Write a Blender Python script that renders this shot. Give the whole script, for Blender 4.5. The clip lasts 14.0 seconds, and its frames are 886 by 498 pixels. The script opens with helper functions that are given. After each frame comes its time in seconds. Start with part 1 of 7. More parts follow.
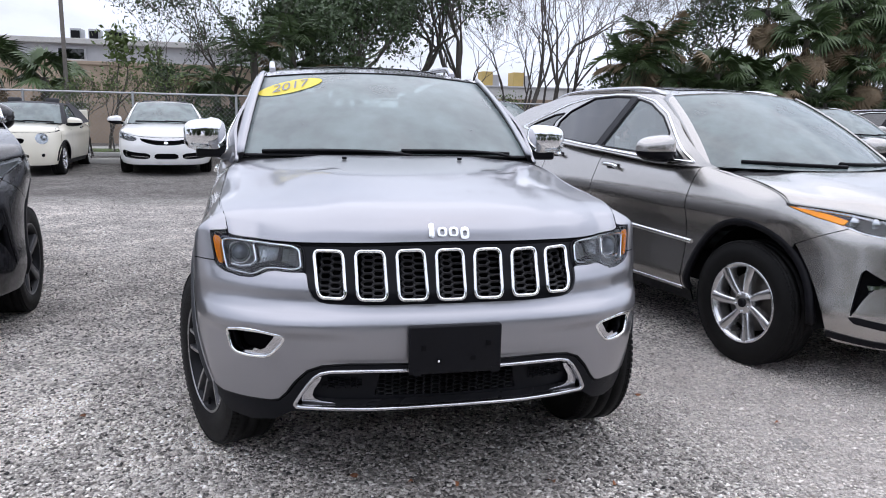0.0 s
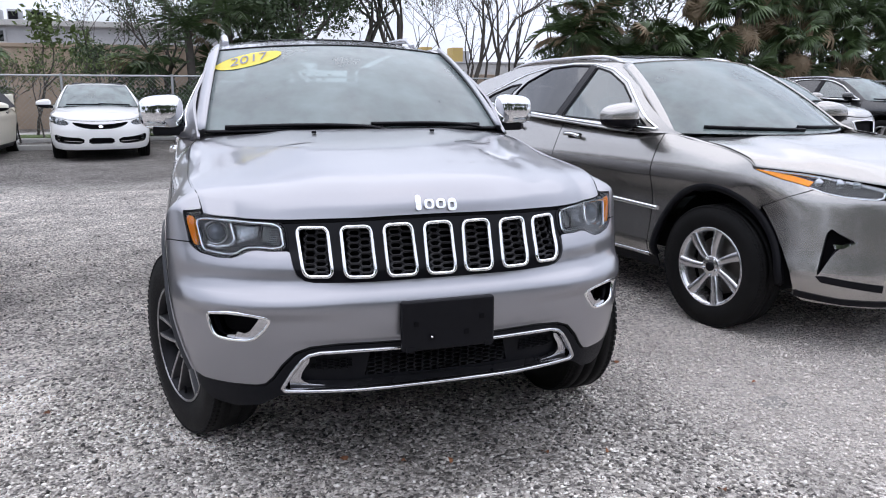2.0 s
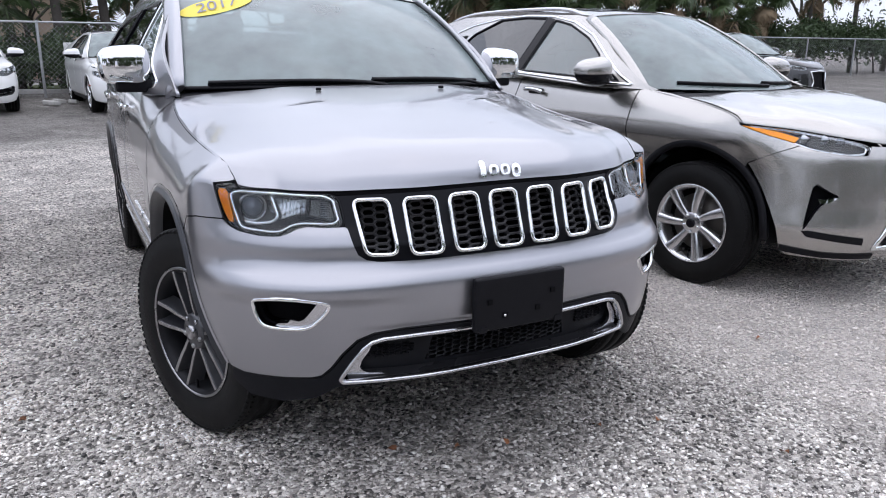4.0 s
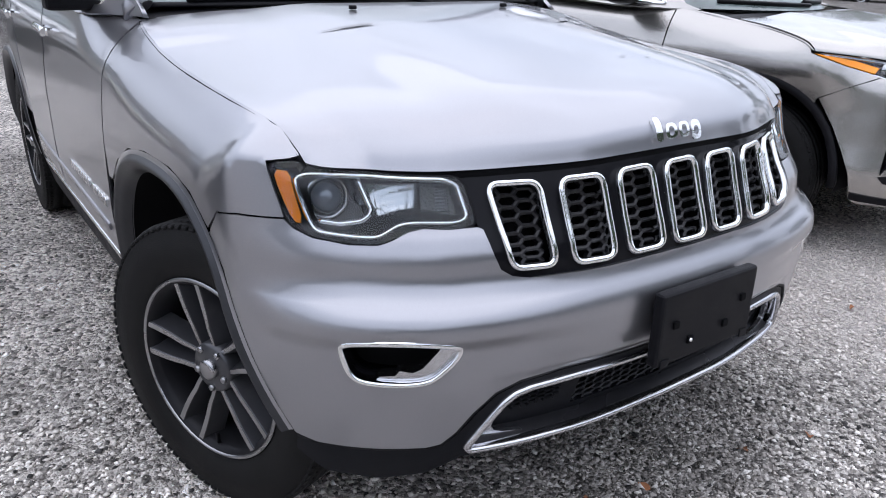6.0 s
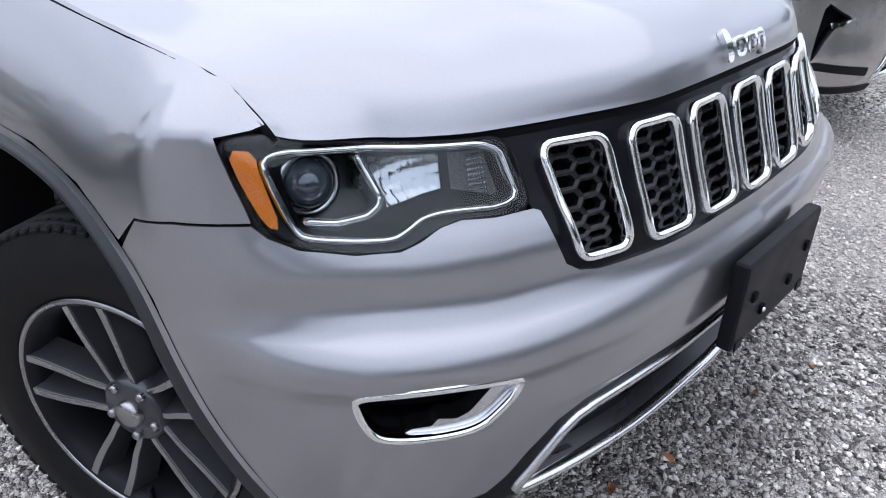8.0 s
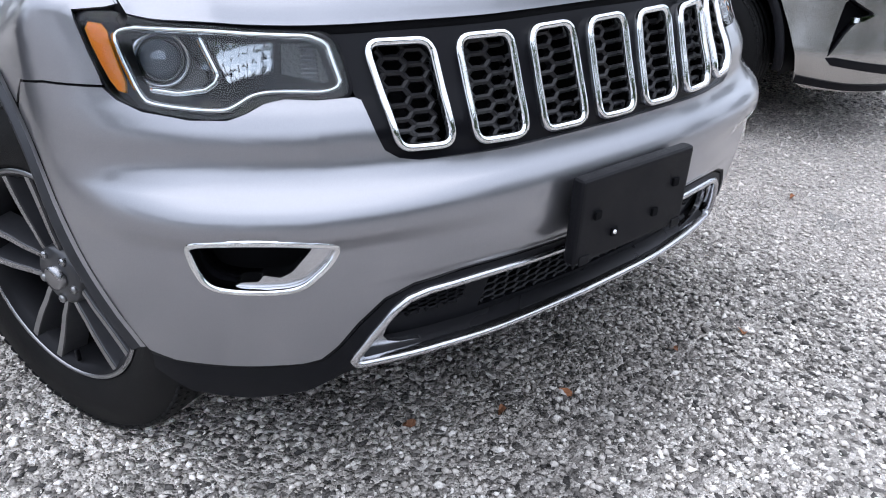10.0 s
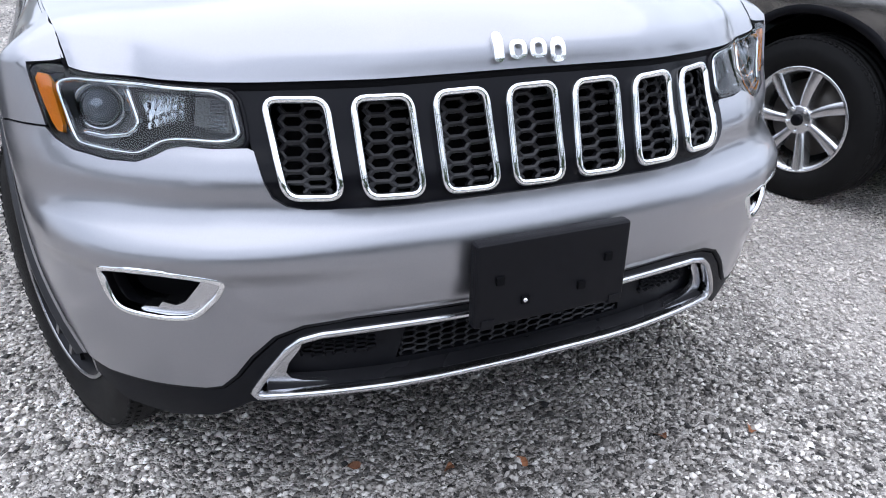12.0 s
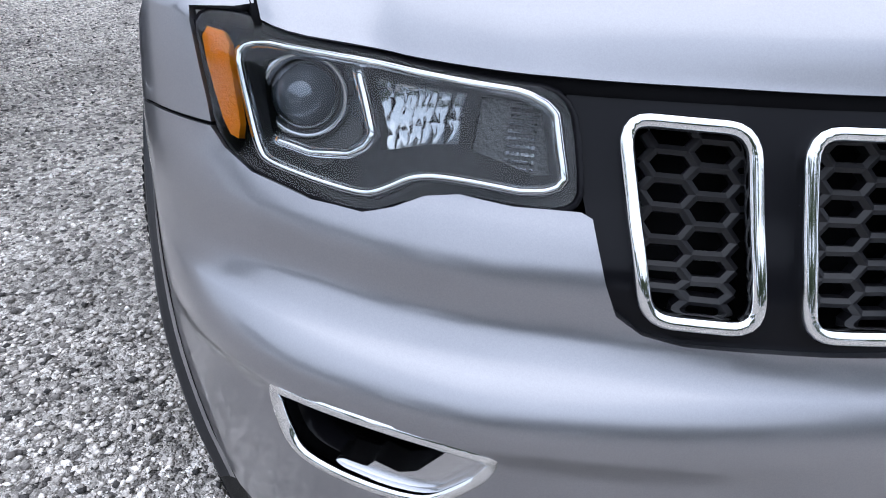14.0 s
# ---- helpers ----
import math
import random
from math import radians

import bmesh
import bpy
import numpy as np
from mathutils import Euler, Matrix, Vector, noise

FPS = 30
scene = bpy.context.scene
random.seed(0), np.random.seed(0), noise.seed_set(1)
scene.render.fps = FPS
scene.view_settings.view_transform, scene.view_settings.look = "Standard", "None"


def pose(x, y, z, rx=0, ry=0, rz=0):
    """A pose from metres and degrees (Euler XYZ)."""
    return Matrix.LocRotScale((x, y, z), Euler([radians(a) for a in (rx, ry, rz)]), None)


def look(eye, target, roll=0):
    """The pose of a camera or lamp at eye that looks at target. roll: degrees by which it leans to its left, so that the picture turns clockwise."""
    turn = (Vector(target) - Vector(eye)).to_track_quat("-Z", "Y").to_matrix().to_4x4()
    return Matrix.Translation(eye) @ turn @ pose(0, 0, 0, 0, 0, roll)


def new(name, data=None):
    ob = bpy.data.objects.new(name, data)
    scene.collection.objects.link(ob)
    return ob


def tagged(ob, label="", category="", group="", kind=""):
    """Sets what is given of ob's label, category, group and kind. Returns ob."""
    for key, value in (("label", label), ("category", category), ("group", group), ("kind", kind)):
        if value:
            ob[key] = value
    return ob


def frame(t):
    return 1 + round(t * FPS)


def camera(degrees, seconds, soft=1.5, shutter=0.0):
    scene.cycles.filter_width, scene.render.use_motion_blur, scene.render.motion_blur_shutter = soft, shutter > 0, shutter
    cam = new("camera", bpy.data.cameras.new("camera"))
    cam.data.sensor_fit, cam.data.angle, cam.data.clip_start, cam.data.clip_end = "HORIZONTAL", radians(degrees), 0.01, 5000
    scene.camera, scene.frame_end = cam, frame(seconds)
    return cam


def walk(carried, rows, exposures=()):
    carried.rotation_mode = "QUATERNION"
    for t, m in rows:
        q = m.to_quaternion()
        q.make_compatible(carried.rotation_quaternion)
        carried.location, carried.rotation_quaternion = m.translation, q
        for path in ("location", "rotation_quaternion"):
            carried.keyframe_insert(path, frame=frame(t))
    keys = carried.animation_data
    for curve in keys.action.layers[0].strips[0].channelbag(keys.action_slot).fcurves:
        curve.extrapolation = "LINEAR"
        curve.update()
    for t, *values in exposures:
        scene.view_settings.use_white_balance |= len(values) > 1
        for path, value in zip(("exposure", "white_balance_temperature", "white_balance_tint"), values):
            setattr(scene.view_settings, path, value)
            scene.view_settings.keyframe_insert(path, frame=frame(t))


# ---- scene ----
cam = camera(61.6, 14.0, 1.0)
PATH = [
    (0, (-0.632, -2.442, 1.393), (-0.181, -0.524, 1.049), 1.2),
    (0.5, (-0.635, -2.437, 1.384), (-0.18, -0.521, 1.036), 1.2),
    (1, (-0.627, -2.426, 1.365), (-0.143, -0.519, 1.005), 0.9),
    (1.5, (-0.631, -2.405, 1.357), (-0.097, -0.515, 0.975), 0.5),
    (2, (-0.767, -2.33, 1.359), (-0.172, -0.463, 0.958), -0.1),
    (2.5, (-0.937, -2.236, 1.36), (-0.273, -0.398, 0.937), -0.6),
    (2.7, (-0.96, -2.201, 1.358), (-0.275, -0.373, 0.924), -0.6),
    (4.8, (-1.398, -1.571, 1.369), (-0.398, 0.061, 0.787), 0.7),
    (5, (-1.403, -1.476, 1.354), (-0.385, 0.138, 0.755), 0.6),
    (5.5, (-1.352, -1.16, 1.37), (-0.303, 0.412, 0.716), 0.7),
    (6, (-1.372, -0.885, 1.322), (-0.293, 0.64, 0.608), 1.2),
    (6.5, (-1.381, -0.606, 1.303), (-0.254, 0.85, 0.521), 1.7),
    (7, (-1.265, -0.377, 1.282), (-0.079, 0.988, 0.426), 2.4),
    (7.5, (-1.2, -0.276, 1.289), (0.032, 0.986, 0.347), 1.9),
    (8, (-1.284, -0.33, 1.288), (0.006, 0.85, 0.316), 1.2),
    (8.5, (-1.334, -0.422, 1.271), (-0.015, 0.733, 0.308), 2.3),
    (9, (-1.321, -0.583, 1.205), (-0.014, 0.596, 0.256), 3.0),
    (9.2, (-1.31, -0.643, 1.203), (-0.021, 0.557, 0.255), 3.0),
    (11.3, (-0.735, -0.872, 1.186), (0.068, 0.713, 0.267), 0.6),
    (11.5, (-0.707, -0.909, 1.199), (0.072, 0.698, 0.298), 0.4),
    (12, (-0.702, -1.066, 1.237), (0.022, 0.592, 0.386), 1.0),
    (12.5, (-0.668, -1.152, 1.241), (-0.044, 0.563, 0.422), 2.0),
    (13, (-0.637, -1.054, 1.245), (-0.161, 0.709, 0.428), 2.7),
    (13.5, (-0.717, -0.735, 1.189), (-0.288, 1.022, 0.337), 3.4),
    (14, (-0.768, -0.342, 1.113), (-0.368, 1.374, 0.166), 3.3),
]
walk(cam, [(t, look(eye, target, roll)) for t, eye, target, roll in PATH], [(0, 0.12, 6350, 15), (5, 0.18, 6300, 15), (8.5, 0.30, 6150, 13), (11.4, 0.52, 6150, 12), (12.5, 0.44, 6150, 13), (14, 0.36, 6000, 12)])

# ---- light ----
SUN_DIR = Vector((0.07, 0.12, 1.0)).normalized()      # towards the sun
world = bpy.data.worlds.new("sky")
scene.world = world
world.use_nodes = True


def nodes_of(tree):
    tree.nodes.clear()

    def add(kind, **kw):
        n = tree.nodes.new(kind)
        for k, v in kw.items():
            if k == "inputs":
                for key, val in v.items():
                    if isinstance(val, bpy.types.NodeSocket):
                        tree.links.new(val, n.inputs[key])
                    else:
                        n.inputs[key].default_value = val
            else:
                setattr(n, k, v)
        return n
    return add


def build_sky():
    add = nodes_of(world.node_tree)
    sky = add("ShaderNodeTexSky", sky_type="NISHITA", sun_disc=False, sun_elevation=math.asin(SUN_DIR.z),
              sun_rotation=math.atan2(SUN_DIR.x, SUN_DIR.y), air_density=1.0, dust_density=2.0)
    co = add("ShaderNodeTexCoord")
    mp = add("ShaderNodeMapping", inputs={"Vector": co.outputs["Generated"], "Scale": (1.6, 1.6, 4.0)})
    nz = add("ShaderNodeTexNoise", inputs={"Vector": mp.outputs[0], "Scale": 1.7, "Detail": 7.0, "Roughness": 0.55})
    ramp = add("ShaderNodeMapRange", inputs={0: nz.outputs[0], 1: 0.28, 2: 0.48, 3: 0.62, 4: 1.0})
    nz2 = add("ShaderNodeTexNoise", inputs={"Vector": mp.outputs[0], "Scale": 2.6, "Detail": 6.0, "Roughness": 0.6})
    ramp2 = add("ShaderNodeMapRange", inputs={0: nz2.outputs[0], 1: 0.3, 2: 0.7, 3: 7.2, 4: 10.0})
    white = add("ShaderNodeMix", data_type="RGBA", blend_type="MULTIPLY",
                inputs={0: 1.0, 6: (0.85, 0.92, 1.04, 1), 7: ramp2.outputs[0]})
    mix = add("ShaderNodeMix", data_type="RGBA", inputs={0: ramp.outputs[0], 6: sky.outputs[0], 7: white.outputs[2]})
    up = add("ShaderNodeSeparateXYZ", inputs={0: co.outputs["Generated"]})
    dome = add("ShaderNodeMapRange", inputs={0: up.outputs[2], 1: 0.05, 2: 0.6, 3: 0.72, 4: 1.05})
    lit = add("ShaderNodeMix", data_type="RGBA", blend_type="MULTIPLY", inputs={0: 1.0, 6: mix.outputs[2], 7: dome.outputs[0]})
    bg = add("ShaderNodeBackground", inputs={"Color": lit.outputs[2], "Strength": 0.158})
    out = add("ShaderNodeOutputWorld", inputs={"Surface": bg.outputs[0]})


build_sky()
sun_data = bpy.data.lights.new("sun", "SUN")
sun_data.energy, sun_data.angle, sun_data.color = 1.0, radians(100.0), (1.0, 0.95, 0.90)
sun = new("sun", sun_data)
sun.matrix_world = look((0, 0, 30), Vector((0, 0, 30)) - SUN_DIR)


# ---- materials ----
def material(name, colour, rough=0.5, metal=0.0, coat=0.0, vary=0.08, scale=30.0, bump=0.0, bump_scale=200.0, spec=0.5, grime=0.0,
             coat_rough=0.03, transmission=0.0, emit=None, random_piece=0.0):
    m = bpy.data.materials.new(name)
    m.use_nodes = True
    add = nodes_of(m.node_tree)
    co = add("ShaderNodeTexCoord")
    n1 = add("ShaderNodeTexNoise", inputs={"Vector": co.outputs["Object"], "Scale": scale, "Detail": 5.0})
    n2 = add("ShaderNodeTexNoise", inputs={"Vector": co.outputs["Object"], "Scale": scale * 0.11, "Detail": 3.0})
    val = add("ShaderNodeMath", operation="ADD", inputs={0: n1.outputs[0], 1: n2.outputs[0]})
    k = add("ShaderNodeMapRange", inputs={0: val.outputs[0], 1: 0.6, 2: 1.4, 3: 1.0 - vary, 4: 1.0 + vary})
    col = add("ShaderNodeMix", data_type="RGBA", blend_type="MULTIPLY", inputs={0: 1.0, 6: (*colour, 1), 7: k.outputs[0]})
    last = col.outputs[2]
    if random_piece:
        info = add("ShaderNodeObjectInfo")
        rr = add("ShaderNodeMapRange", inputs={0: info.outputs["Random"], 3: 1 - random_piece, 4: 1 + random_piece})
        c2 = add("ShaderNodeMix", data_type="RGBA", blend_type="MULTIPLY", inputs={0: 1.0, 6: last, 7: rr.outputs[0]})
        last = c2.outputs[2]
    if grime:
        g = add("ShaderNodeTexNoise", inputs={"Vector": co.outputs["Object"], "Scale": 5.0, "Detail": 9.0, "Roughness": 0.7})
        gm = add("ShaderNodeMapRange", inputs={0: g.outputs[0], 1: 0.52, 2: 0.75, 3: 0.0, 4: grime})
        c3 = add("ShaderNodeMix", data_type="RGBA", inputs={0: gm.outputs[0], 6: last, 7: (0.24, 0.22, 0.19, 1)})
        last = c3.outputs[2]
    r = add("ShaderNodeMapRange", inputs={0: n2.outputs[0], 1: 0.3, 2: 0.7, 3: rough * 0.85, 4: min(1, rough * 1.15)})
    p = add("ShaderNodeBsdfPrincipled", inputs={"Base Color": last, "Roughness": r.outputs[0], "Metallic": metal, "Coat Weight": coat,
                                                "Coat Roughness": coat_rough, "Specular IOR Level": spec, "Transmission Weight": transmission})
    if emit:
        p.inputs["Emission Color"].default_value = (*emit[:3], 1)
        p.inputs["Emission Strength"].default_value = emit[3]
    if bump:
        nb = add("ShaderNodeTexNoise", inputs={"Vector": co.outputs["Object"], "Scale": bump_scale, "Detail": 4.0})
        b = add("ShaderNodeBump", inputs={"Height": nb.outputs[0], "Strength": bump, "Distance": 0.01})
        m.node_tree.links.new(b.outputs[0], p.inputs["Normal"])
    add("ShaderNodeOutputMaterial", inputs={"Surface": p.outputs[0]})
    return m


def paint(name, colour, metal=0.75, rough=0.33, dirt=0.25, flake=0.05):
    """Clear-coated car paint with fine flakes, dust film and water marks."""
    m = bpy.data.materials.new(name)
    m.use_nodes = True
    add = nodes_of(m.node_tree)
    co = add("ShaderNodeTexCoord")
    fl = add("ShaderNodeTexVoronoi", inputs={"Vector": co.outputs["Object"], "Scale": 900.0})
    k = add("ShaderNodeMapRange", inputs={0: fl.outputs["Color"], 3: 1 - flake, 4: 1 + flake})
    col = add("ShaderNodeMix", data_type="RGBA", blend_type="MULTIPLY", inputs={0: 1.0, 6: (*colour, 1), 7: k.outputs[0]})
    d1 = add("ShaderNodeTexNoise", inputs={"Vector": co.outputs["Object"], "Scale": 3.0, "Detail": 10.0, "Roughness": 0.68})
    dm = add("ShaderNodeMapRange", inputs={0: d1.outputs[0], 1: 0.5, 2: 0.8, 3: 0.0, 4: dirt})
    col2 = add("ShaderNodeMix", data_type="RGBA", inputs={0: dm.outputs[0], 6: col.outputs[2], 7: (0.36, 0.35, 0.33, 1)})
    rr = add("ShaderNodeMapRange", inputs={0: dm.outputs[0], 1: 0.0, 2: max(dirt, 0.01), 3: rough, 4: rough + 0.2})
    mm = add("ShaderNodeMapRange", inputs={0: dm.outputs[0], 1: 0.0, 2: max(dirt, 0.01), 3: metal, 4: metal * 0.6})
    cr = add("ShaderNodeMapRange", inputs={0: d1.outputs[0], 1: 0.4, 2: 0.75, 3: 0.04, 4: 0.09})
    p = add("ShaderNodeBsdfPrincipled", inputs={"Base Color": col2.outputs[2], "Roughness": rr.outputs[0], "Metallic": mm.outputs[0],
                                                "Coat Weight": 1.0, "Coat Roughness": cr.outputs[0], "Coat IOR": 1.5})
    add("ShaderNodeOutputMaterial", inputs={"Surface": p.outputs[0]})
    return m


def glass(name, tint, gloss_ior=1.45, rough=0.0, film=0.0):
    """A thin pane: see-through with a tint, a mirror at grazing angles, a pale film painted in for sky reflection."""
    m = bpy.data.materials.new(name)
    m.use_nodes = True
    add = nodes_of(m.node_tree)
    tr = add("ShaderNodeBsdfTransparent", inputs={"Color": (*tint, 1)})
    gl = add("ShaderNodeBsdfGlossy", inputs={"Color": (1, 1, 1, 1), "Roughness": rough})
    fr = add("ShaderNodeFresnel", inputs={"IOR": gloss_ior})
    mx = add("ShaderNodeMixShader", inputs={0: fr.outputs[0], 1: tr.outputs[0], 2: gl.outputs[0]})
    last = mx
    if film:
        co = add("ShaderNodeTexCoord")
        nz = add("ShaderNodeTexNoise", inputs={"Vector": co.outputs["Object"], "Scale": 4.0, "Detail": 8.0})
        fm = add("ShaderNodeMapRange", inputs={0: nz.outputs[0], 1: 0.3, 2: 0.8, 3: film * 0.4, 4: film})
        # flat green-grey stands in for bright sky mirrored by the pane
        df = add("ShaderNodeBsdfDiffuse", inputs={"Color": (0.46, 0.565, 0.56, 1)})
        last = add("ShaderNodeMixShader", inputs={0: fm.outputs[0], 1: mx.outputs[0], 2: df.outputs[0]})
    add("ShaderNodeOutputMaterial", inputs={"Surface": last.outputs[0]})
    return m


SILVER = paint("silver_paint", (0.332, 0.333, 0.356), 0.90, 0.32, 0.0)
BRONZE = paint("warm_silver_paint", (0.42, 0.405, 0.385), 0.90, 0.26, 0.0)
WHITE = paint("white_paint", (0.80, 0.80, 0.79), 0.0, 0.35, 0.03, 0.0)
CREAM = paint("cream_paint", (0.78, 0.74, 0.62), 0.0, 0.35, 0.10, 0.0)
BLACK_PAINT = paint("black_paint", (0.012, 0.012, 0.014), 0.2, 0.25, 0.04)
DARK_PAINT = paint("dark_grey_paint", (0.05, 0.055, 0.06), 0.6, 0.3, 0.1)
CHROME = material("chrome", (0.86, 0.87, 0.88), 0.05, 1.0, vary=0.02)
SATIN = material("satin_silver_trim", (0.62, 0.62, 0.64), 0.22, 1.0, vary=0.03)
BLACK_GLOSS = material("gloss_black_plastic", (0.008, 0.008, 0.010), 0.14, vary=0.05, spec=0.12)
GRILLE_BLACK = material("moulded_grille_plastic", (0.009, 0.009, 0.011), 0.40, vary=0.1, spec=0.35)
BLACK_PLASTIC = material("textured_black_plastic", (0.006, 0.006, 0.008), 0.5, vary=0.15, scale=60, bump=0.15, bump_scale=900, grime=0.01, spec=0.16)
GREY_PLASTIC = material("dark_grey_plastic", (0.006, 0.0065, 0.009), 0.5, vary=0.12, bump=0.1, bump_scale=700, grime=0.01, spec=0.16)
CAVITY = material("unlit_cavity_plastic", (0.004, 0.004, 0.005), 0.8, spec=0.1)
RIM_BARREL = material("dark_rim_barrel", (0.012, 0.012, 0.014), 0.4, 0.3, spec=0.2)
RUBBER = material("tyre_rubber", (0.008, 0.0078, 0.008), 0.62, vary=0.25, scale=25, bump=0.2, bump_scale=300, grime=0.03, spec=0.16)
RIM_DARK = material("dark_grey_alloy", (0.048, 0.049, 0.055), 0.36, 0.5, coat=0.5, grime=0.12)
RIM_FACE = material("machined_alloy", (0.36, 0.36, 0.37), 0.28, 1.0, vary=0.06, grime=0.10)
ALLOY = material("silver_alloy", (0.70, 0.70, 0.71), 0.24, 0.95, coat=0.4, grime=0.10)
BRAKE = material("brake_iron", (0.12, 0.11, 0.10), 0.5, 0.8, grime=0.3)
LENS = glass("headlamp_lens", (0.93, 0.95, 0.96), 1.45)
AMBER = material("amber_reflector", (1.0, 0.33, 0.006), 0.25, coat=0.3, vary=0.08, bump=0.3, bump_scale=260)
REFLECTOR = material("lamp_reflector", (0.40, 0.42, 0.44), 0.12, 1.0, vary=0.05, bump=0.08, bump_scale=60)
LAMP_HOUSING = material("lamp_housing", (0.018, 0.020, 0.023), 0.3, vary=0.1)
PROJECTOR = material("projector_glass", (0.10, 0.12, 0.15), 0.06, 0.4, coat=1.0, vary=0.1)
FROSTED = material("ribbed_lamp_panel", (0.085, 0.088, 0.09), 0.35, 0.2, bump=0.5, bump_scale=160)
WINDSHIELD = glass("windshield_glass", (0.26, 0.33, 0.32), 1.85, 0.03, 0.46)
SIDE_GLASS = glass("side_window_glass", (0.30, 0.36, 0.34), 2.2, 0.01, 0.22)
PRIVACY = glass("privacy_glass", (0.05, 0.055, 0.06), 1.75, 0.01)
CLOTH = material("dark_seat_cloth", (0.05, 0.05, 0.055), 0.9, vary=0.2, bump=0.1)
YELLOW = material("yellow_sticker", (0.74, 0.60, 0.05), 0.45, vary=0.05)
INK = material("blue_grey_ink", (0.22, 0.22, 0.30), 0.5)
RED_LAMP = material("red_marker", (0.5, 0.02, 0.015), 0.25, coat=0.5)


# ---- mesh helpers ----
from mathutils import geometry


def pch(xs, ys):
    """A smooth monotone curve through the points, for arrays."""
    xs, ys = np.array(xs, float), np.array(ys, float)
    h, d = np.diff(xs), np.diff(ys) / np.diff(xs)
    m = np.zeros(len(xs))
    m[0], m[-1] = d[0], d[-1]
    ok = d[:-1] * d[1:] > 0
    m[1:-1][ok] = (2 * d[:-1] * d[1:])[ok] / (d[:-1] + d[1:])[ok]

    def f(x):
        x = np.clip(np.asarray(x, float), xs[0], xs[-1])
        i = np.clip(np.searchsorted(xs, x) - 1, 0, len(xs) - 2)
        t = (x - xs[i]) / h[i]
        return (ys[i] * (1 + 2 * t) + m[i] * h[i] * t) * (1 - t) ** 2 + (ys[i + 1] * (3 - 2 * t) - m[i + 1] * h[i] * (1 - t)) * t * t
    return f


def sstep(a, b, x):
    t = np.clip((np.asarray(x, float) - a) / (b - a), 0, 1)
    return t * t * (3 - 2 * t)


def part(name, data, mat, parent=None, label=""):
    """Links a bmesh or a mesh as one object under a thing or a part."""
    if isinstance(data, bmesh.types.BMesh):
        me = bpy.data.meshes.new(name)
        bmesh.ops.recalc_face_normals(data, faces=data.faces)
        data.to_mesh(me)
        data.free()
    else:
        me = data
    me.materials.clear()
    me.materials.append(mat)
    ob = new(name, me)
    if parent is not None:
        ob.parent = parent
        ob.matrix_parent_inverse = Matrix.Identity(4)
    if label:
        ob["label"] = label
    return ob


def root(name, m, label, category, group=""):
    ob = new(name)
    ob.matrix_world = m
    ob.empty_display_size = 0.1
    return tagged(ob, label, category, group)


def resample(loop, step, closed=True):
    loop = np.asarray(loop, float)
    nxt = np.roll(loop, -1, 0) if closed else loop[1:]
    out = []
    for a, b in zip(loop, nxt):
        n = max(1, int(np.ceil(np.linalg.norm(b - a) / step)))
        out += [a + (b - a) * i / n for i in range(n)]
    if not closed:
        out.append(loop[-1])
    return np.array(out)


def soft(loop, rounds=2, closed=True):
    """Corner cutting: rounds off a polygon."""
    p = np.asarray(loop, float)
    for _ in range(rounds):
        if closed:
            q = np.roll(p, -1, 0)
            p = np.stack([0.75 * p + 0.25 * q, 0.25 * p + 0.75 * q], 1).reshape(-1, p.shape[1])
        else:
            a, b = p[:-1], p[1:]
            mid = np.stack([0.75 * a + 0.25 * b, 0.25 * a + 0.75 * b], 1).reshape(-1, p.shape[1])
            p = np.vstack([p[:1], mid[1:-1], p[-1:]])
    return p


def corner_round(loop, r):
    """Rounds every corner of a polygon with about the radius r."""
    p = np.asarray(loop, float)
    out = []
    n = len(p)
    for i in range(n):
        a, b, c = p[i - 1], p[i], p[(i + 1) % n]
        u, v = a - b, c - b
        lu, lv = np.linalg.norm(u), np.linalg.norm(v)
        k = min(r, lu * 0.45, lv * 0.45)
        s, e = b + u / lu * k, b + v / lv * k
        for t in np.linspace(0, 1, 6):
            out.append((1 - t) ** 2 * s + 2 * t * (1 - t) * b + t * t * e)
    return np.array(out)


def inside(pts, loop):
    x, y = pts[:, 0][:, None], pts[:, 1][:, None]
    a, b = loop, np.roll(loop, -1, 0)
    cross = ((a[:, 1] > y) != (b[:, 1] > y)) & (x < (b[:, 0] - a[:, 0]) * (y - a[:, 1]) / (b[:, 1] - a[:, 1] + 1e-15) + a[:, 0])
    return cross.sum(1) % 2 == 1


def normals_at(surf, a, b, e=0.003):
    du = surf(a + e, b) - surf(a - e, b)
    dv = surf(a, b + e) - surf(a, b - e)
    n = np.cross(du, dv)
    return n / np.maximum(np.linalg.norm(n, axis=1, keepdims=True), 1e-9)


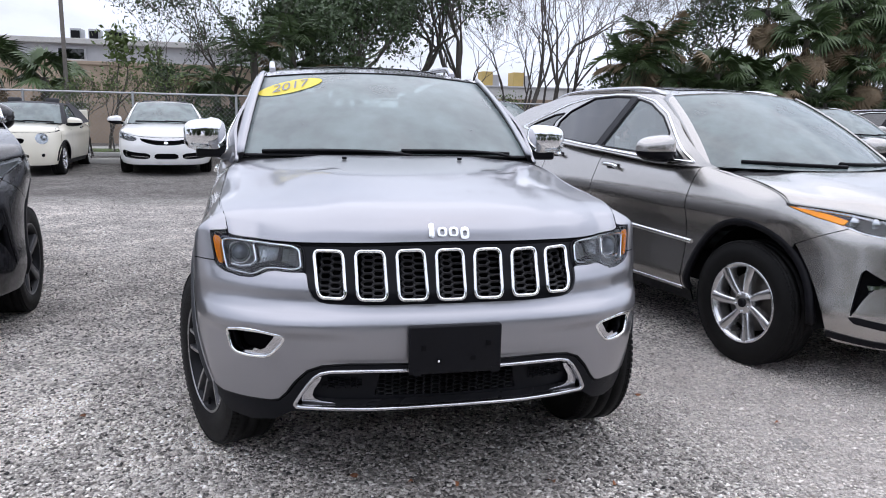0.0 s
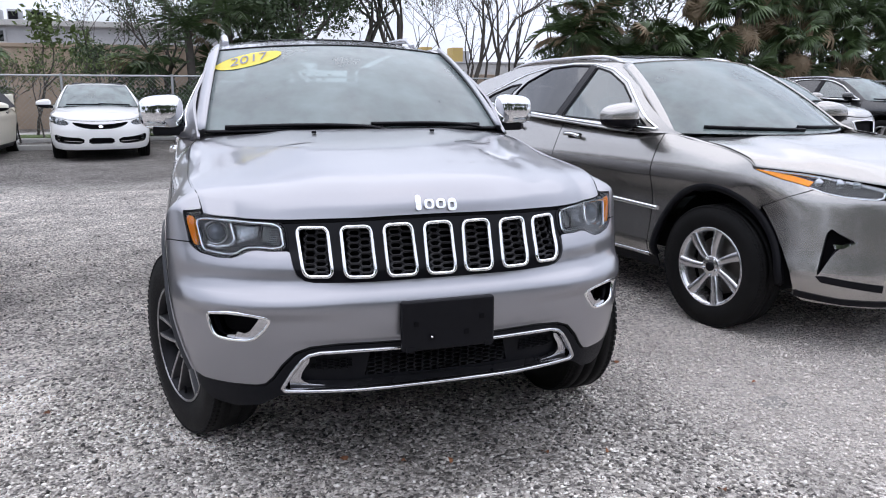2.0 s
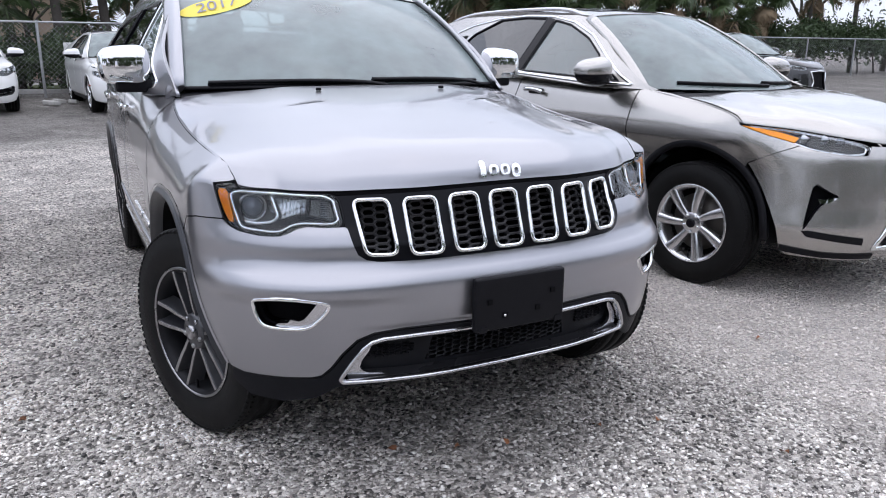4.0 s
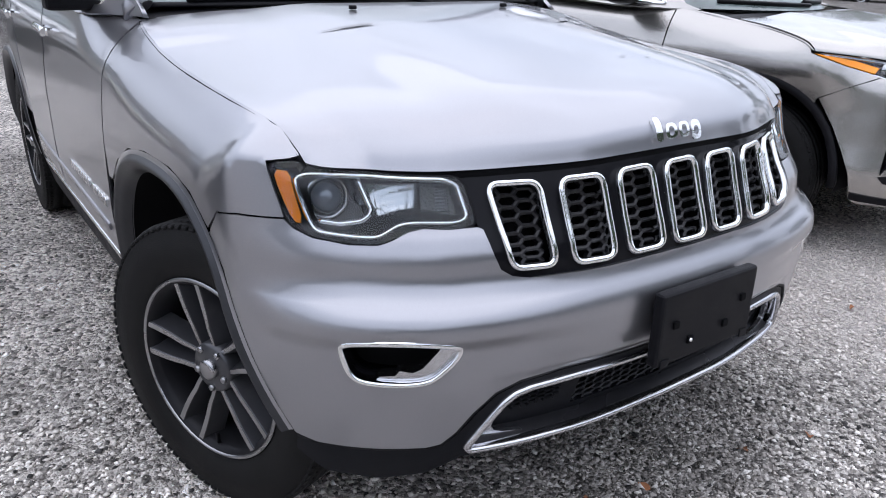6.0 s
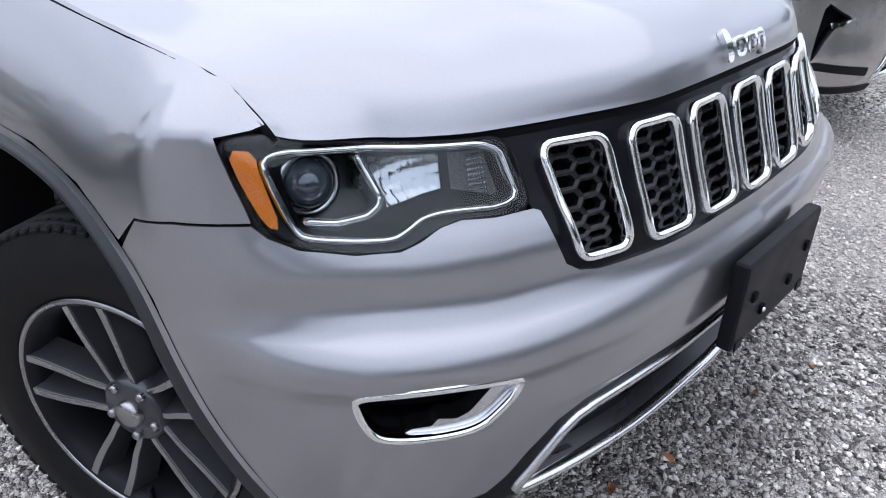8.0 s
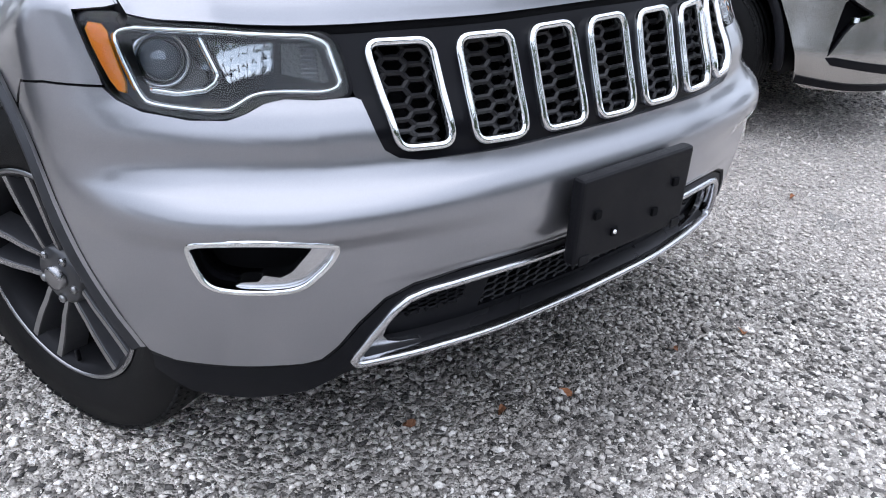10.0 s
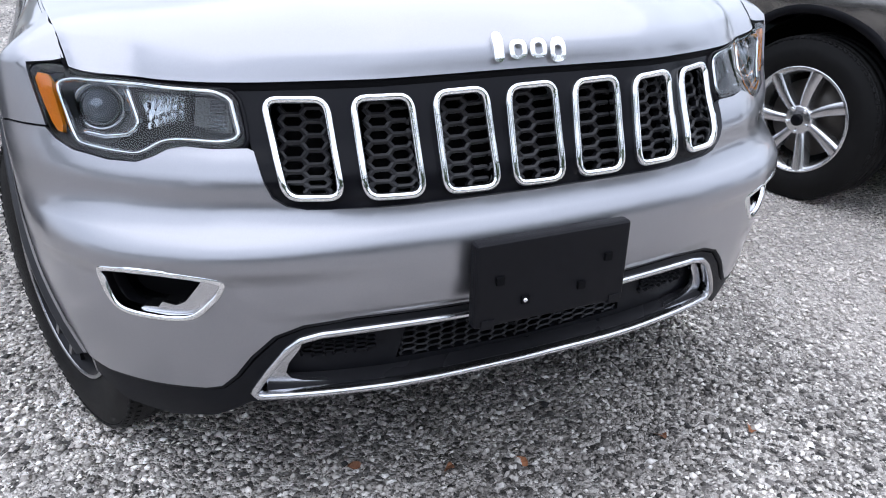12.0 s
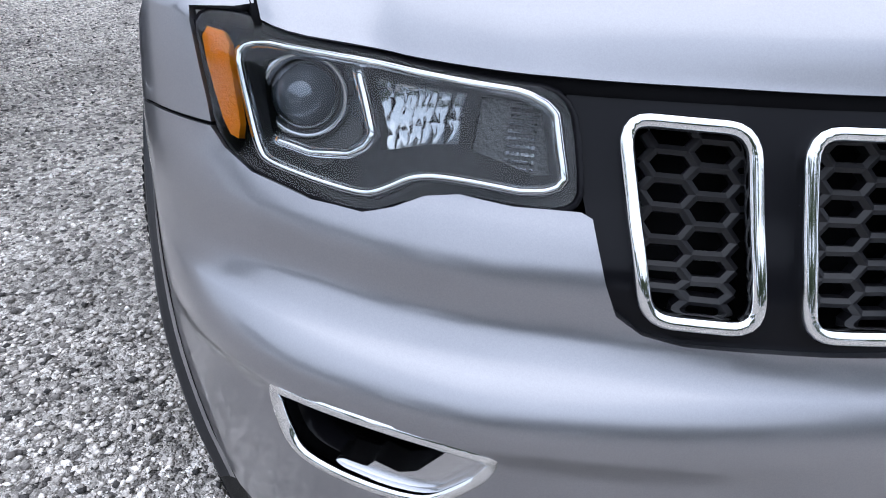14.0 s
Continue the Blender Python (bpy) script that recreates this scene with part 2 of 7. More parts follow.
def panel(surf, outer, holes=(), step=0.02, lip=0.012, offset=0.0, flip=False, name="panel"):
    """A sheet on a surface, inside an outline and outside the holes, with folded edges and the surface's own normals."""
    loops = [resample(l, step) for l in (outer, *holes)]
    lo, hi = loops[0].min(0), loops[0].max(0)
    gx, gy = np.meshgrid(np.arange(lo[0], hi[0], step), np.arange(lo[1], hi[1], step * 0.87))
    gx = gx + (np.arange(gx.shape[0]) % 2)[:, None] * step * 0.5
    g = np.stack([gx.ravel(), gy.ravel()], 1)
    keep = inside(g, loops[0])
    for l in loops[1:]:
        keep &= ~inside(g, l)
    g = g[keep]
    if len(g):
        edge = np.vstack(loops)
        near = np.array([np.min(np.sum((edge - q) ** 2, 1)) for q in g])
        g = g[near > (0.45 * step) ** 2]
    verts, edges = [], []
    for l in loops:
        k = len(verts)
        verts += [Vector(v) for v in l]
        edges += [(k + i, k + (i + 1) % len(l)) for i in range(len(l))]
    verts += [Vector(v) for v in g]
    res = geometry.delaunay_2d_cdt(verts, edges, [], 0, 1e-7)
    v2 = np.array([tuple(v) for v in res[0]])
    tri = np.array([f for f in res[2] if len(f) == 3], int)
    cen = v2[tri].mean(1)
    ok = inside(cen, loops[0])
    for l in loops[1:]:
        ok &= ~inside(cen, l)
    tri = tri[ok]
    sign = -1.0 if flip else 1.0
    nrm = normals_at(surf, v2[:, 0], v2[:, 1]) * sign
    pos = surf(v2[:, 0], v2[:, 1]) + nrm * offset
    fn = np.cross(pos[tri[:, 1]] - pos[tri[:, 0]], pos[tri[:, 2]] - pos[tri[:, 0]])
    bad = (fn * nrm[tri].mean(1)).sum(1) < 0
    tri[bad] = tri[bad][:, ::-1]
    P, N, faces = [pos], [nrm], [tuple(t) for t in tri]
    k = len(pos)
    if lip:
        for i, l in enumerate(loops):
            ln = normals_at(surf, l[:, 0], l[:, 1]) * sign
            lp = surf(l[:, 0], l[:, 1]) + ln * offset
            tan = np.roll(lp, -1, 0) - np.roll(lp, 1, 0)
            out = np.cross(tan, ln)
            out /= np.maximum(np.linalg.norm(out, axis=1, keepdims=True), 1e-9)
            area = 0.5 * np.sum(l[:, 0] * np.roll(l[:, 1], -1) - np.roll(l[:, 0], -1) * l[:, 1])
            turn = 1 if (area > 0) == (i == 0) else -1
            out *= turn * sign
            n = len(l)
            P += [lp, lp - ln * lip]
            N += [out, out]
            for j in range(n):
                q = (k + j, k + (j + 1) % n, k + n + (j + 1) % n, k + n + j)
                faces.append(q if turn * sign < 0 else q[::-1])
            k += 2 * n
    P, N = np.vstack(P), np.vstack(N)
    me = bpy.data.meshes.new(name)
    me.from_pydata(P.tolist(), [], faces)
    me.polygons.foreach_set("use_smooth", [True] * len(me.polygons))
    me.normals_split_custom_set_from_vertices(N.tolist())
    return me


def grid_mesh(points, name="grid", closed_u=False, thick=0.0):
    """A smooth sheet from an array of points (rows, columns, 3)."""
    p = np.asarray(points, float)
    r, c = p.shape[:2]
    bm = bmesh.new()
    v = [[bm.verts.new(q) for q in row] for row in p]
    for i in range(r - 1):
        for j in range(c - 1 + (1 if closed_u else 0)):
            bm.faces.new((v[i][j], v[i][(j + 1) % c], v[i + 1][(j + 1) % c], v[i + 1][j]))
    for f in bm.faces:
        f.smooth = True
    if thick:
        bmesh.ops.recalc_face_normals(bm, faces=bm.faces)
        bmesh.ops.solidify(bm, geom=bm.faces[:], thickness=thick)
    return bm


def sweep(path, normal, profile, closed=True):
    """Carries a closed profile (sideways, outward) along a path; normal: outward vectors at the path's points."""
    path, normal, profile = np.asarray(path, float), np.asarray(normal, float), np.asarray(profile, float)
    n = len(path)
    tan = np.roll(path, -1, 0) - np.roll(path, 1, 0)
    if not closed:
        tan[0], tan[-1] = path[1] - path[0], path[-1] - path[-2]
    tan /= np.maximum(np.linalg.norm(tan, axis=1, keepdims=True), 1e-9)
    side = np.cross(tan, normal)
    side /= np.maximum(np.linalg.norm(side, axis=1, keepdims=True), 1e-9)
    up = np.cross(side, tan)
    bm = bmesh.new()
    rings = [[bm.verts.new(path[i] + side[i] * a + up[i] * b) for a, b in profile] for i in range(n)]
    m = len(profile)
    for i in range(n if closed else n - 1):
        for j in range(m):
            f = bm.faces.new((rings[i][j], rings[i][(j + 1) % m], rings[(i + 1) % n][(j + 1) % m], rings[(i + 1) % n][j]))
            f.smooth = True
    if not closed:
        bm.faces.new(rings[0])
        bm.faces.new(rings[-1][::-1])
    return bm


def oval(w, h, n=10, out=0.0):
    return [(w * math.cos(2 * math.pi * i / n), out + h * math.sin(2 * math.pi * i / n)) for i in range(n)]


def trim(surf, loop, profile, closed=True, step=0.015, flip=False, lift=0.0):
    l = resample(loop, step, closed)
    n = normals_at(surf, l[:, 0], l[:, 1]) * (-1 if flip else 1)
    return sweep(surf(l[:, 0], l[:, 1]) + n * lift, n, profile, closed)


def box(size, centre=(0, 0, 0), bevel=0.0, m=None, segs=2):
    bm = bmesh.new()
    bmesh.ops.create_cube(bm, size=1.0, matrix=Matrix.Translation(centre) @ Matrix.Diagonal((*size, 1)))
    if bevel:
        bmesh.ops.bevel(bm, geom=bm.edges[:], offset=bevel, segments=segs, profile=0.6, affect="EDGES")
    if m is not None:
        bmesh.ops.transform(bm, matrix=m, verts=bm.verts)
    return bm


def revolve(profile, n=48, axis="x"):
    """Turns a profile of (along the axis, radius) into a round body."""
    ang = np.linspace(0, 2 * np.pi, n, endpoint=False)
    p = np.array(profile, float)
    pts = np.stack([np.repeat(p[:, :1], n, 1), p[:, 1:] * np.cos(ang), p[:, 1:] * np.sin(ang)], -1)
    if axis == "z":
        pts = pts[..., [1, 2, 0]]
    if axis == "y":
        pts = pts[..., [1, 0, 2]]
    return grid_mesh(pts, closed_u=True)


def joined(*bms):
    out = bmesh.new()
    for b in bms:
        me = bpy.data.meshes.new("tmp")
        b.to_mesh(me)
        b.free()
        out.from_mesh(me)
        bpy.data.meshes.remove(me)
    return out


def moved(bm, m):
    bmesh.ops.transform(bm, matrix=m, verts=bm.verts)
    return bm


def mirror_pts(p):
    """The outline on the other side of the car, in the same turning sense."""
    q = np.asarray(p, float)[::-1].copy()
    q[:, 0] *= -1
    return q


# ---- ground ----
def ground_z(x, y):
    return 0.020 * np.maximum(np.asarray(y, float) - 4.0, 0)


def gravel_material(name, island):
    m = bpy.data.materials.new(name)
    m.use_nodes = True
    add = nodes_of(m.node_tree)
    co = add("ShaderNodeTexCoord")
    big = add("ShaderNodeTexNoise", inputs={"Vector": co.outputs["Object"], "Scale": 0.45, "Detail": 6.0, "Roughness": 0.6})
    bigm = add("ShaderNodeMapRange", inputs={0: big.outputs[0], 1: 0.35, 2: 0.68, 3: 0.98, 4: 1.38})
    pat = add("ShaderNodeTexNoise", inputs={"Vector": co.outputs["Object"], "Scale": 2.6, "Detail": 6.0, "Roughness": 0.62})
    patm = add("ShaderNodeMapRange", inputs={0: pat.outputs[0], 1: 0.35, 2: 0.65, 3: 0.78, 4: 1.22})
    if island:
        g = add("ShaderNodeNewGeometry")
        ramp = add("ShaderNodeValToRGB", inputs={0: g.outputs["Random Per Island"]})
        h = None
    else:
        v1 = add("ShaderNodeTexVoronoi", inputs={"Vector": co.outputs["Object"], "Scale": 62.0, "Randomness": 1.0})
        v2 = add("ShaderNodeTexVoronoi", inputs={"Vector": co.outputs["Object"], "Scale": 150.0})
        ramp = add("ShaderNodeValToRGB", inputs={0: v1.outputs["Color"]})
        h1 = add("ShaderNodeMath", operation="MULTIPLY", inputs={0: v1.outputs["Distance"], 1: -1.0})
        h2 = add("ShaderNodeMath", operation="MULTIPLY", inputs={0: v2.outputs["Distance"], 1: -0.4})
        h = add("ShaderNodeMath", operation="ADD", inputs={0: h1.outputs[0], 1: h2.outputs[0]})
    cr = ramp.color_ramp
    for pos, c in ((0.0, (0.035, 0.034, 0.034)), (0.16, (0.165, 0.153, 0.142)), (0.42, (0.455, 0.42, 0.385)), (0.75, (0.74, 0.69, 0.64)), (1.0, (0.96, 0.92, 0.87))):
        e = cr.elements[0] if pos == 0 else (cr.elements[-1] if pos == 1 else cr.elements.new(pos))
        e.position, e.color = pos, (*c, 1)
    c1 = add("ShaderNodeMix", data_type="RGBA", blend_type="MULTIPLY", inputs={0: 1.0, 6: ramp.outputs[0], 7: bigm.outputs[0]})
    c2 = add("ShaderNodeMix", data_type="RGBA", blend_type="MULTIPLY", inputs={0: 1.0, 6: c1.outputs[2], 7: patm.outputs[0]})
    # a stretch right of the silver car, mixed towards pale beige
    warp = add("ShaderNodeTexNoise", inputs={"Vector": co.outputs["Object"], "Scale": 2.2, "Detail": 8.0, "Roughness": 0.7})
    wv = add("ShaderNodeVectorMath", operation="MULTIPLY_ADD", inputs={0: warp.outputs["Color"], 1: (0.9, 0.9, 0.0), 2: co.outputs["Object"]})
    wp = add("ShaderNodeMapping", inputs={"Vector": wv.outputs[0], "Location": (-2.02, -0.60, 0), "Scale": (0.8, 0.62, 0)})
    wl = add("ShaderNodeVectorMath", operation="LENGTH", inputs={0: wp.outputs[0]})
    paler = add("ShaderNodeMapRange", interpolation_type="SMOOTHSTEP", inputs={0: wl.outputs["Value"], 1: 0.45, 2: 1.05, 3: 0.62, 4: 0.0})
    c2 = add("ShaderNodeMix", data_type="RGBA", inputs={0: paler.outputs[0], 6: c2.outputs[2], 7: (0.74, 0.675, 0.625, 1)})
    # shade below the silver car's nose, multiplied into the gravel colour
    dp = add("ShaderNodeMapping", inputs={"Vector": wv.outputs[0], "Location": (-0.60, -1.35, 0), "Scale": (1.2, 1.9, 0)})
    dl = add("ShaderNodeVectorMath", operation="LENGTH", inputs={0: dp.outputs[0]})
    nose_shade = add("ShaderNodeMapRange", interpolation_type="SMOOTHSTEP", inputs={0: dl.outputs["Value"], 1: 0.4, 2: 1.2, 3: 0.66, 4: 1.0})
    c2 = add("ShaderNodeMix", data_type="RGBA", blend_type="MULTIPLY", inputs={0: 1.0, 6: c2.outputs[2], 7: nose_shade.outputs[0]})
    # darker, coarser stone near the fence
    sep = add("ShaderNodeSeparateXYZ", inputs={0: wv.outputs[0]})
    far = add("ShaderNodeMapRange", interpolation_type="SMOOTHSTEP", inputs={0: sep.outputs[1], 1: 8.6, 2: 11.0, 3: 1.0, 4: 0.42})
    c2 = add("ShaderNodeMix", data_type="RGBA", blend_type="MULTIPLY", inputs={0: 1.0, 6: c2.outputs[2], 7: far.outputs[0]})
    p = add("ShaderNodeBsdfPrincipled", inputs={"Base Color": c2.outputs[2], "Roughness": 0.85, "Specular IOR Level": 0.3})
    if h:
        b = add("ShaderNodeBump", inputs={"Height": h.outputs[0], "Strength": 1.0, "Distance": 0.035})
        m.node_tree.links.new(b.outputs[0], p.inputs["Normal"])
    else:
        nb = add("ShaderNodeTexNoise", inputs={"Vector": co.outputs["Object"], "Scale": 300.0, "Detail": 3.0})
        b = add("ShaderNodeBump", inputs={"Height": nb.outputs[0], "Strength": 0.5, "Distance": 0.004})
        m.node_tree.links.new(b.outputs[0], p.inputs["Normal"])
    add("ShaderNodeOutputMaterial", inputs={"Surface": p.outputs[0]})
    return m


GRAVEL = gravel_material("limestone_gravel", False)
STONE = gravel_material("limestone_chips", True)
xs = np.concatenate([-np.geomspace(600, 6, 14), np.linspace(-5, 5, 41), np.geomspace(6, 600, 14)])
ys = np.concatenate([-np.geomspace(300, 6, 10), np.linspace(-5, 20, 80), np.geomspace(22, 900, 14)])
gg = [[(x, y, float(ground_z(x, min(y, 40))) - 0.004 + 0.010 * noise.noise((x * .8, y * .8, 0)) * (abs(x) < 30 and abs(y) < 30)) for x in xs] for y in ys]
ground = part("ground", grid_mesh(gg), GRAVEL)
tagged(ground, "pale crushed limestone gravel of a car lot", "ground", kind="structure")


def chips(n, x0, x1, y0, y1, smin, smax, seed):
    """Loose angular stones strewn over a stretch of the lot, one mesh."""
    rng = np.random.default_rng(seed)
    base = np.array([(1, 0, 0), (-1, 0, 0), (0, 1, 0), (0, -1, 0), (0, 0, 1), (0, 0, -1)], float)
    tri = np.array([(0, 2, 4), (2, 1, 4), (1, 3, 4), (3, 0, 4), (2, 0, 5), (1, 2, 5), (3, 1, 5), (0, 3, 5)])
    x, y = rng.uniform(x0, x1, n), rng.uniform(y0, y1, n)
    z = np.array([0.010 * noise.noise((a * .8, b * .8, 0)) for a, b in zip(x, y)]) + ground_z(x, y) - 0.004
    size = smin + (smax - smin) * rng.random(n) ** 2.8
    v = base[None] * rng.uniform(0.55, 1.15, (n, 6, 1)) + rng.uniform(-.25, .25, (n, 6, 3))
    v *= size[:, None, None] * rng.uniform((.7, .7, .35), (1.2, 1.2, .75), (n, 3))[:, None, :]
    a = rng.uniform(0, 2 * np.pi, n)
    c, s = np.cos(a)[:, None], np.sin(a)[:, None]
    v = np.stack([v[..., 0] * c - v[..., 1] * s, v[..., 0] * s + v[..., 1] * c, v[..., 2]], -1)
    v += np.stack([x, y, z + size * 0.25], -1)[:, None, :]
    f = (tri[None] + 6 * np.arange(n)[:, None, None]).reshape(-1, 3)
    me = bpy.data.meshes.new("gravel")
    me.vertices.add(n * 6)
    me.vertices.foreach_set("co", v.ravel())
    me.loops.add(len(f) * 3)
    me.loops.foreach_set("vertex_index", f.ravel())
    me.polygons.add(len(f))
    me.polygons.foreach_set("loop_start", np.arange(0, len(f) * 3, 3))
    me.polygons.foreach_set("loop_total", np.full(len(f), 3))
    me.update()
    me.validate()
    return me


for i, args in enumerate(((64000, -2.6, 2.2, -1.3, 1.4, .004, .0145), (30000, -2.6, 4.2, 1.4, 5.0, .005, .015), (20000, 2.2, 4.5, -1.4, 1.4, .005, .0145), (12000, -3.6, -1.2, .5, 9.0, .006, .014))):
    tagged(part("gravel", chips(*args, 11 + i), STONE), "loose pale grey limestone chips", "gravel", kind="stuff")
# an old oil spot with darkened chips
OILY = material("oil_darkened_chips", (0.30, 0.285, 0.265), 0.7, vary=0.3, scale=60)
for i, (cx, cy, half) in enumerate(((1.62, .24, .07), (1.60, .21, .045), (1.66, .27, .04))):
    tagged(part("gravel", chips(240, cx - half, cx + half, cy - half * .7, cy + half * .7, .005, .010, 70 + i), OILY), "chips darkened by an old oil spot", "gravel", kind="stuff")
# fallen leaves
LEAF_BROWN = material("dead_leaf", (0.22, 0.09, 0.04), 0.8, vary=0.3, random_piece=0.4)
for i, (x, y) in enumerate(((-.34, .29), (.66, .03), (.43, .10), (-.12, .20), (.05, .16), (1.2, .9), (-1.5, 1.1), (.9, -.35), (1.7, .45))):
    bm = bmesh.new()
    ring = [bm.verts.new((.018 * math.cos(a) * (1 + .5 * math.cos(a)), .010 * math.sin(a), .006 * math.sin(2 * a))) for a in np.linspace(0, 2 * math.pi, 10, endpoint=False)]
    bm.faces.new(ring)
    bmesh.ops.triangulate(bm, faces=bm.faces)
    leaf = part("fallen_leaf", bm, LEAF_BROWN)
    leaf.matrix_world = pose(x, y, .006, 8, 5, 70 * i)
    tagged(leaf, "small curled brown leaf lying on gravel", "leaf", "leaves on the gravel")


# ---- car bodies ----
def shell(px, py, front, corner, flank, top, top_roll, a=(0.25, 0.6), b=(0.80, 1.15), roll_h=0.16, w=(0.96, 1.0), roll_from=(1.0, 1.35)):
    """A car's outer skin as a surface of s (metres along the plan outline from the nose's middle; minus: towards -x) and height z.
    front, corner, flank: how far the skin lies inside the outline at each height. top: height of the shoulder along s."""
    px, py = np.array(px, float), np.array(py, float)
    ps = np.r_[0, np.cumsum(np.hypot(np.diff(px), np.diff(py)))]
    cx, cy = pch(ps, px), pch(ps, py)

    def surf(s, z):
        s, z = np.broadcast_arrays(np.asarray(s, float), np.asarray(z, float))
        sg, u = np.where(s >= 0, 1.0, -1.0), np.abs(s)
        wa, wb = sstep(*a, u), sstep(*b, u)
        d = (front(z) * (1 - wa) + corner(z) * wa) * (1 - wb) + flank(z) * wb
        rh = 0.045 + (roll_h - 0.045) * sstep(*roll_from, u)
        d = d + top_roll(u) * np.clip(1 - (top(u) - z) / rh, 0, 1.3) ** 1.9 * sstep(*w, u)
        e = 0.006
        tx, ty = cx(u + e) - cx(np.maximum(u - e, 0)), cy(u + e) - cy(np.maximum(u - e, 0))
        l = np.hypot(tx, ty)
        nx, ny = np.where(u < e, 0, -ty / l), np.where(u < e, 1, tx / l)
        return np.stack([sg * (cx(u) + nx * d), cy(u) + ny * d, z], -1)
    surf.s_at = lambda y: float(np.interp(y, py, ps))
    return surf


def shoulder(S, TOP, edge, s0, s1):
    """The strip of wing between the bonnet's side edge and the top of the flank."""
    ss = np.linspace(s0, s1, 160)
    line = S(ss, TOP(ss))
    rows = []
    line = line[np.argsort(line[:, 1])]
    ly, lx, lz = line.T[[1, 0, 2]]
    for p in edge:
        if p[1] < ly[0] - .02:
            continue
        q = np.array([np.interp(p[1], ly, lx), p[1], np.interp(p[1], ly, lz)])
        g = np.linalg.norm(q - p) + 1e-6
        if g < 0.012:
            continue
        a = p + (q - p) / g * min(0.4 * g, 0.0055)
        swell = np.array([np.sign(p[0]) * .5, 0, .86]) * g * .16
        rows.append([a + (q - a) * t + swell * 4 * t * (1 - t) for t in np.linspace(0, 1, 10)])
    return grid_mesh(rows)


def both(loop):
    """A loop that is symmetric about the car's middle, from its half with s >= 0 that begins and ends at s = 0."""
    h = np.asarray(loop, float)
    m = h[::-1].copy()
    m[:, 0] *= -1
    return np.vstack([h, m[1:-1]])


def seam(surf, line, parent, width=0.005, flip=False, name="panel_gap"):
    """The dark joint behind a gap between two panels."""
    bm = trim(surf, line, [(-width, -0.012), (width, -0.012), (width, -0.004), (-width, -0.004)], False, 0.03, flip)
    return part(name, bm, CAVITY, parent)


TREADS = {}


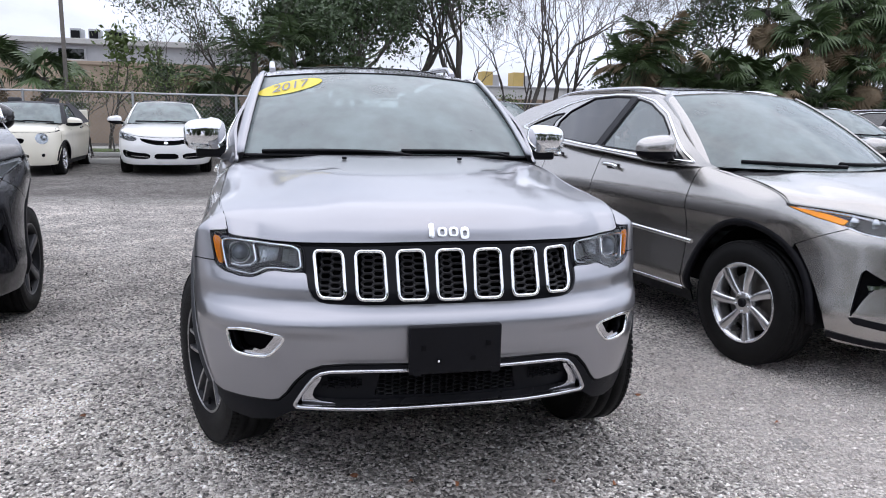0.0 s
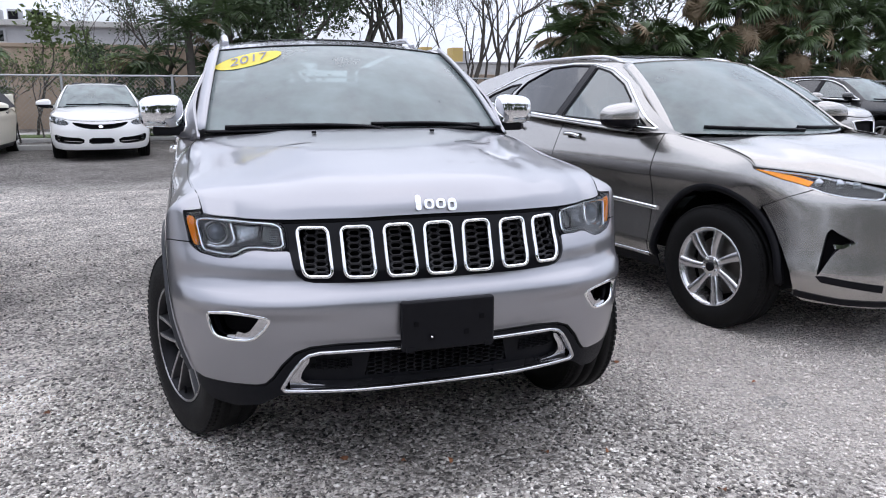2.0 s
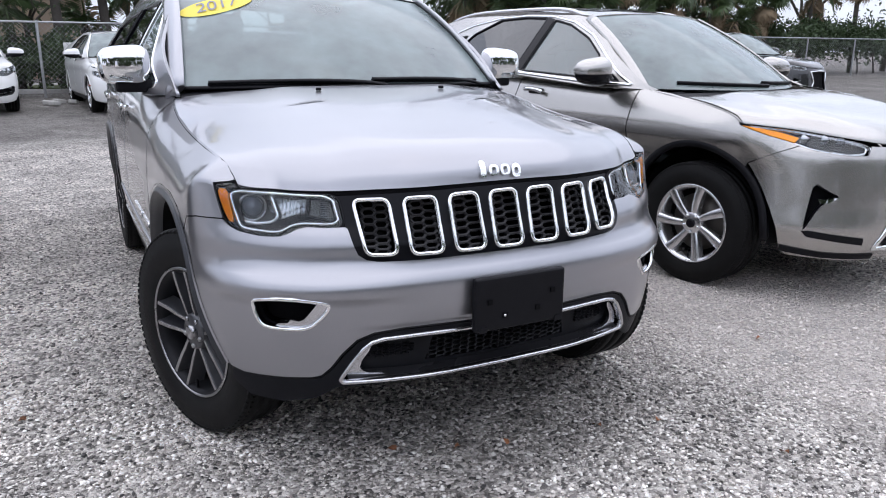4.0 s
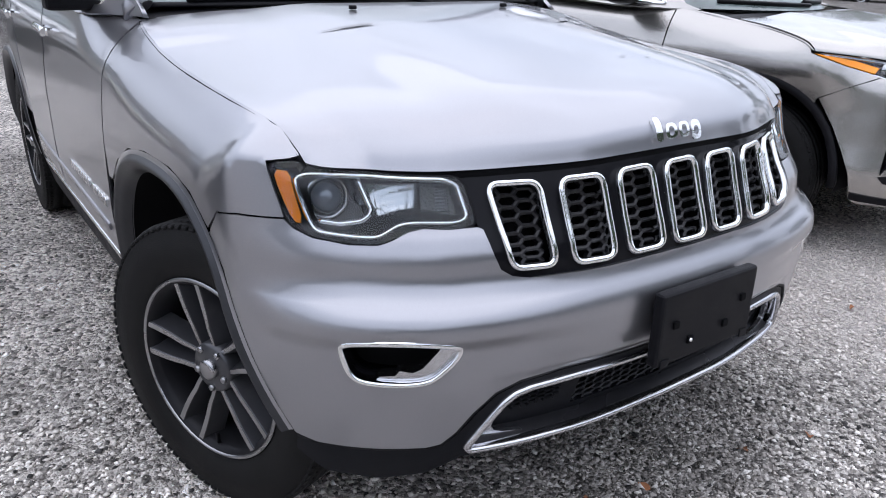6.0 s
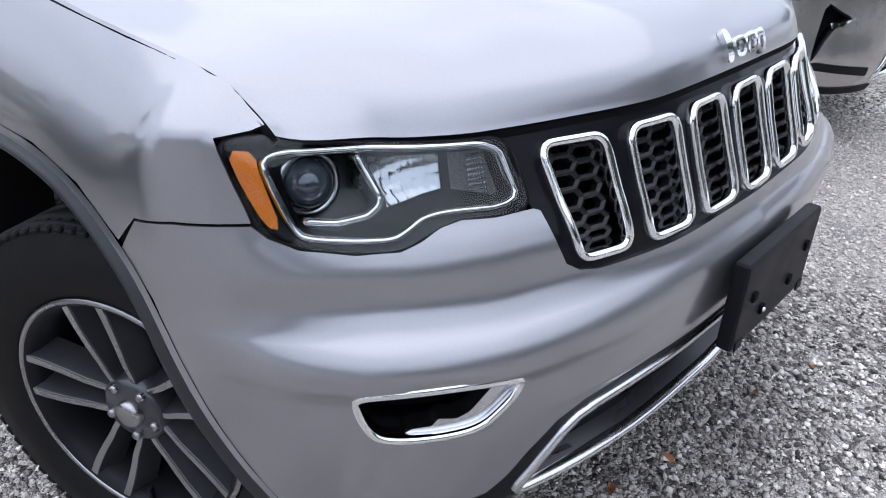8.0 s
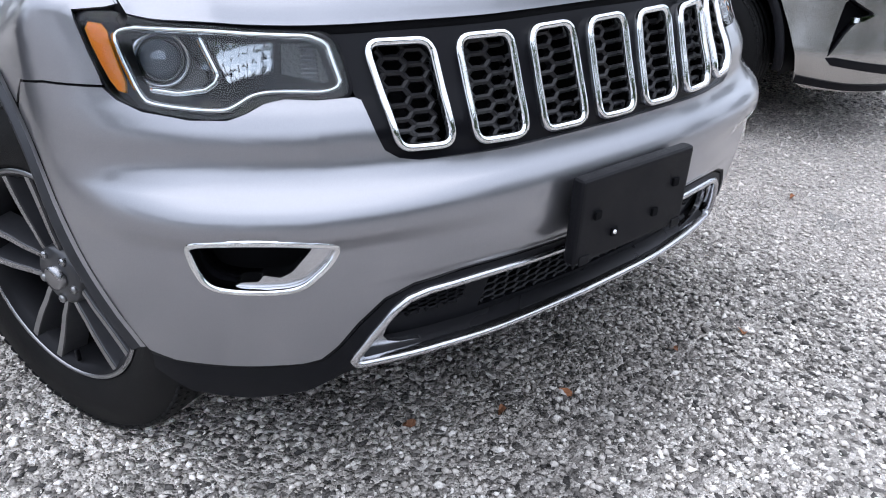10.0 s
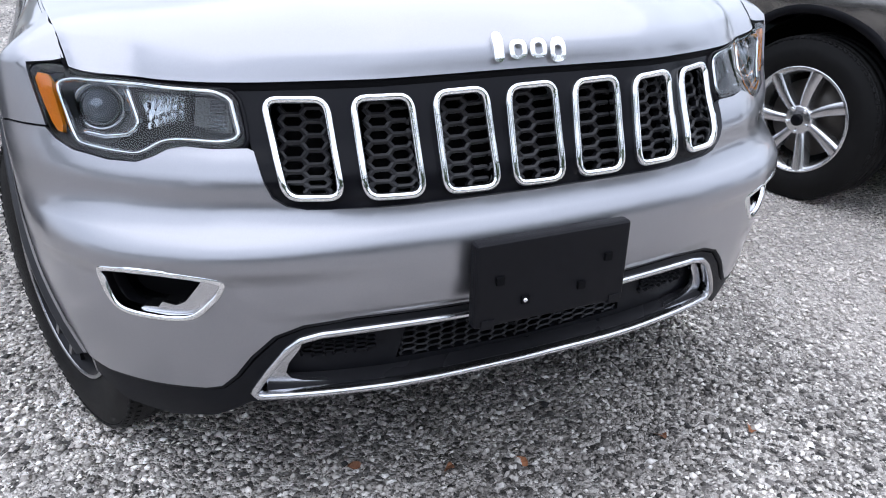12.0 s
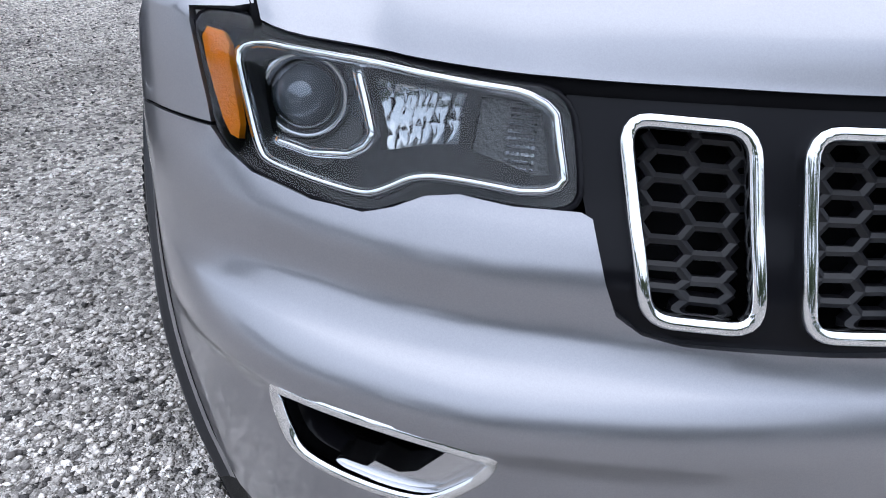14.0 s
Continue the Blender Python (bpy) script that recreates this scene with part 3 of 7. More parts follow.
def wheel(parent, x, y, z, side, radius, rim_r, width, style, turn=0.0, ground_flat=0.012):
    """Tyre, rim, spokes, hub cap and nuts; side: -1 where the outer face looks to -x."""
    hub = new("wheel")
    hub.parent = parent
    hub.matrix_basis = pose(x, y, z, 0, 0, turn) @ Matrix.Diagonal((-side, 1, 1, 1)) if side > 0 else pose(x, y, z, 0, 0, turn)
    w = width / 2
    r, q = radius, rim_r
    prof = [(-w * 0.62, q - 0.012), (-w * 0.80, q), (-w * 0.88, q + 0.010), (-w * 0.945, q + (r - q) * 0.28), (-w * 0.96, q + (r - q) * 0.46),
            (-w * 0.935, q + (r - q) * 0.66), (-w * 0.92, q + (r - q) * 0.68), (-w * 0.89, q + (r - q) * 0.84), (-w * 0.84, r - 0.012), (-w * 0.78, r - 0.004)]
    for g in (-0.5, -0.17, 0.17, 0.5):
        c = g * w * 1.35
        prof += [(c - 0.007, r), (c - 0.005, r - 0.009), (c + 0.005, r - 0.009), (c + 0.007, r)]
    prof += [(w * 0.78, r - 0.004), (w * 0.93, q + (r - q) * 0.84), (w, q + (r - q) * 0.5), (w * 0.80, q), (w * 0.62, q - 0.012)]
    tyre = revolve(prof, 72)
    if style != "far":
        if (w, r) not in TREADS:
            unit = box((w * 0.30, 2 * math.pi * r / 88 * 0.80, 0.010), (0, 0, 0), 0.003, segs=1)
            unit.verts.index_update()
            base = np.array([tuple(v.co) for v in unit.verts])
            faces = [[v.index for v in f.verts] for f in unit.faces]
            unit.free()
            pts, polys = [], []
            for i in range(88):
                for sx in (-1, 1):
                    m = np.array(pose(0, 0, 0, 360 * i / 88) @ pose(sx * w * 0.74, 0, r - 0.0090, 0, sx * 12, 8 * sx))
                    polys += [[k + len(pts) for k in f] for f in faces]
                    pts += (base @ m[:3, :3].T + m[:3, 3]).tolist()
            TREADS[w, r] = bpy.data.meshes.new("tread")
            TREADS[w, r].from_pydata(pts, [], polys)
        tagged(part("tread", TREADS[w, r], RUBBER, hub), kind="stuff")
    part("tyre", tyre, RUBBER, hub)
    f = -w * 0.86
    part("rim", revolve([(f + 0.005, q + 0.004), (f - 0.004, q + 0.001), (f, q - 0.010), (f + 0.02, q - 0.022), (f + 0.10, q - 0.035), (w * 0.7, q - 0.03)], 64), RIM_BARREL if style in ("twin", "black") else ALLOY, hub)
    part("rim_lip", revolve([(f - 0.002, q + 0.004), (f - 0.006, q - 0.001), (f - 0.002, q - 0.006), (f + 0.008, q - 0.007)], 64), RIM_FACE if style == "twin" else RIM_DARK if style == "black" else ALLOY, hub)
    part("brake_disc", revolve([(f + 0.09, 0.04), (f + 0.09, q - 0.06), (f + 0.115, q - 0.06)], 32), BRAKE, hub)
    part("wheel_back", revolve([(f + 0.13, 0.0), (f + 0.13, q - 0.028)], 32), CAVITY, hub)

    def spoke(angles, w0, w1, back0, back1, deep, crest):
        """A bar from the hub to the rim; angles: at the root, the kink and the tip; half widths of face and back."""
        rr = np.r_[np.linspace(0.040, 0.100, 5), np.linspace(0.112, q - 0.008, 8)]
        rows = []
        for rad in rr:
            t = (rad - 0.04) / (q - 0.048)
            a = radians(float(np.interp(rad, [0.04, 0.105, q], angles)))
            hw, hb = w0 + (w1 - w0) * t, back0 + (back1 - back0) * t
            fx = f + 0.026 - 0.024 * t ** 0.6
            c, s = math.cos(a), math.sin(a)
            rows.append([(fx + dx, rad * c - sd * s, rad * s + sd * c) for sd, dx in ((-hb, deep), (-hw - .001, 0.003), (-hw, 0.0), (0.0, -crest), (hw, 0.0), (hw + .001, 0.003), (hb, deep))])
        return rows
    count = 5 if style in ("twin", "five", "far", "black") else 7
    for i in range(count):
        base = 360 / count * i + (78 if style == "twin" else 100)
        if style == "twin":
            for sd in (-1, 1):
                rows = spoke((base + sd * 27, base + sd * 15.5, base + sd * 9.5), .0050, .0075, .018, .026, .050, .0004)
                sp = part("spoke", grid_mesh(rows), RIM_DARK, hub)
                face = [[(p[0] - .0012, p[1], p[2]) for p in ring[2:5]] for ring in rows]
                part("spoke_face", grid_mesh(face), RIM_FACE, sp)
        else:
            ww = (.016, .029) if style == "seven" else (.026, .040)
            part("spoke", grid_mesh(spoke((base - 4, base - 2, base + 3), *ww, ww[0] + .006, ww[1] + .004, .045, .006)), RIM_DARK if style == "black" else ALLOY, hub)
    part("hub", revolve([(f + 0.012, 0.0), (f + 0.012, 0.058), (f + 0.018, 0.066), (f + 0.06, 0.07)], 32), RIM_DARK if style in ("twin", "black") else ALLOY, hub)
    part("hub_cap", revolve([(f - 0.004, 0.0), (f - 0.004, 0.020), (f - 0.001, 0.026), (f + 0.014, 0.027)], 32), RIM_FACE if style == "twin" else BLACK_GLOSS, hub)
    if style != "far":
        for i in range(5):
            a = radians(72 * i + 54)
            part("wheel_nut", moved(revolve([(f + 0.002, 0.0), (f + 0.002, 0.008), (f + 0.006, 0.010), (f + 0.03, 0.010)], 6), Matrix.Translation((0.003 if style == "twin" else 0, 0.050 * math.cos(a), 0.054 * math.sin(a)))), RIM_FACE if style == "twin" else CHROME, hub)
        part("wheel_valve", box((0.01, 0.008, 0.03), (f + 0.012, 0.0, -(q - 0.035)), 0.002), BLACK_PLASTIC, hub)
    return hub


def housing(radius, deep, sg, x, y, z):
    """The open-bottomed tub over a wheel."""
    ang = np.radians(np.linspace(-6, 186, 30))
    rows = [[(x - sg * d, y + r * math.cos(a), z + r * math.sin(a)) for a in ang] for d, r in ((0, radius), (deep, radius), (deep + .004, radius * .5), (deep + .004, .02))]
    return grid_mesh(rows)


def hex_net(surf, s0, s1, z0, z1, ws, hz, bar=0.0022, deep=0.010, offset=-0.03, loop=None):
    """A honeycomb of thin bars laid behind the skin."""
    segs = set()
    cols = int((s1 - s0) / ws) + 3
    rows = int((z1 - z0) / hz) + 3
    for i in range(-1, cols):
        for j in range(-1, rows):
            cs, cz = s0 + i * ws, z0 + (j + 0.5 * (i % 2)) * hz
            hx = [(-0.62, 0), (-0.36, 0.5), (0.36, 0.5), (0.62, 0), (0.36, -0.5), (-0.36, -0.5)]
            pts = [(round(cs + a * ws, 4), round(cz + c * hz, 4)) for a, c in hx]
            for k in range(6):
                p, q = pts[k], pts[(k + 1) % 6]
                mid = ((p[0] + q[0]) / 2, (p[1] + q[1]) / 2)
                if s0 <= mid[0] <= s1 and z0 <= mid[1] <= z1:
                    segs.add((min(p, q), max(p, q)))
    segs = sorted(segs)
    if loop is not None:
        mids = np.array([((p[0] + q[0]) / 2, (p[1] + q[1]) / 2) for p, q in segs])
        ok = inside(mids, np.asarray(loop, float))
        segs = [s for s, o in zip(segs, ok) if o]
    bm = bmesh.new()
    a = np.array([p for p, q in segs])
    c = np.array([q for p, q in segs])
    na, nc = normals_at(surf, a[:, 0], a[:, 1]), normals_at(surf, c[:, 0], c[:, 1])
    pa, pc = surf(a[:, 0], a[:, 1]) + na * offset, surf(c[:, 0], c[:, 1]) + nc * offset
    for i in range(len(segs)):
        t = pc[i] - pa[i]
        t /= np.linalg.norm(t) + 1e-9
        sd = np.cross(t, na[i]) * bar
        ring = []
        for p, n in ((pa[i], na[i]), (pc[i], nc[i])):
            ring.append([bm.verts.new(p + sd), bm.verts.new(p + n * 0.003), bm.verts.new(p - sd), bm.verts.new(p - sd - n * deep), bm.verts.new(p + sd - n * deep)])
        for j in range(5):
            bm.faces.new((ring[0][j], ring[0][(j + 1) % 5], ring[1][(j + 1) % 5], ring[1][j]))
    return bm


def car_seat(parent, x, y, z):
    part("seat_back", box((0.5, 0.16, 0.62), (0, 0, 0), 0.05, pose(x, y, z + 0.35, -14)), CLOTH, parent)
    part("seat_cushion", box((0.5, 0.5, 0.16), (x, y - 0.25, z), 0.05), CLOTH, parent)
    part("headrest", box((0.26, 0.10, 0.18), (x, y + 0.11, z + 0.74), 0.045), CLOTH, parent)


# ---- the silver car in front ----
jeep = root("sport_utility_vehicle", pose(0, 0, 0), "clean silver sport utility vehicle with seven-slot chrome grille parked on gravel", "car")
J_TOP = pch([.978, .99, 1.0, 1.02, 1.04, 1.06, 1.08, 1.1, 1.15, 1.2, 1.27, 1.4, 1.56, 1.75, 1.92, 2.02, 2.1, 3.1, 5.0],
            [.961, .967, .973, .987, 1.001, 1.0125, 1.019, 1.024, 1.031, 1.039, 1.047, 1.0587, 1.072, 1.0947, 1.1286, 1.148, 1.158, 1.20, 1.25])
J_ROLL = pch([.978, 1.0, 1.02, 1.04, 1.06, 1.1, 1.15, 1.2, 1.27, 1.4, 1.75, 1.92, 2.02, 2.1, 2.5, 6.0],
             [.052, .055, .060, .0675, .074, .089, .097, .0935, .089, .0855, .0867, .091, .102, .1165, .035, .03])
JF = pch([.22, .29, .35, .44, .53, .55, .60, .65, .672, .69, .715, .74, .755, .85, .95, .98], [.095, .068, .052, .038, .026, .012, .002, .0, .002, .009, .026, .036, .038, .070, .105, .118])
JK = pch([.22, .29, .35, .44, .54, .585, .615, .635, .65, .67, .69, .72, .75, .785, .815, .85, .95, .98], [.10, .070, .052, .034, .021, .018, .017, .008, .0, .002, .012, .045, .062, .066, .080, .104, .153, .167])
JG = pch([.22, .3, .45, .6, .8, .9, 1.0, 1.3], [.05, .04, .01, .0, .0, .005, .015, .03])
J = shell([0, .2, .4, .6, .72, .81, .885, .925, .935, .94, .94, .93, .90, .80, .5, 0], [.045, .052, .075, .125, .19, .27, .39, .53, .75, 1.3, 2.6, 3.8, 4.5, 4.72, 4.8, 4.82],
          JF, JK, JG, J_TOP, J_ROLL, w=(0.92, 1.08), roll_h=0.17, roll_from=(1.05, 1.27))

GRILLE_SIDE = [(.45, .741), (.487, .747), (.512, .762), (.525, .79), (.541, .838)]
HEAD = soft([(1.041, .965), (1.009, .967), (.962, .957), (.905, .947), (.76, .940), (.65, .937), (.572, .936), (.556, .88), (.552, .842), (.62, .842), (.693, .845), (.741, .830),
             (.781, .815), (.854, .815), (.934, .826), (.979, .843), (1.0, .865), (1.02, .91)], 2)
HEAD_UNDER = [(.552, .842), (.62, .841), (.685, .844), (.72, .838), (.75, .825), (.785, .815), (.854, .814), (.934, .825), (.975, .841), (.998, .858)]
ARCH_FRONT = [(.985, .385), (1.05, .505), (1.102, .619), (1.151, .729), (1.21, .79)]
PAINT_BOTTOM = [(.93, .372), (.8, .374), (.68, .378), (.645, .386), (.61, .415), (.575, .46), (.527, .505), (.472, .525), (.373, .532), (.15, .529), (0, .529)]
FOG = soft([(.863, .632), (.80, .642), (.745, .646), (.667, .641), (.602, .627), (.612, .600), (.640, .572), (.668, .548), (.712, .540), (.80, .542), (.836, .552), (.855, .59)], 2)

bumper_loop = both([(0, .741), (.15, .741), (.32, .740), *GRILLE_SIDE, *HEAD_UNDER, (1.095, .857), (1.162, .846), *ARCH_FRONT[::-1], *PAINT_BOTTOM])
bumper = part("bumper", panel(J, bumper_loop, [FOG, mirror_pts(FOG)], 0.016, 0.012), SILVER, jeep)

LIP = [(0, .518), (.15, .518), (.373, .521), (.468, .514), (.52, .495), (.565, .452), (.603, .405), (.640, .376), (.68, .368), (.8, .364), (.93, .362), (.985, .376), (1.0, .33), (.93, .280), (.8, .272), (.68, .292), (.59, .336), (.43, .336), (.3, .333), (0, .336)]
OPENING = [(0, .497), (.317, .499), (.440, .498), (.478, .490), (.505, .470), (.544, .42), (.580, .366), (.572, .354), (.433, .350), (.3, .347), (0, .350)]
fascia = part("lower_fascia", panel(J, both(LIP), [both(OPENING)], 0.02, 0.03, -0.004), GREY_PLASTIC, jeep, "black textured plastic lower bumper")
part("fascia_edge", trim(J, [(.985, .380), *PAINT_BOTTOM[:-1], (-.15, .529)] + [(-a, b) for a, b in PAINT_BOTTOM[::-1][2:]] + [(-.985, .380)], [(-0.008, -0.012), (0.006, -0.012), (0.006, -0.002), (-0.008, -0.002)], False), GREY_PLASTIC, jeep)
part("intake_trim", trim(J, both(OPENING), [(-0.007, -0.03), (0.006, -0.03), (0.007, 0.0), (0.003, 0.007), (-0.004, 0.006), (-0.008, 0.0)], True, 0.012), SATIN, jeep, "brushed silver trim round the lower intake")
for sg in (-1, 1):
    lo = [(sg * a, b) for a, b in ((.575, .362), (.50, .466), (.47, .470), (.52, .40), (.50, .37), (.43, .362), (.43, .356), (.50, .354))]
    part("intake_corner", panel(J, soft(lo, 1), (), 0.015, 0.01, -0.022), SATIN, jeep, "brushed silver corner of the lower intake")
DARK_SATIN = material("dark_satin_trim", (0.03, 0.03, 0.034), 0.3, 0.5, vary=0.06)
blade_s = np.linspace(-.555, .555, 60)
blade_z = pch([0, .3, .433, .56], [.352, .349, .352, .358])(np.abs(blade_s))
blade = [J(blade_s, blade_z + .014 * t) + normals_at(J, blade_s, blade_z + .014 * t) * (-.002 - .042 * t) for t in np.linspace(0, 1, 6)]
part("intake_blade", grid_mesh(blade), DARK_SATIN, jeep, "dark satin shelf along the lower intake")
intake = part("intake_back", panel(J, both([(0, .51), (.46, .51), (.53, .48), (.60, .36), (.58, .335), (0, .335)]), [both([(0, .478), (.258, .478), (.283, .378), (0, .374)])], 0.03, 0.03, -0.045), GREY_PLASTIC, jeep)
part("intake_mesh", hex_net(J, -.285, .285, .374, .478, .030, .0165, 0.0024, 0.014, -0.050, both([(0, .478), (.258, .478), (.283, .378), (0, .374)])), GRILLE_BLACK, jeep)
for sg in (-1, 1):
    vent = [(sg * .325, .412), (sg * .335, .455), (sg * .455, .457), (sg * .49, .415)]
    part("side_vent", hex_net(J, min(v[0] for v in vent), max(v[0] for v in vent), .412, .457, .022, .011, 0.0022, 0.006, -0.040, vent), BLACK_PLASTIC, jeep)
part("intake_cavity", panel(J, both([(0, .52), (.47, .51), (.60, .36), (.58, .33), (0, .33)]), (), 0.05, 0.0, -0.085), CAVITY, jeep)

# grille
GR = both([(0, .738), (.15, .738), (.32, .737), (.45, .738), (.490, .744), (.516, .760), (.529, .79), (.545, .838), (.560, .88), (.580, .945), (.41, .950), (.25, .955), (0, .958)])
SLOTS = [(-.524, -.399, -.383, -.488, .921, .758), (-.358, -.245, -.234, -.346, .925, .755), (-.202, -.095, -.086, -.196, .928, .753), (-.055, .055, .055, -.055, .929, .752)]
SLOTS += [(-b, -a, -d, -c, t, u) for a, b, c, d, t, u in SLOTS[2::-1]]
slot_loops = [corner_round([(a, t), (b, t + 0.002), (c, u), (d, u + 0.001)], 0.026) for a, b, c, d, t, u in SLOTS]
shrunk = [l.mean(0) + (l - l.mean(0)) * (0.90, 0.93) for l in slot_loops]
grille = part("grille_panel", panel(J, GR, shrunk, 0.02, 0.02, -0.012), BLACK_GLOSS, jeep, "gloss black grille panel")
for loop, small in zip(slot_loops, shrunk):
    ring = loop.mean(0) + (loop - loop.mean(0)) * (0.945, 0.965)
    part("grille_ring", trim(J, ring, [(-0.0062, -0.035), (0.0062, -0.035), (0.0068, -0.002), (0.0045, 0.004), (-0.0040, 0.005), (-0.0068, 0.0)], True, 0.008), CHROME, grille, "chrome slot surround")
    part("grille_mesh", hex_net(J, small[:, 0].min(), small[:, 0].max(), small[:, 1].min(), small[:, 1].max(), .041, .0225, 0.0044, 0.014, -0.024, small), GRILLE_BLACK, grille, "black honeycomb insert")
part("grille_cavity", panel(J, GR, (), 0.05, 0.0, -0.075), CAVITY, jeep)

# headlamps
for sg in (-1, 1):
    def S2(l, sg=sg):
        p = np.asarray(l, float).copy()
        p[:, 0] *= sg
        return p if sg > 0 else p[::-1]
    lamp = part("headlamp", panel(J, S2(HEAD), (), 0.02, 0.010, -0.060), LAMP_HOUSING, jeep, "clear headlamp with chrome surround and projector")
    part("lamp_wall", trim(J, S2(HEAD), [(-0.003, -0.065), (0.003, -0.065), (0.003, -0.006), (-0.003, -0.006)], True), BLACK_GLOSS, lamp)
    part("lens", panel(J, S2(HEAD.mean(0) + (HEAD - HEAD.mean(0)) * 0.985), (), 0.02, 0.0, -0.002), LENS, lamp)
    ring = soft([(.990, .947), (.978, .911), (.955, .868), (.940, .846), (.925, .837), (.855, .831), (.797, .830), (.775, .837), (.74, .853), (.692, .857), (.566, .852), (.578, .890), (.589, .931), (.726, .933), (.904, .938)], 2)
    part("lamp_trim", trim(J, S2(ring), [(-0.005, -0.03), (0.005, -0.03), (0.0055, -0.010), (0.002, -0.006), (-0.003, -0.006), (-0.0055, -0.010)], True, 0.010), CHROME, lamp)
    part("inner_bezel", panel(J, S2(ring), [S2(soft([(.965, .938), (.955, .900), (.935, .856), (.915, .846), (.865, .842), (.845, .862), (.822, .878), (.850, .930)], 1)), S2([(.838, .926), (.806, .880), (.802, .866), (.735, .880), (.705, .884), (.705, .926)]), S2([(.69, .926), (.69, .882), (.60, .868), (.585, .870), (.600, .924)])], 0.02, 0.02, -0.022), BLACK_GLOSS, lamp)
    part("light_blade", trim(J, S2([(.853, .930), (.832, .903), (.812, .877), (.818, .866), (.835, .857), (.885, .852), (.93, .857)]), [(-0.0055, -0.03), (0.0055, -0.03), (0.005, -0.011), (-0.005, -0.011)], False, 0.01), CHROME, lamp)
    part("amber_marker", panel(J, S2(soft([(1.029, .953), (.998, .948), (.985, .911), (.958, .850), (.979, .855), (1.011, .906)], 1)), (), 0.012, 0.01, -0.004), AMBER, lamp, "amber side marker")
    c, n = J([sg * .905], [.893])[0], normals_at(J, np.array([sg * .905]), np.array([.893]))[0]
    n = Vector(n) * 0.55 + Vector((0, -0.85, 0))
    n.normalize()
    m = Matrix.Translation(Vector(c) - n * 0.045) @ n.to_track_quat("Z", "Y").to_matrix().to_4x4()
    part("projector_lens", moved(revolve([(0.030, 0.0), (0.028, 0.012), (0.021, 0.024), (0.010, 0.032), (0.0, 0.034)][::-1], 32, "z"), m), PROJECTOR, lamp)
    part("projector_ring", moved(revolve([(-0.01, 0.052), (0.004, 0.046), (0.006, 0.042), (0.004, 0.037), (-0.01, 0.034)], 32, "z"), m), SATIN, lamp)
    part("reflector", panel(lambda s, z, sg=sg: J(s, z) + np.stack([0 * s, 0.024 - 4 * (np.abs(s) - .77) ** 2 - 10 * (z - .90) ** 2 + 0.0035 * np.abs(np.sin(np.abs(s) * 210)) + 0.002 * np.abs(np.sin(z * 190 + np.abs(s) * 60)), 0 * s], -1), S2([(.845, .932), (.80, .86), (.74, .872), (.70, .876), (.70, .932)]), (), 0.006, 0.0, -0.024), REFLECTOR, lamp)
    part("signal_panel", panel(J, S2([(.695, .930), (.695, .878), (.60, .862), (.58, .864), (.597, .930)]), (), 0.02, 0.0, -0.035), FROSTED, lamp)
    tiles = bmesh.new()
    for i in range(6):
        for j in range(9):
            s, z = sg * (.604 + .008 * i), .872 + .006 * j
            p, nn = J([s], [z])[0], normals_at(J, np.array([s]), np.array([z]))[0]
            b = box((0.0055, 0.003, 0.0042), tuple(p - nn * 0.033), 0.0012, segs=1)
            me = bpy.data.meshes.new("tmp")
            b.to_mesh(me)
            tiles.from_mesh(me)
            b.free()
    part("signal_prisms", tiles, REFLECTOR, lamp)
    # fog lamps
    fog = part("fog_lamp_housing", panel(J, S2(FOG.mean(0) + (FOG - FOG.mean(0)) * 1.02), (), 0.02, 0.0, -0.070), CAVITY, jeep, "dark fog lamp recess with chrome surround")
    part("fog_wall", trim(J, S2(FOG), [(-0.003, -0.07), (0.003, -0.07), (0.003, -0.01), (-0.003, -0.01)], True), BLACK_GLOSS, fog)
    part("fog_trim", trim(J, S2(FOG.mean(0) + (FOG - FOG.mean(0)) * 0.97), [(-0.0065, -0.02), (0.0065, -0.02), (0.0065, -0.001), (0.002, 0.004), (-0.003, 0.004), (-0.0065, 0.0)], True, 0.012), CHROME, fog)
    part("fog_blade", panel(lambda s, z: J(s, z), S2([(.640, .632), (.606, .625), (.616, .601), (.643, .575), (.670, .552), (.713, .545), (.79, .547), (.775, .557), (.745, .559), (.735, .571), (.708, .566), (.688, .576), (.668, .600)]), (), 0.008, 0.03, -0.010), SATIN, fog, "chrome blade of the fog lamp recess")
    c = J([sg * .815], [.605])[0]
    part("fog_bulb_lens", moved(revolve([(0.012, 0.0), (0.008, 0.016), (0.0, 0.024), (-0.02, 0.026)], 24, "y"), Matrix.Translation(Vector(c) + Vector((-sg * 0.06, 0.075, 0))) @ pose(0, 0, 0, 180)), LAMP_HOUSING, fog)

# plate bracket
bracket = part("plate_bracket", box((0.335, 0.030, 0.176), (0, 0.022, 0.592), 0.010, segs=3), BLACK_PLASTIC, jeep, "empty black plastic number plate bracket")
for dx, dz in ((-.118, .010), (-.062, -.040), (.062, -.032), (.118, .020)):
    part("clip_hole", box((0.017, 0.006, 0.017), (dx, 0.0045, 0.592 + dz), 0.0015), CAVITY, bracket)
part("screw", moved(revolve([(0.004, 0.0), (0.003, 0.004), (0.0, 0.005)], 12, "y"), Matrix.Translation((-.064, 0.001, .553)) @ pose(0, 0, 0, 180)), CHROME, bracket)
for dx in (-.14, .145):
    part("bracket_tab", box((0.028, 0.004, 0.020), (dx, 0.0062, 0.512), 0.002), BLACK_PLASTIC, bracket)


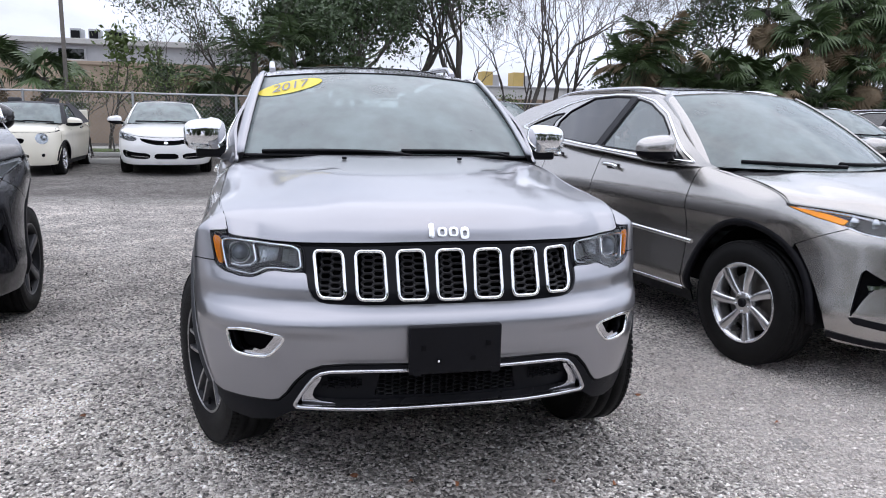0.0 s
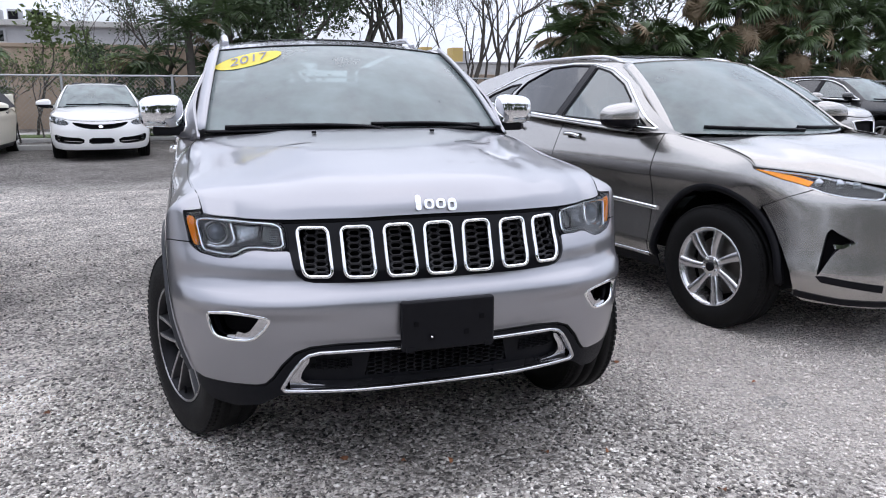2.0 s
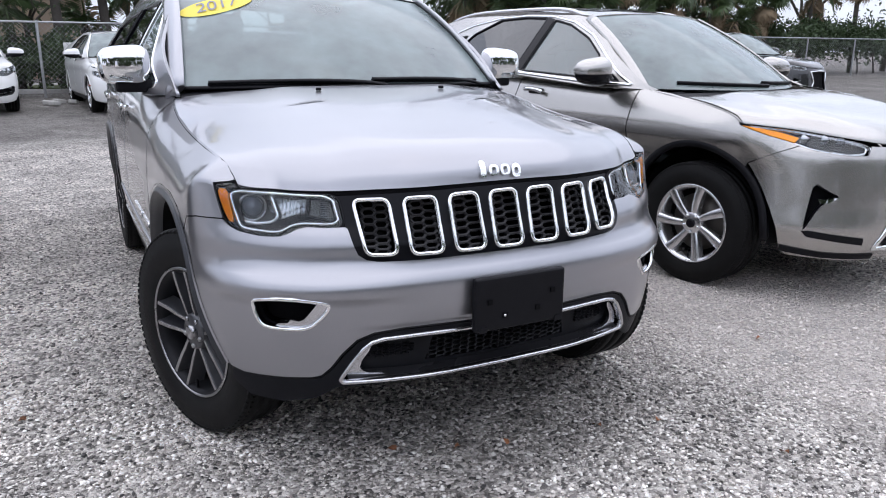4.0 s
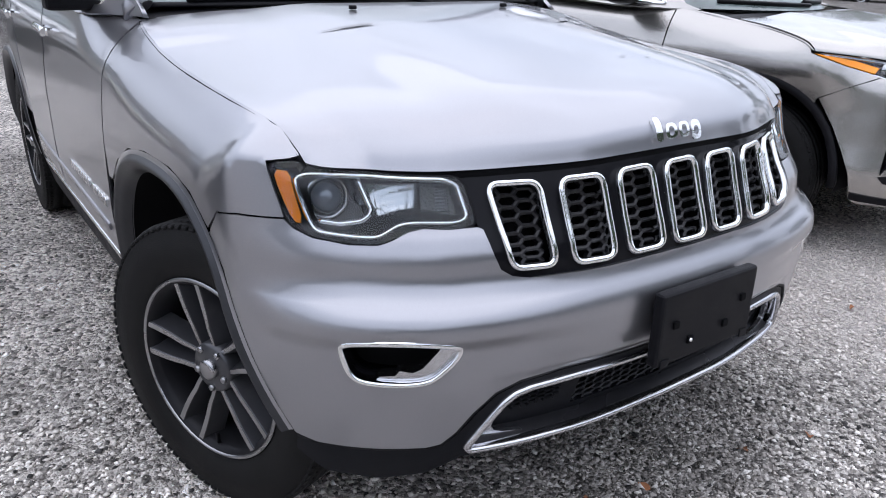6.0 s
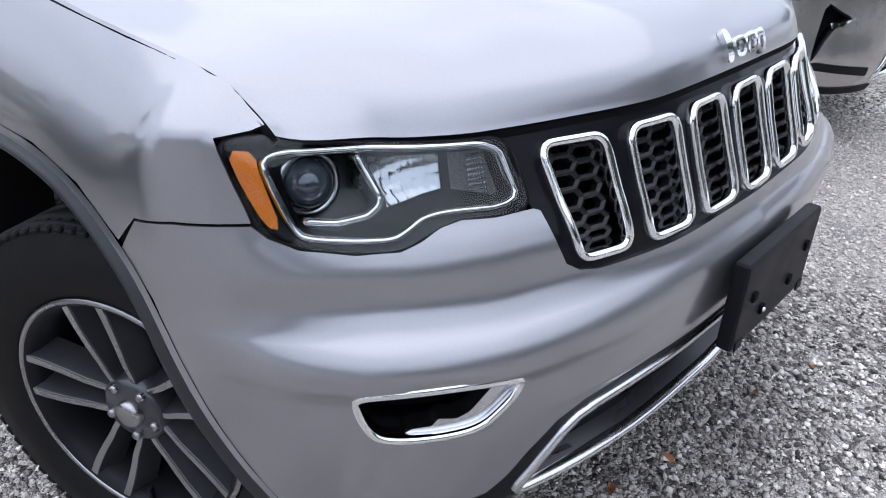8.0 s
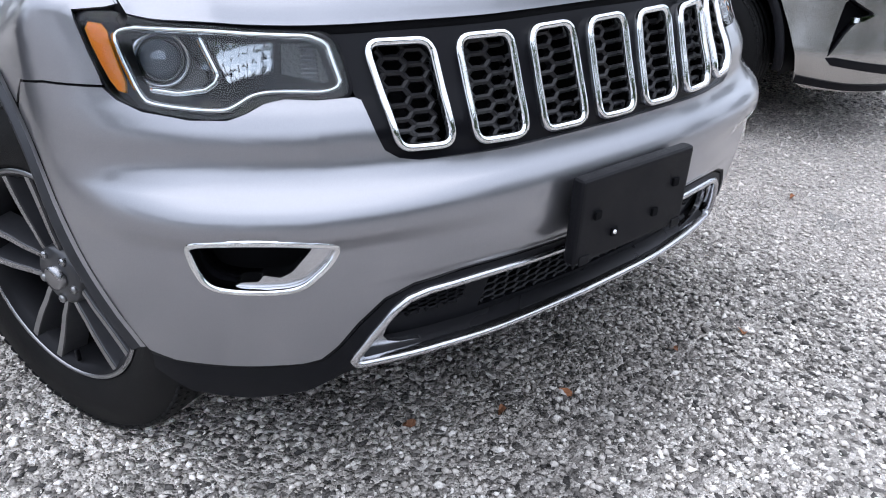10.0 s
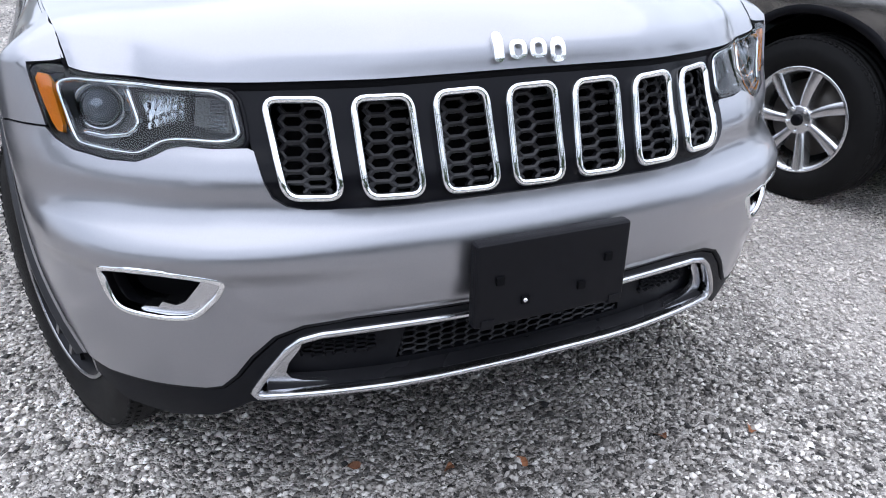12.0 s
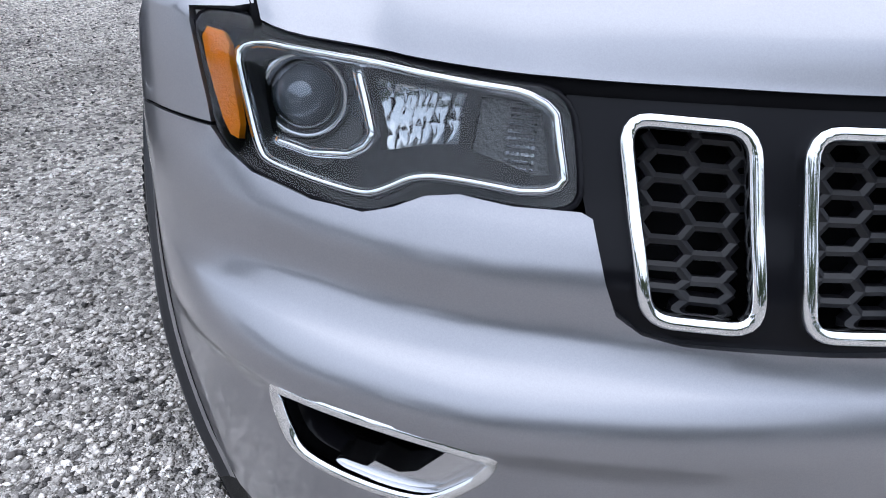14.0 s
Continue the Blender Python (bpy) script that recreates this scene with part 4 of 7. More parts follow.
# bonnet
HOOD_Y = pch([0, .1, .2, .3, .5, .75, 1], [0, .012, .045, .11, .30, .62, 1])
HOOD_Z = pch([0, .1, .2, .3, .5, .75, 1], [0, .16, .29, .42, .59, .80, 1])
# the bonnet's side edge: how far back it is, and its half width and height there
EDGE_Y = pch([0, .05, .1, .2, .3, .5, .75, 1], [.409, .432, .458, .512, .59, .80, 1.12, 1.47])
EDGE_X = pch([.409, .455, .52, .585, .69, .82, 1.0, 1.15, 1.28, 1.40, 1.47], [.786, .795, .807, .817, .827, .831, .832, .831, .827, .814, .799])
EDGE_Z = pch([.409, .430, .455, .480, .52, .585, .69, .82, 1.0, 1.15, 1.28, 1.40, 1.47], [.961, .980, .998, 1.014, 1.027, 1.039, 1.051, 1.062, 1.078, 1.098, 1.125, 1.148, 1.158])


def hood(q, v):
    """The bonnet: q across from edge to edge, v from the nose to the windscreen."""
    q, v = np.broadcast_arrays(np.asarray(q, float), np.asarray(v, float))
    u = np.clip(v, -0.02, 1.1)

    def plain(q):
        a = np.abs(q)
        s = q * 0.978
        f = J(s, pch([0, .25, .41, .57, .76, .9, .962, .978, 1.1], [.957, .954, .950, .945, .946, .952, .959, .961, .965])(np.abs(s)))
        back = np.stack([0.80 * q, 1.235 + 0.235 * a ** 2.5, 1.200 - 0.042 * a ** 4], -1)
        return f + (back - f) * np.stack([u, HOOD_Y(u), HOOD_Z(u)], -1)
    e = plain(np.ones_like(q))
    y = EDGE_Y(u)
    d = np.stack([EDGE_X(y), y, EDGE_Z(y)], -1) - e
    a = np.abs(q)
    d = d * np.stack([np.sign(q), 0 * q + 1, 0 * q + 1], -1) * (a ** 2.4)[..., None]
    d[..., 2] += 0.010 * (1 - sstep(0.40, 0.62, a * (1.15 - 0.25 * u))) * sstep(0.05, 0.4, u)
    return plain(q) + d


bonnet = part("bonnet", panel(hood, [(-1, 0), (-.5, 0), (0, 0), (.5, 0), (1, 0), (1, .5), (1, 1), (.5, 1), (0, 1), (-.5, 1), (-1, 1), (-1, .5)], (), 0.022, 0.004, -0.0015), SILVER, jeep)
for x in (-.28, .28):
    p = hood([x / .805], [0.93])[0]
    part("washer_nozzle", box((0.022, 0.014, 0.012), (p[0], p[1], p[2] + 0.006), 0.004), BLACK_PLASTIC, bonnet)
part("dark_inner_edge", trim(hood, [(-.9, 0), (-.5, 0), (0, 0), (.5, 0), (.9, 0)], [(-0.012, -0.03), (0.012, -0.03), (0.012, -0.010), (-0.012, -0.010)], False, 0.05), CAVITY, jeep)
# dried water marks and a light scratch on the bonnet
MARK = material("dull_water_mark", (0.26, 0.26, 0.27), 0.5, 0.6, vary=0.2, scale=80)
for x, v, a, b, turn in ((.36, .80, .075, .010, 20), (.43, .785, .060, .008, -12), (.48, .80, .050, .007, 25), (.40, .765, .055, .006, 4), (.52, .84, .07, .006, 50), (-.36, .80, .09, .006, 8), (.14, .50, .012, .003, -20), (.22, .485, .018, .002, 5)):
    c, s = math.cos(radians(turn)), math.sin(radians(turn))
    ring = [(x / .78 + (a * math.cos(t) * c - b * math.sin(t) * s * 1.5) * (1 + .25 * math.sin(5 * t)), v + a * math.cos(t) * s * .8 + b * math.sin(t) * c * (1 + .3 * math.sin(7 * t))) for t in np.linspace(0, 2 * math.pi, 22, endpoint=False)]
    part("water_mark", panel(hood, ring, (), .02, 0, .0012), MARK, bonnet)
# maker's mark on the nose: four plain raised chrome shapes
nose_v = np.linspace(0, .3, 60)
nose_z = hood(np.zeros(60), nose_v)[:, 2]
for x0, wd, h0, h1, hole in ((-.074, .020, .968, 1.014, False), (-.043, .036, .972, 1.002, True), (-.001, .036, .972, 1.002, True), (.042, .034, .962, 1.002, True)):
    loop = corner_round([(x0, h0), (x0 + wd, h0), (x0 + wd, h1), (x0, h1)], 0.016)

    def nose(x, z):
        return hood(np.asarray(x) / .78, np.interp(z, nose_z, nose_v)) * (0, 1, 0) + np.stack([np.asarray(x, float), 0 * np.asarray(x), np.asarray(z, float)], -1)
    holes = [corner_round([(x0 + wd * .27, (h0 + h1) / 2 - .009), (x0 + wd * .73, (h0 + h1) / 2 - .009), (x0 + wd * .73, (h0 + h1) / 2 + .009), (x0 + wd * .27, (h0 + h1) / 2 + .009)], .007)] if hole else []
    part("badge", panel(nose, loop, holes, 0.006, 0.010, 0.009), CHROME, bonnet, "raised chrome mark")

# wings, doors and quarters
LIP_GREY = material("dark_grey_arch_lip", (0.050, 0.051, 0.056), 0.34, 0.7, vary=0.12, bump=0.03, bump_scale=500, grime=0.03)
FLARE = pch([0, .15, .30, .40, .46, .54, .8, 1], [.001, .003, .009, .014, .0145, .010, -.006, -.030])
ARCH_OUT = [(.990, .392), (1.05, .505), (1.102, .619), (1.151, .729), (1.215, .80), (1.31, .855), (1.45, .878), (1.66, .872), (1.83, .845), (1.98, .78), (2.08, .66), (2.13, .5), (2.15, .36)]
ARCH_IN = [(1.045, .385), (1.088, .478), (1.148, .58), (1.205, .688), (1.27, .755), (1.36, .80), (1.5, .815), (1.7, .805), (1.84, .77), (1.95, .69), (2.03, .55), (2.08, .40), (2.09, .33)]
REAR = J.s_at(3.674) - J.s_at(.758)
for sg in (-1, 1):
    def S2(l, sg=sg):
        p = np.asarray(l, float).copy()
        p[:, 0] *= sg
        return p if sg > 0 else p[::-1]
    ss = np.array([1.0, 1.02, 1.04, 1.06, 1.08, 1.12, 1.18, 1.25, 1.4, 1.6, 1.8, 2.0, 2.06])
    top = list(zip(ss, J_TOP(ss)))
    edge = hood(np.full(40, float(sg)), np.linspace(0.06, 1.0, 40))
    edge = np.vstack([edge, [(sg * .80, 1.52, 1.165), (sg * .80, 1.60, 1.19), (sg * .82, 1.72, 1.20)]])
    part("wing_shoulder", shoulder(lambda a, z, sg=sg: J(a * sg, z), J_TOP, edge, .97, 2.5), SILVER, jeep)
    dark = hood(np.full(30, sg * 1.004), np.linspace(0.0, 1.0, 30))
    part("bonnet_gap", sweep(dark - (0, 0, .012), np.tile((0, 0, 1.0), (30, 1)), [(-.0035, -.012), (.0035, -.012), (.0035, .0085), (-.0035, .0085)], False), CAVITY, jeep)
    wing = [(.998, .862), (1.02, .91), (1.043, .967), (1.012, .9695), *top, (2.09, 1.10), (2.11, .95), (2.13, .80), (2.125, .70), (2.08, .70), *ARCH_OUT[9:3:-1], (1.162, .850), (1.095, .861)]
    part("wing", panel(J, S2(wing), (), 0.02, 0.012), SILVER, jeep)
    for along in (0.0, REAR):
        rows = []
        out, inn = (soft(np.array(l) + (along, 0), 2, False) for l in (ARCH_OUT, ARCH_IN))
        for o, i in zip(out, inn):
            row = []
            for t in np.linspace(0, 1, 17):
                st = np.array([o + (i - o) * t]) * (sg, 1)
                row.append(J(st[:, 0], st[:, 1])[0] + normals_at(J, st[:, 0], st[:, 1])[0] * float(FLARE(t)))
            rows.append(row)
        part("wheel_arch", grid_mesh([r[:4] for r in rows]), SILVER, jeep)
        part("arch_lip", grid_mesh([r[3:] for r in rows]), LIP_GREY, jeep, "dark grey lip inside the wheel arch")
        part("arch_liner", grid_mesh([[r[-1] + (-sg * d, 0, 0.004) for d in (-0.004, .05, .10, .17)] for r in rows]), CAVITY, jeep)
    ds = np.linspace(2.08, 3.14, 12)
    door = [(2.10, 1.10), (2.12, .95), (2.14, .80), (2.165, .60), (2.17, .42), (3.16, .42), (3.17, .8), (3.16, 1.15), *zip(ds[::-1], J_TOP(ds[::-1]) + 0.0)]
    fd = part("front_door", panel(J, S2(door), (), 0.035, 0.012), SILVER, jeep)
    ds = np.linspace(3.18, 4.3, 8)
    door = [(3.19, .42), (3.75, .42), (3.78, .60), (3.85, .75), (4.0, .88), (4.12, 1.0), (4.2, 1.15), *zip(ds[::-1], J_TOP(ds[::-1])), (3.18, 1.1), (3.19, .8)]
    rd = part("rear_door", panel(J, S2(door), (), 0.04, 0.012), SILVER, jeep)
    ds = np.linspace(4.32, 5.1, 6)
    part("rear_quarter", panel(J, S2([(3.80, .62), (3.87, .74), (4.02, .87), (4.14, 1.0), (4.22, 1.15), (4.33, 1.235), *zip(ds, J_TOP(ds)), (5.25, 1.2), (5.25, .45), (5.06, .45), *[(a + REAR, b) for a, b in ARCH_OUT[10:1:-1]], ]), (), 0.04, 0.012), SILVER, jeep)
    part("sill", panel(J, S2([(2.10, .415), (2.10, .33), (2.14, .27), (3.80, .27), (3.95, .33), (3.85, .50), (3.77, .415)]), (), 0.04, 0.02, -0.004), BLACK_PLASTIC, jeep, "black plastic sill cladding")
    part("sill_strip", trim(J, S2([(2.15, .405), (3.0, .405), (3.74, .405)]), [(-0.010, -0.01), (0.010, -0.01), (0.008, 0.006), (-0.008, 0.006)], False, 0.05), CHROME, jeep)
    part("door_moulding", trim(J, S2([(2.24, .50), (3.1, .52), (3.72, .54)]), oval(0.012, 0.006, 8, 0.002), False, 0.05), SILVER, jeep)
    for line in ([(1.0, .858), (1.095, .859), (1.162, .848), (1.21, .795)], [(2.07, 1.155), (2.10, 1.10), (2.115, .95), (2.135, .80), (2.15, .60), (2.155, .42)], [(3.17, .42), (3.18, .8), (3.17, 1.2)]):
        seam(J, S2(line), jeep, 0.008)
    # plain chrome bars where the model's letters stand on the door
    for i, wd in enumerate((.030, .036, .026, .034, .030, 0, .028, .034, .030, .030, .032, .028, .030, .026)):
        if wd:
            s = 2.22 + i * .043
            part("door_badge_bar", panel(J, S2([(s, .575), (s + wd, .575), (s + wd, .605), (s, .605)]), (), 0.02, 0.004, 0.005), CHROME, fd)
    for s0, d in ((2.93, fd), (4.02, rd)):
        part("door_handle", trim(J, S2([(s0, 1.055), (s0 + .05, 1.062), (s0 + .13, 1.066), (s0 + .19, 1.066)]), oval(0.016, 0.012, 10, 0.030), False, 0.02), CHROME, d, "chrome door handle")
        for e in (s0 + .01, s0 + .18):
            p = J([sg * e], [1.06])[0]
            part("handle_foot", box((0.05, 0.03, 0.028), (p[0], p[1], p[2]), 0.008), CHROME, d)
    # wheel housings
    for y in (.758, 3.674):
        part("wheel_housing", housing(.415, .28, sg, sg * (.80 if y < 1 else .90), y, .40), CAVITY, jeep)
wheel(jeep, -.826, .795, .374, -1, .378, .238, .225, "twin", 21.5)
wheel(jeep, .775, .758, .378, 1, .382, .238, .235, "twin", 2)
wheel(jeep, -.815, 3.674, .378, -1, .382, .238, .235, "twin")
wheel(jeep, .815, 3.674, .378, 1, .382, .238, .235, "twin")
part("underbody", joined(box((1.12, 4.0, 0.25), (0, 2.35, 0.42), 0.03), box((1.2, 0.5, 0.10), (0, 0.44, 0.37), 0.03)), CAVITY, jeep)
part("tailgate", box((1.5, 0.06, 1.1), (0, 4.78, 0.95), 0.02), SILVER, jeep)


# glasshouse
def screen(q, v):
    q, v = np.broadcast_arrays(np.asarray(q, float), np.asarray(v, float))
    x = q * (0.765 - 0.110 * v)
    y = (1.29 + 0.22 * q * q) * (1 - v) + (2.10 + 0.10 * q * q) * v
    z = (1.205 - 0.01 * q * q) * (1 - v) + (1.652 - 0.035 * q * q) * v
    b = 0.035 * 4 * v * (1 - v)
    return np.stack([x, y - 0.45 * b, z + 0.85 * b], -1)


def roof(q, v):
    q, v = np.broadcast_arrays(np.asarray(q, float), np.asarray(v, float))
    y = 2.10 + 0.10 * q * q * (1 - v) + 2.45 * v
    z = pch([0, .05, .25, .5, .8, 1], [1.655, 1.68, 1.725, 1.742, 1.72, 1.68])(v) - 0.045 * np.abs(q) ** 2.6 - 0.02 * (np.abs(q) > 2)
    return np.stack([q * (0.655 - 0.02 * v), y, z], -1)


def flank_glass(y, z):
    y, z = np.broadcast_arrays(np.asarray(y, float), np.asarray(z, float))
    zb = 1.16 + 0.03 * (y - 1.5)
    xb = 0.80 + 0.112 * sstep(1.42, 1.85, y)
    t = np.clip((z - zb) / (1.66 - zb), -0.2, 1.2)
    return np.stack([-(xb + (0.645 - xb) * t - 0.03 * t * (1 - t) * -1.0), y, z], -1)


frame_q = [(-1, 0), (-.5, 0), (0, 0), (.5, 0), (1, 0), (1, .5), (1, 1), (.5, 1), (0, 1), (-.5, 1), (-1, 1), (-1, .5)]
ws = part("windscreen", panel(screen, frame_q, (), 0.06, 0.0), WINDSHIELD, jeep, "tinted windscreen reflecting a cloudy sky")
part("screen_border", panel(screen, [(-1, 0), (1, 0), (1, 1), (-1, 1)], [corner_round([(-.945, .10), (.945, .10), (.945, .94), (-.945, .94)], .06)], 0.06, 0.0, -0.006), BLACK_GLOSS, jeep)
part("screen_gasket", trim(screen, frame_q, oval(0.010, 0.006, 8), True, 0.06), BLACK_PLASTIC, jeep)
part("roof_panel", panel(roof, [(-1, 0), (-.5, 0), (0, 0), (.5, 0), (1, 0), (1, .5), (1, 1), (0, 1), (-1, 1), (-1, .5)], (), 0.06, 0.02), SILVER, jeep)
part("sunroof", panel(roof, corner_round([(-.7, .12), (.7, .12), (.7, .45), (-.7, .45)], .05), (), 0.06, 0.004, 0.004), BLACK_GLOSS, jeep)
part("cowl", panel(lambda q, v: np.stack([q * 0.79, 1.21 + 0.24 * np.abs(q) ** 2.3 + 0.14 * v, 1.180 - 0.02 * np.abs(q) ** 3 + 0.020 * v], -1), [(-1, 0), (-.5, 0), (0, 0), (.5, 0), (1, 0), (1, 1), (0, 1), (-1, 1)], (), 0.05, 0.01), BLACK_PLASTIC, jeep)
part("mirror_mount", box((0.09, 0.03, 0.07), tuple(screen([0], [.86])[0] + (0, 0.03, -0.03)), 0.012), BLACK_PLASTIC, jeep)
part("rear_view_mirror", box((0.25, 0.03, 0.075), tuple(screen([0], [.84])[0] + (0, 0.09, -0.05)), 0.014), BLACK_PLASTIC, jeep)
for x0, x1, v1 in ((.08, -.66, .004), (.64, .02, .014)):
    pa, pb = screen([x0 / .76], [-0.015])[0], screen([x1 / .76], [v1])[0]
    mid = screen([(x0 * .5 + x1 * .5) / .76], [v1 * .5])[0]
    pts = np.array([pa + (0, -.02, .01), pa * .7 + mid * .3 + (0, -.022, .026), mid + (0, -.012, .026), pb + (0, -.008, .02)])
    wiper = part("wiper_arm", sweep(resample(soft(pts, 2, False), 0.03, False), np.tile((0, -.5, .86), (len(resample(soft(pts, 2, False), 0.03, False)), 1)), oval(0.010, 0.007, 8), False), BLACK_PLASTIC, jeep)
    line = np.array([screen([a / .76], [v1 + .012])[0] for a in np.linspace(x0, x1, 12)])
    part("wiper_blade", sweep(line, np.tile((0, -.5, .86), (12, 1)), [(-.008, 0), (.008, 0), (.006, .012), (-.006, .012)], False), BLACK_PLASTIC, wiper)
for sg in (-1, 1):
    fl = (lambda y, z: flank_glass(y, z)) if sg < 0 else (lambda y, z: flank_glass(y, z) * (-1, 1, 1))
    flip = sg < 0
    win_f = [(1.66, 1.215), (1.80, 1.30), (2.02, 1.44), (2.20, 1.545), (2.32, 1.585), (2.46, 1.595), (2.50, 1.22), (2.3, 1.205), (1.9, 1.195), (1.68, 1.195)]
    win_r = [(2.58, 1.225), (2.545, 1.597), (2.9, 1.60), (3.28, 1.59), (3.42, 1.255), (3.0, 1.235)]
    win_q = [(3.50, 1.26), (3.38, 1.585), (3.9, 1.565), (4.25, 1.50), (4.32, 1.34), (4.2, 1.285)]
    loops = [corner_round(l, 0.02) for l in (win_f, win_r, win_q)]
    part("door_frame", panel(fl, [(1.44, 1.165), (1.62, 1.28), (1.95, 1.50), (2.15, 1.61), (2.35, 1.655), (3.4, 1.665), (4.3, 1.62), (4.6, 1.30), (4.6, 1.23), (3.5, 1.205), (2.4, 1.175), (1.8, 1.16)], loops, 0.05, 0.015, 0.0, flip), SILVER, jeep)
    for l, g in zip(loops, (SIDE_GLASS, PRIVACY, PRIVACY)):
        w = part("side_window", panel(fl, l.mean(0) + (l - l.mean(0)) * 1.01, (), 0.08, 0.0, -0.006, flip), g, jeep)
        part("window_trim", trim(fl, l, [(-.009, -.008), (.009, -.008), (.008, .004), (-.008, .004)], True, 0.06, flip), CHROME if g is SIDE_GLASS else BLACK_GLOSS, w)
    # pillar beside the windscreen
    line = np.array([screen([sg * 1.01], [v])[0] for v in np.linspace(-.03, 1.0, 14)])
    part("pillar", sweep(line + (sg * .018, .02, 0), np.tile((sg * .75, -.5, .4), (14, 1)), oval(0.055, 0.018, 12), False), SILVER, jeep)
    rail = np.array([(sg * .60, y, z) for y, z in ((2.64, 1.685), (2.70, 1.725), (2.84, 1.742), (3.4, 1.752), (4.1, 1.72), (4.25, 1.67))])
    rail = resample(soft(rail, 2, False), 0.06, False)
    part("roof_rail", sweep(rail, np.tile((0, 0, 1.0), (len(rail), 1)), oval(0.020, 0.018, 10), False), SATIN, jeep)
    # door mirror
    arm = part("door_mirror", box((0.24, 0.085, 0.052), (sg * .89, 1.755, 1.195), 0.018, segs=3), BLACK_PLASTIC, jeep, "chrome-capped door mirror on a black foot")
    bm = bmesh.new()
    bmesh.ops.create_uvsphere(bm, u_segments=40, v_segments=24, radius=1.0)
    for v in bm.verts:
        c = Vector((math.copysign(abs(v.co.x) ** 0.55, v.co.x), math.copysign(abs(v.co.y) ** 0.8, v.co.y), math.copysign(abs(v.co.z) ** 0.55, v.co.z)))
        if c.y > 0:
            c.y *= 0.5
        c.z *= 1 - 0.10 * c.x * sg
        v.co = Vector((c.x * 0.108, c.y * 0.09, c.z * 0.086)) + Vector((sg * .965, 1.77, 1.285))
    low = bm.copy()
    bmesh.ops.bisect_plane(bm, geom=bm.verts[:] + bm.edges[:] + bm.faces[:], plane_co=(0, 0, 1.252), plane_no=(0, 0.12, 1), clear_inner=True)
    bmesh.ops.bisect_plane(low, geom=low.verts[:] + low.edges[:] + low.faces[:], plane_co=(0, 0, 1.248), plane_no=(0, 0.12, 1), clear_outer=True)
    for b in (bm, low):
        for f in b.faces:
            f.smooth = True
    part("mirror_cap", bm, CHROME, arm, "chrome mirror cap")
    part("mirror_base", low, BLACK_GLOSS, arm)
    part("mirror_signal", box((0.10, 0.012, 0.022), (sg * .99, 1.682, 1.228), 0.004, pose(0, 0, 0)), LENS, arm)
part("dashboard", box((1.4, 0.5, 0.2), (0, 1.72, 1.06), 0.06), CLOTH, jeep)
for x in (-.36, .36):
    car_seat(jeep, x, 2.55, .72)
part("rear_bench", box((1.3, 0.2, 0.7), (0, 3.5, 1.02), 0.06), CLOTH, jeep)
part("steering_wheel", sweep([(0.36 + .185 * math.cos(a), 2.03 + .07 * math.sin(a), 1.13 + .17 * math.sin(a)) for a in np.linspace(0, 2 * math.pi, 40, endpoint=False)], np.tile((0, -.92, .38), (40, 1)), oval(.016, .016, 8)), CLOTH, jeep)
part("cabin_floor", box((1.5, 2.8, 0.06), (0, 2.9, 0.62), 0.02), CLOTH, jeep)
# sticker with the year on the windscreen
st = [(-.505 + .180 * math.cos(a), .775 + .098 * math.sin(a) + .50 * .180 * math.cos(a)) for a in np.linspace(0, 2 * math.pi, 40, endpoint=False)]
sticker = part("sticker", panel(screen, [(a / (.765 - .11 * b), b) for a, b in st], (), 0.03, 0.0, 0.004), YELLOW, jeep, "yellow oval windscreen sticker with the year")
curve = bpy.data.curves.new("year", "FONT")
curve.body, curve.size, curve.extrude, curve.align_x, curve.align_y = "2017", 0.098, 0.0, "CENTER", "CENTER"
tmp = bpy.data.objects.new("year", curve)
ym = bpy.data.meshes.new_from_object(tmp)
for v in ym.vertices:
    u, w = v.co.x, v.co.y
    p = screen([(-.505 + u) / (.765 - .11 * .775)], [.775 + 1.75 * w + 0.50 * u])[0]
    nn = Vector((0, -.5, .86)) * 0.009
    v.co = Vector(p) + nn
part("sticker_figures", ym, INK, sticker)


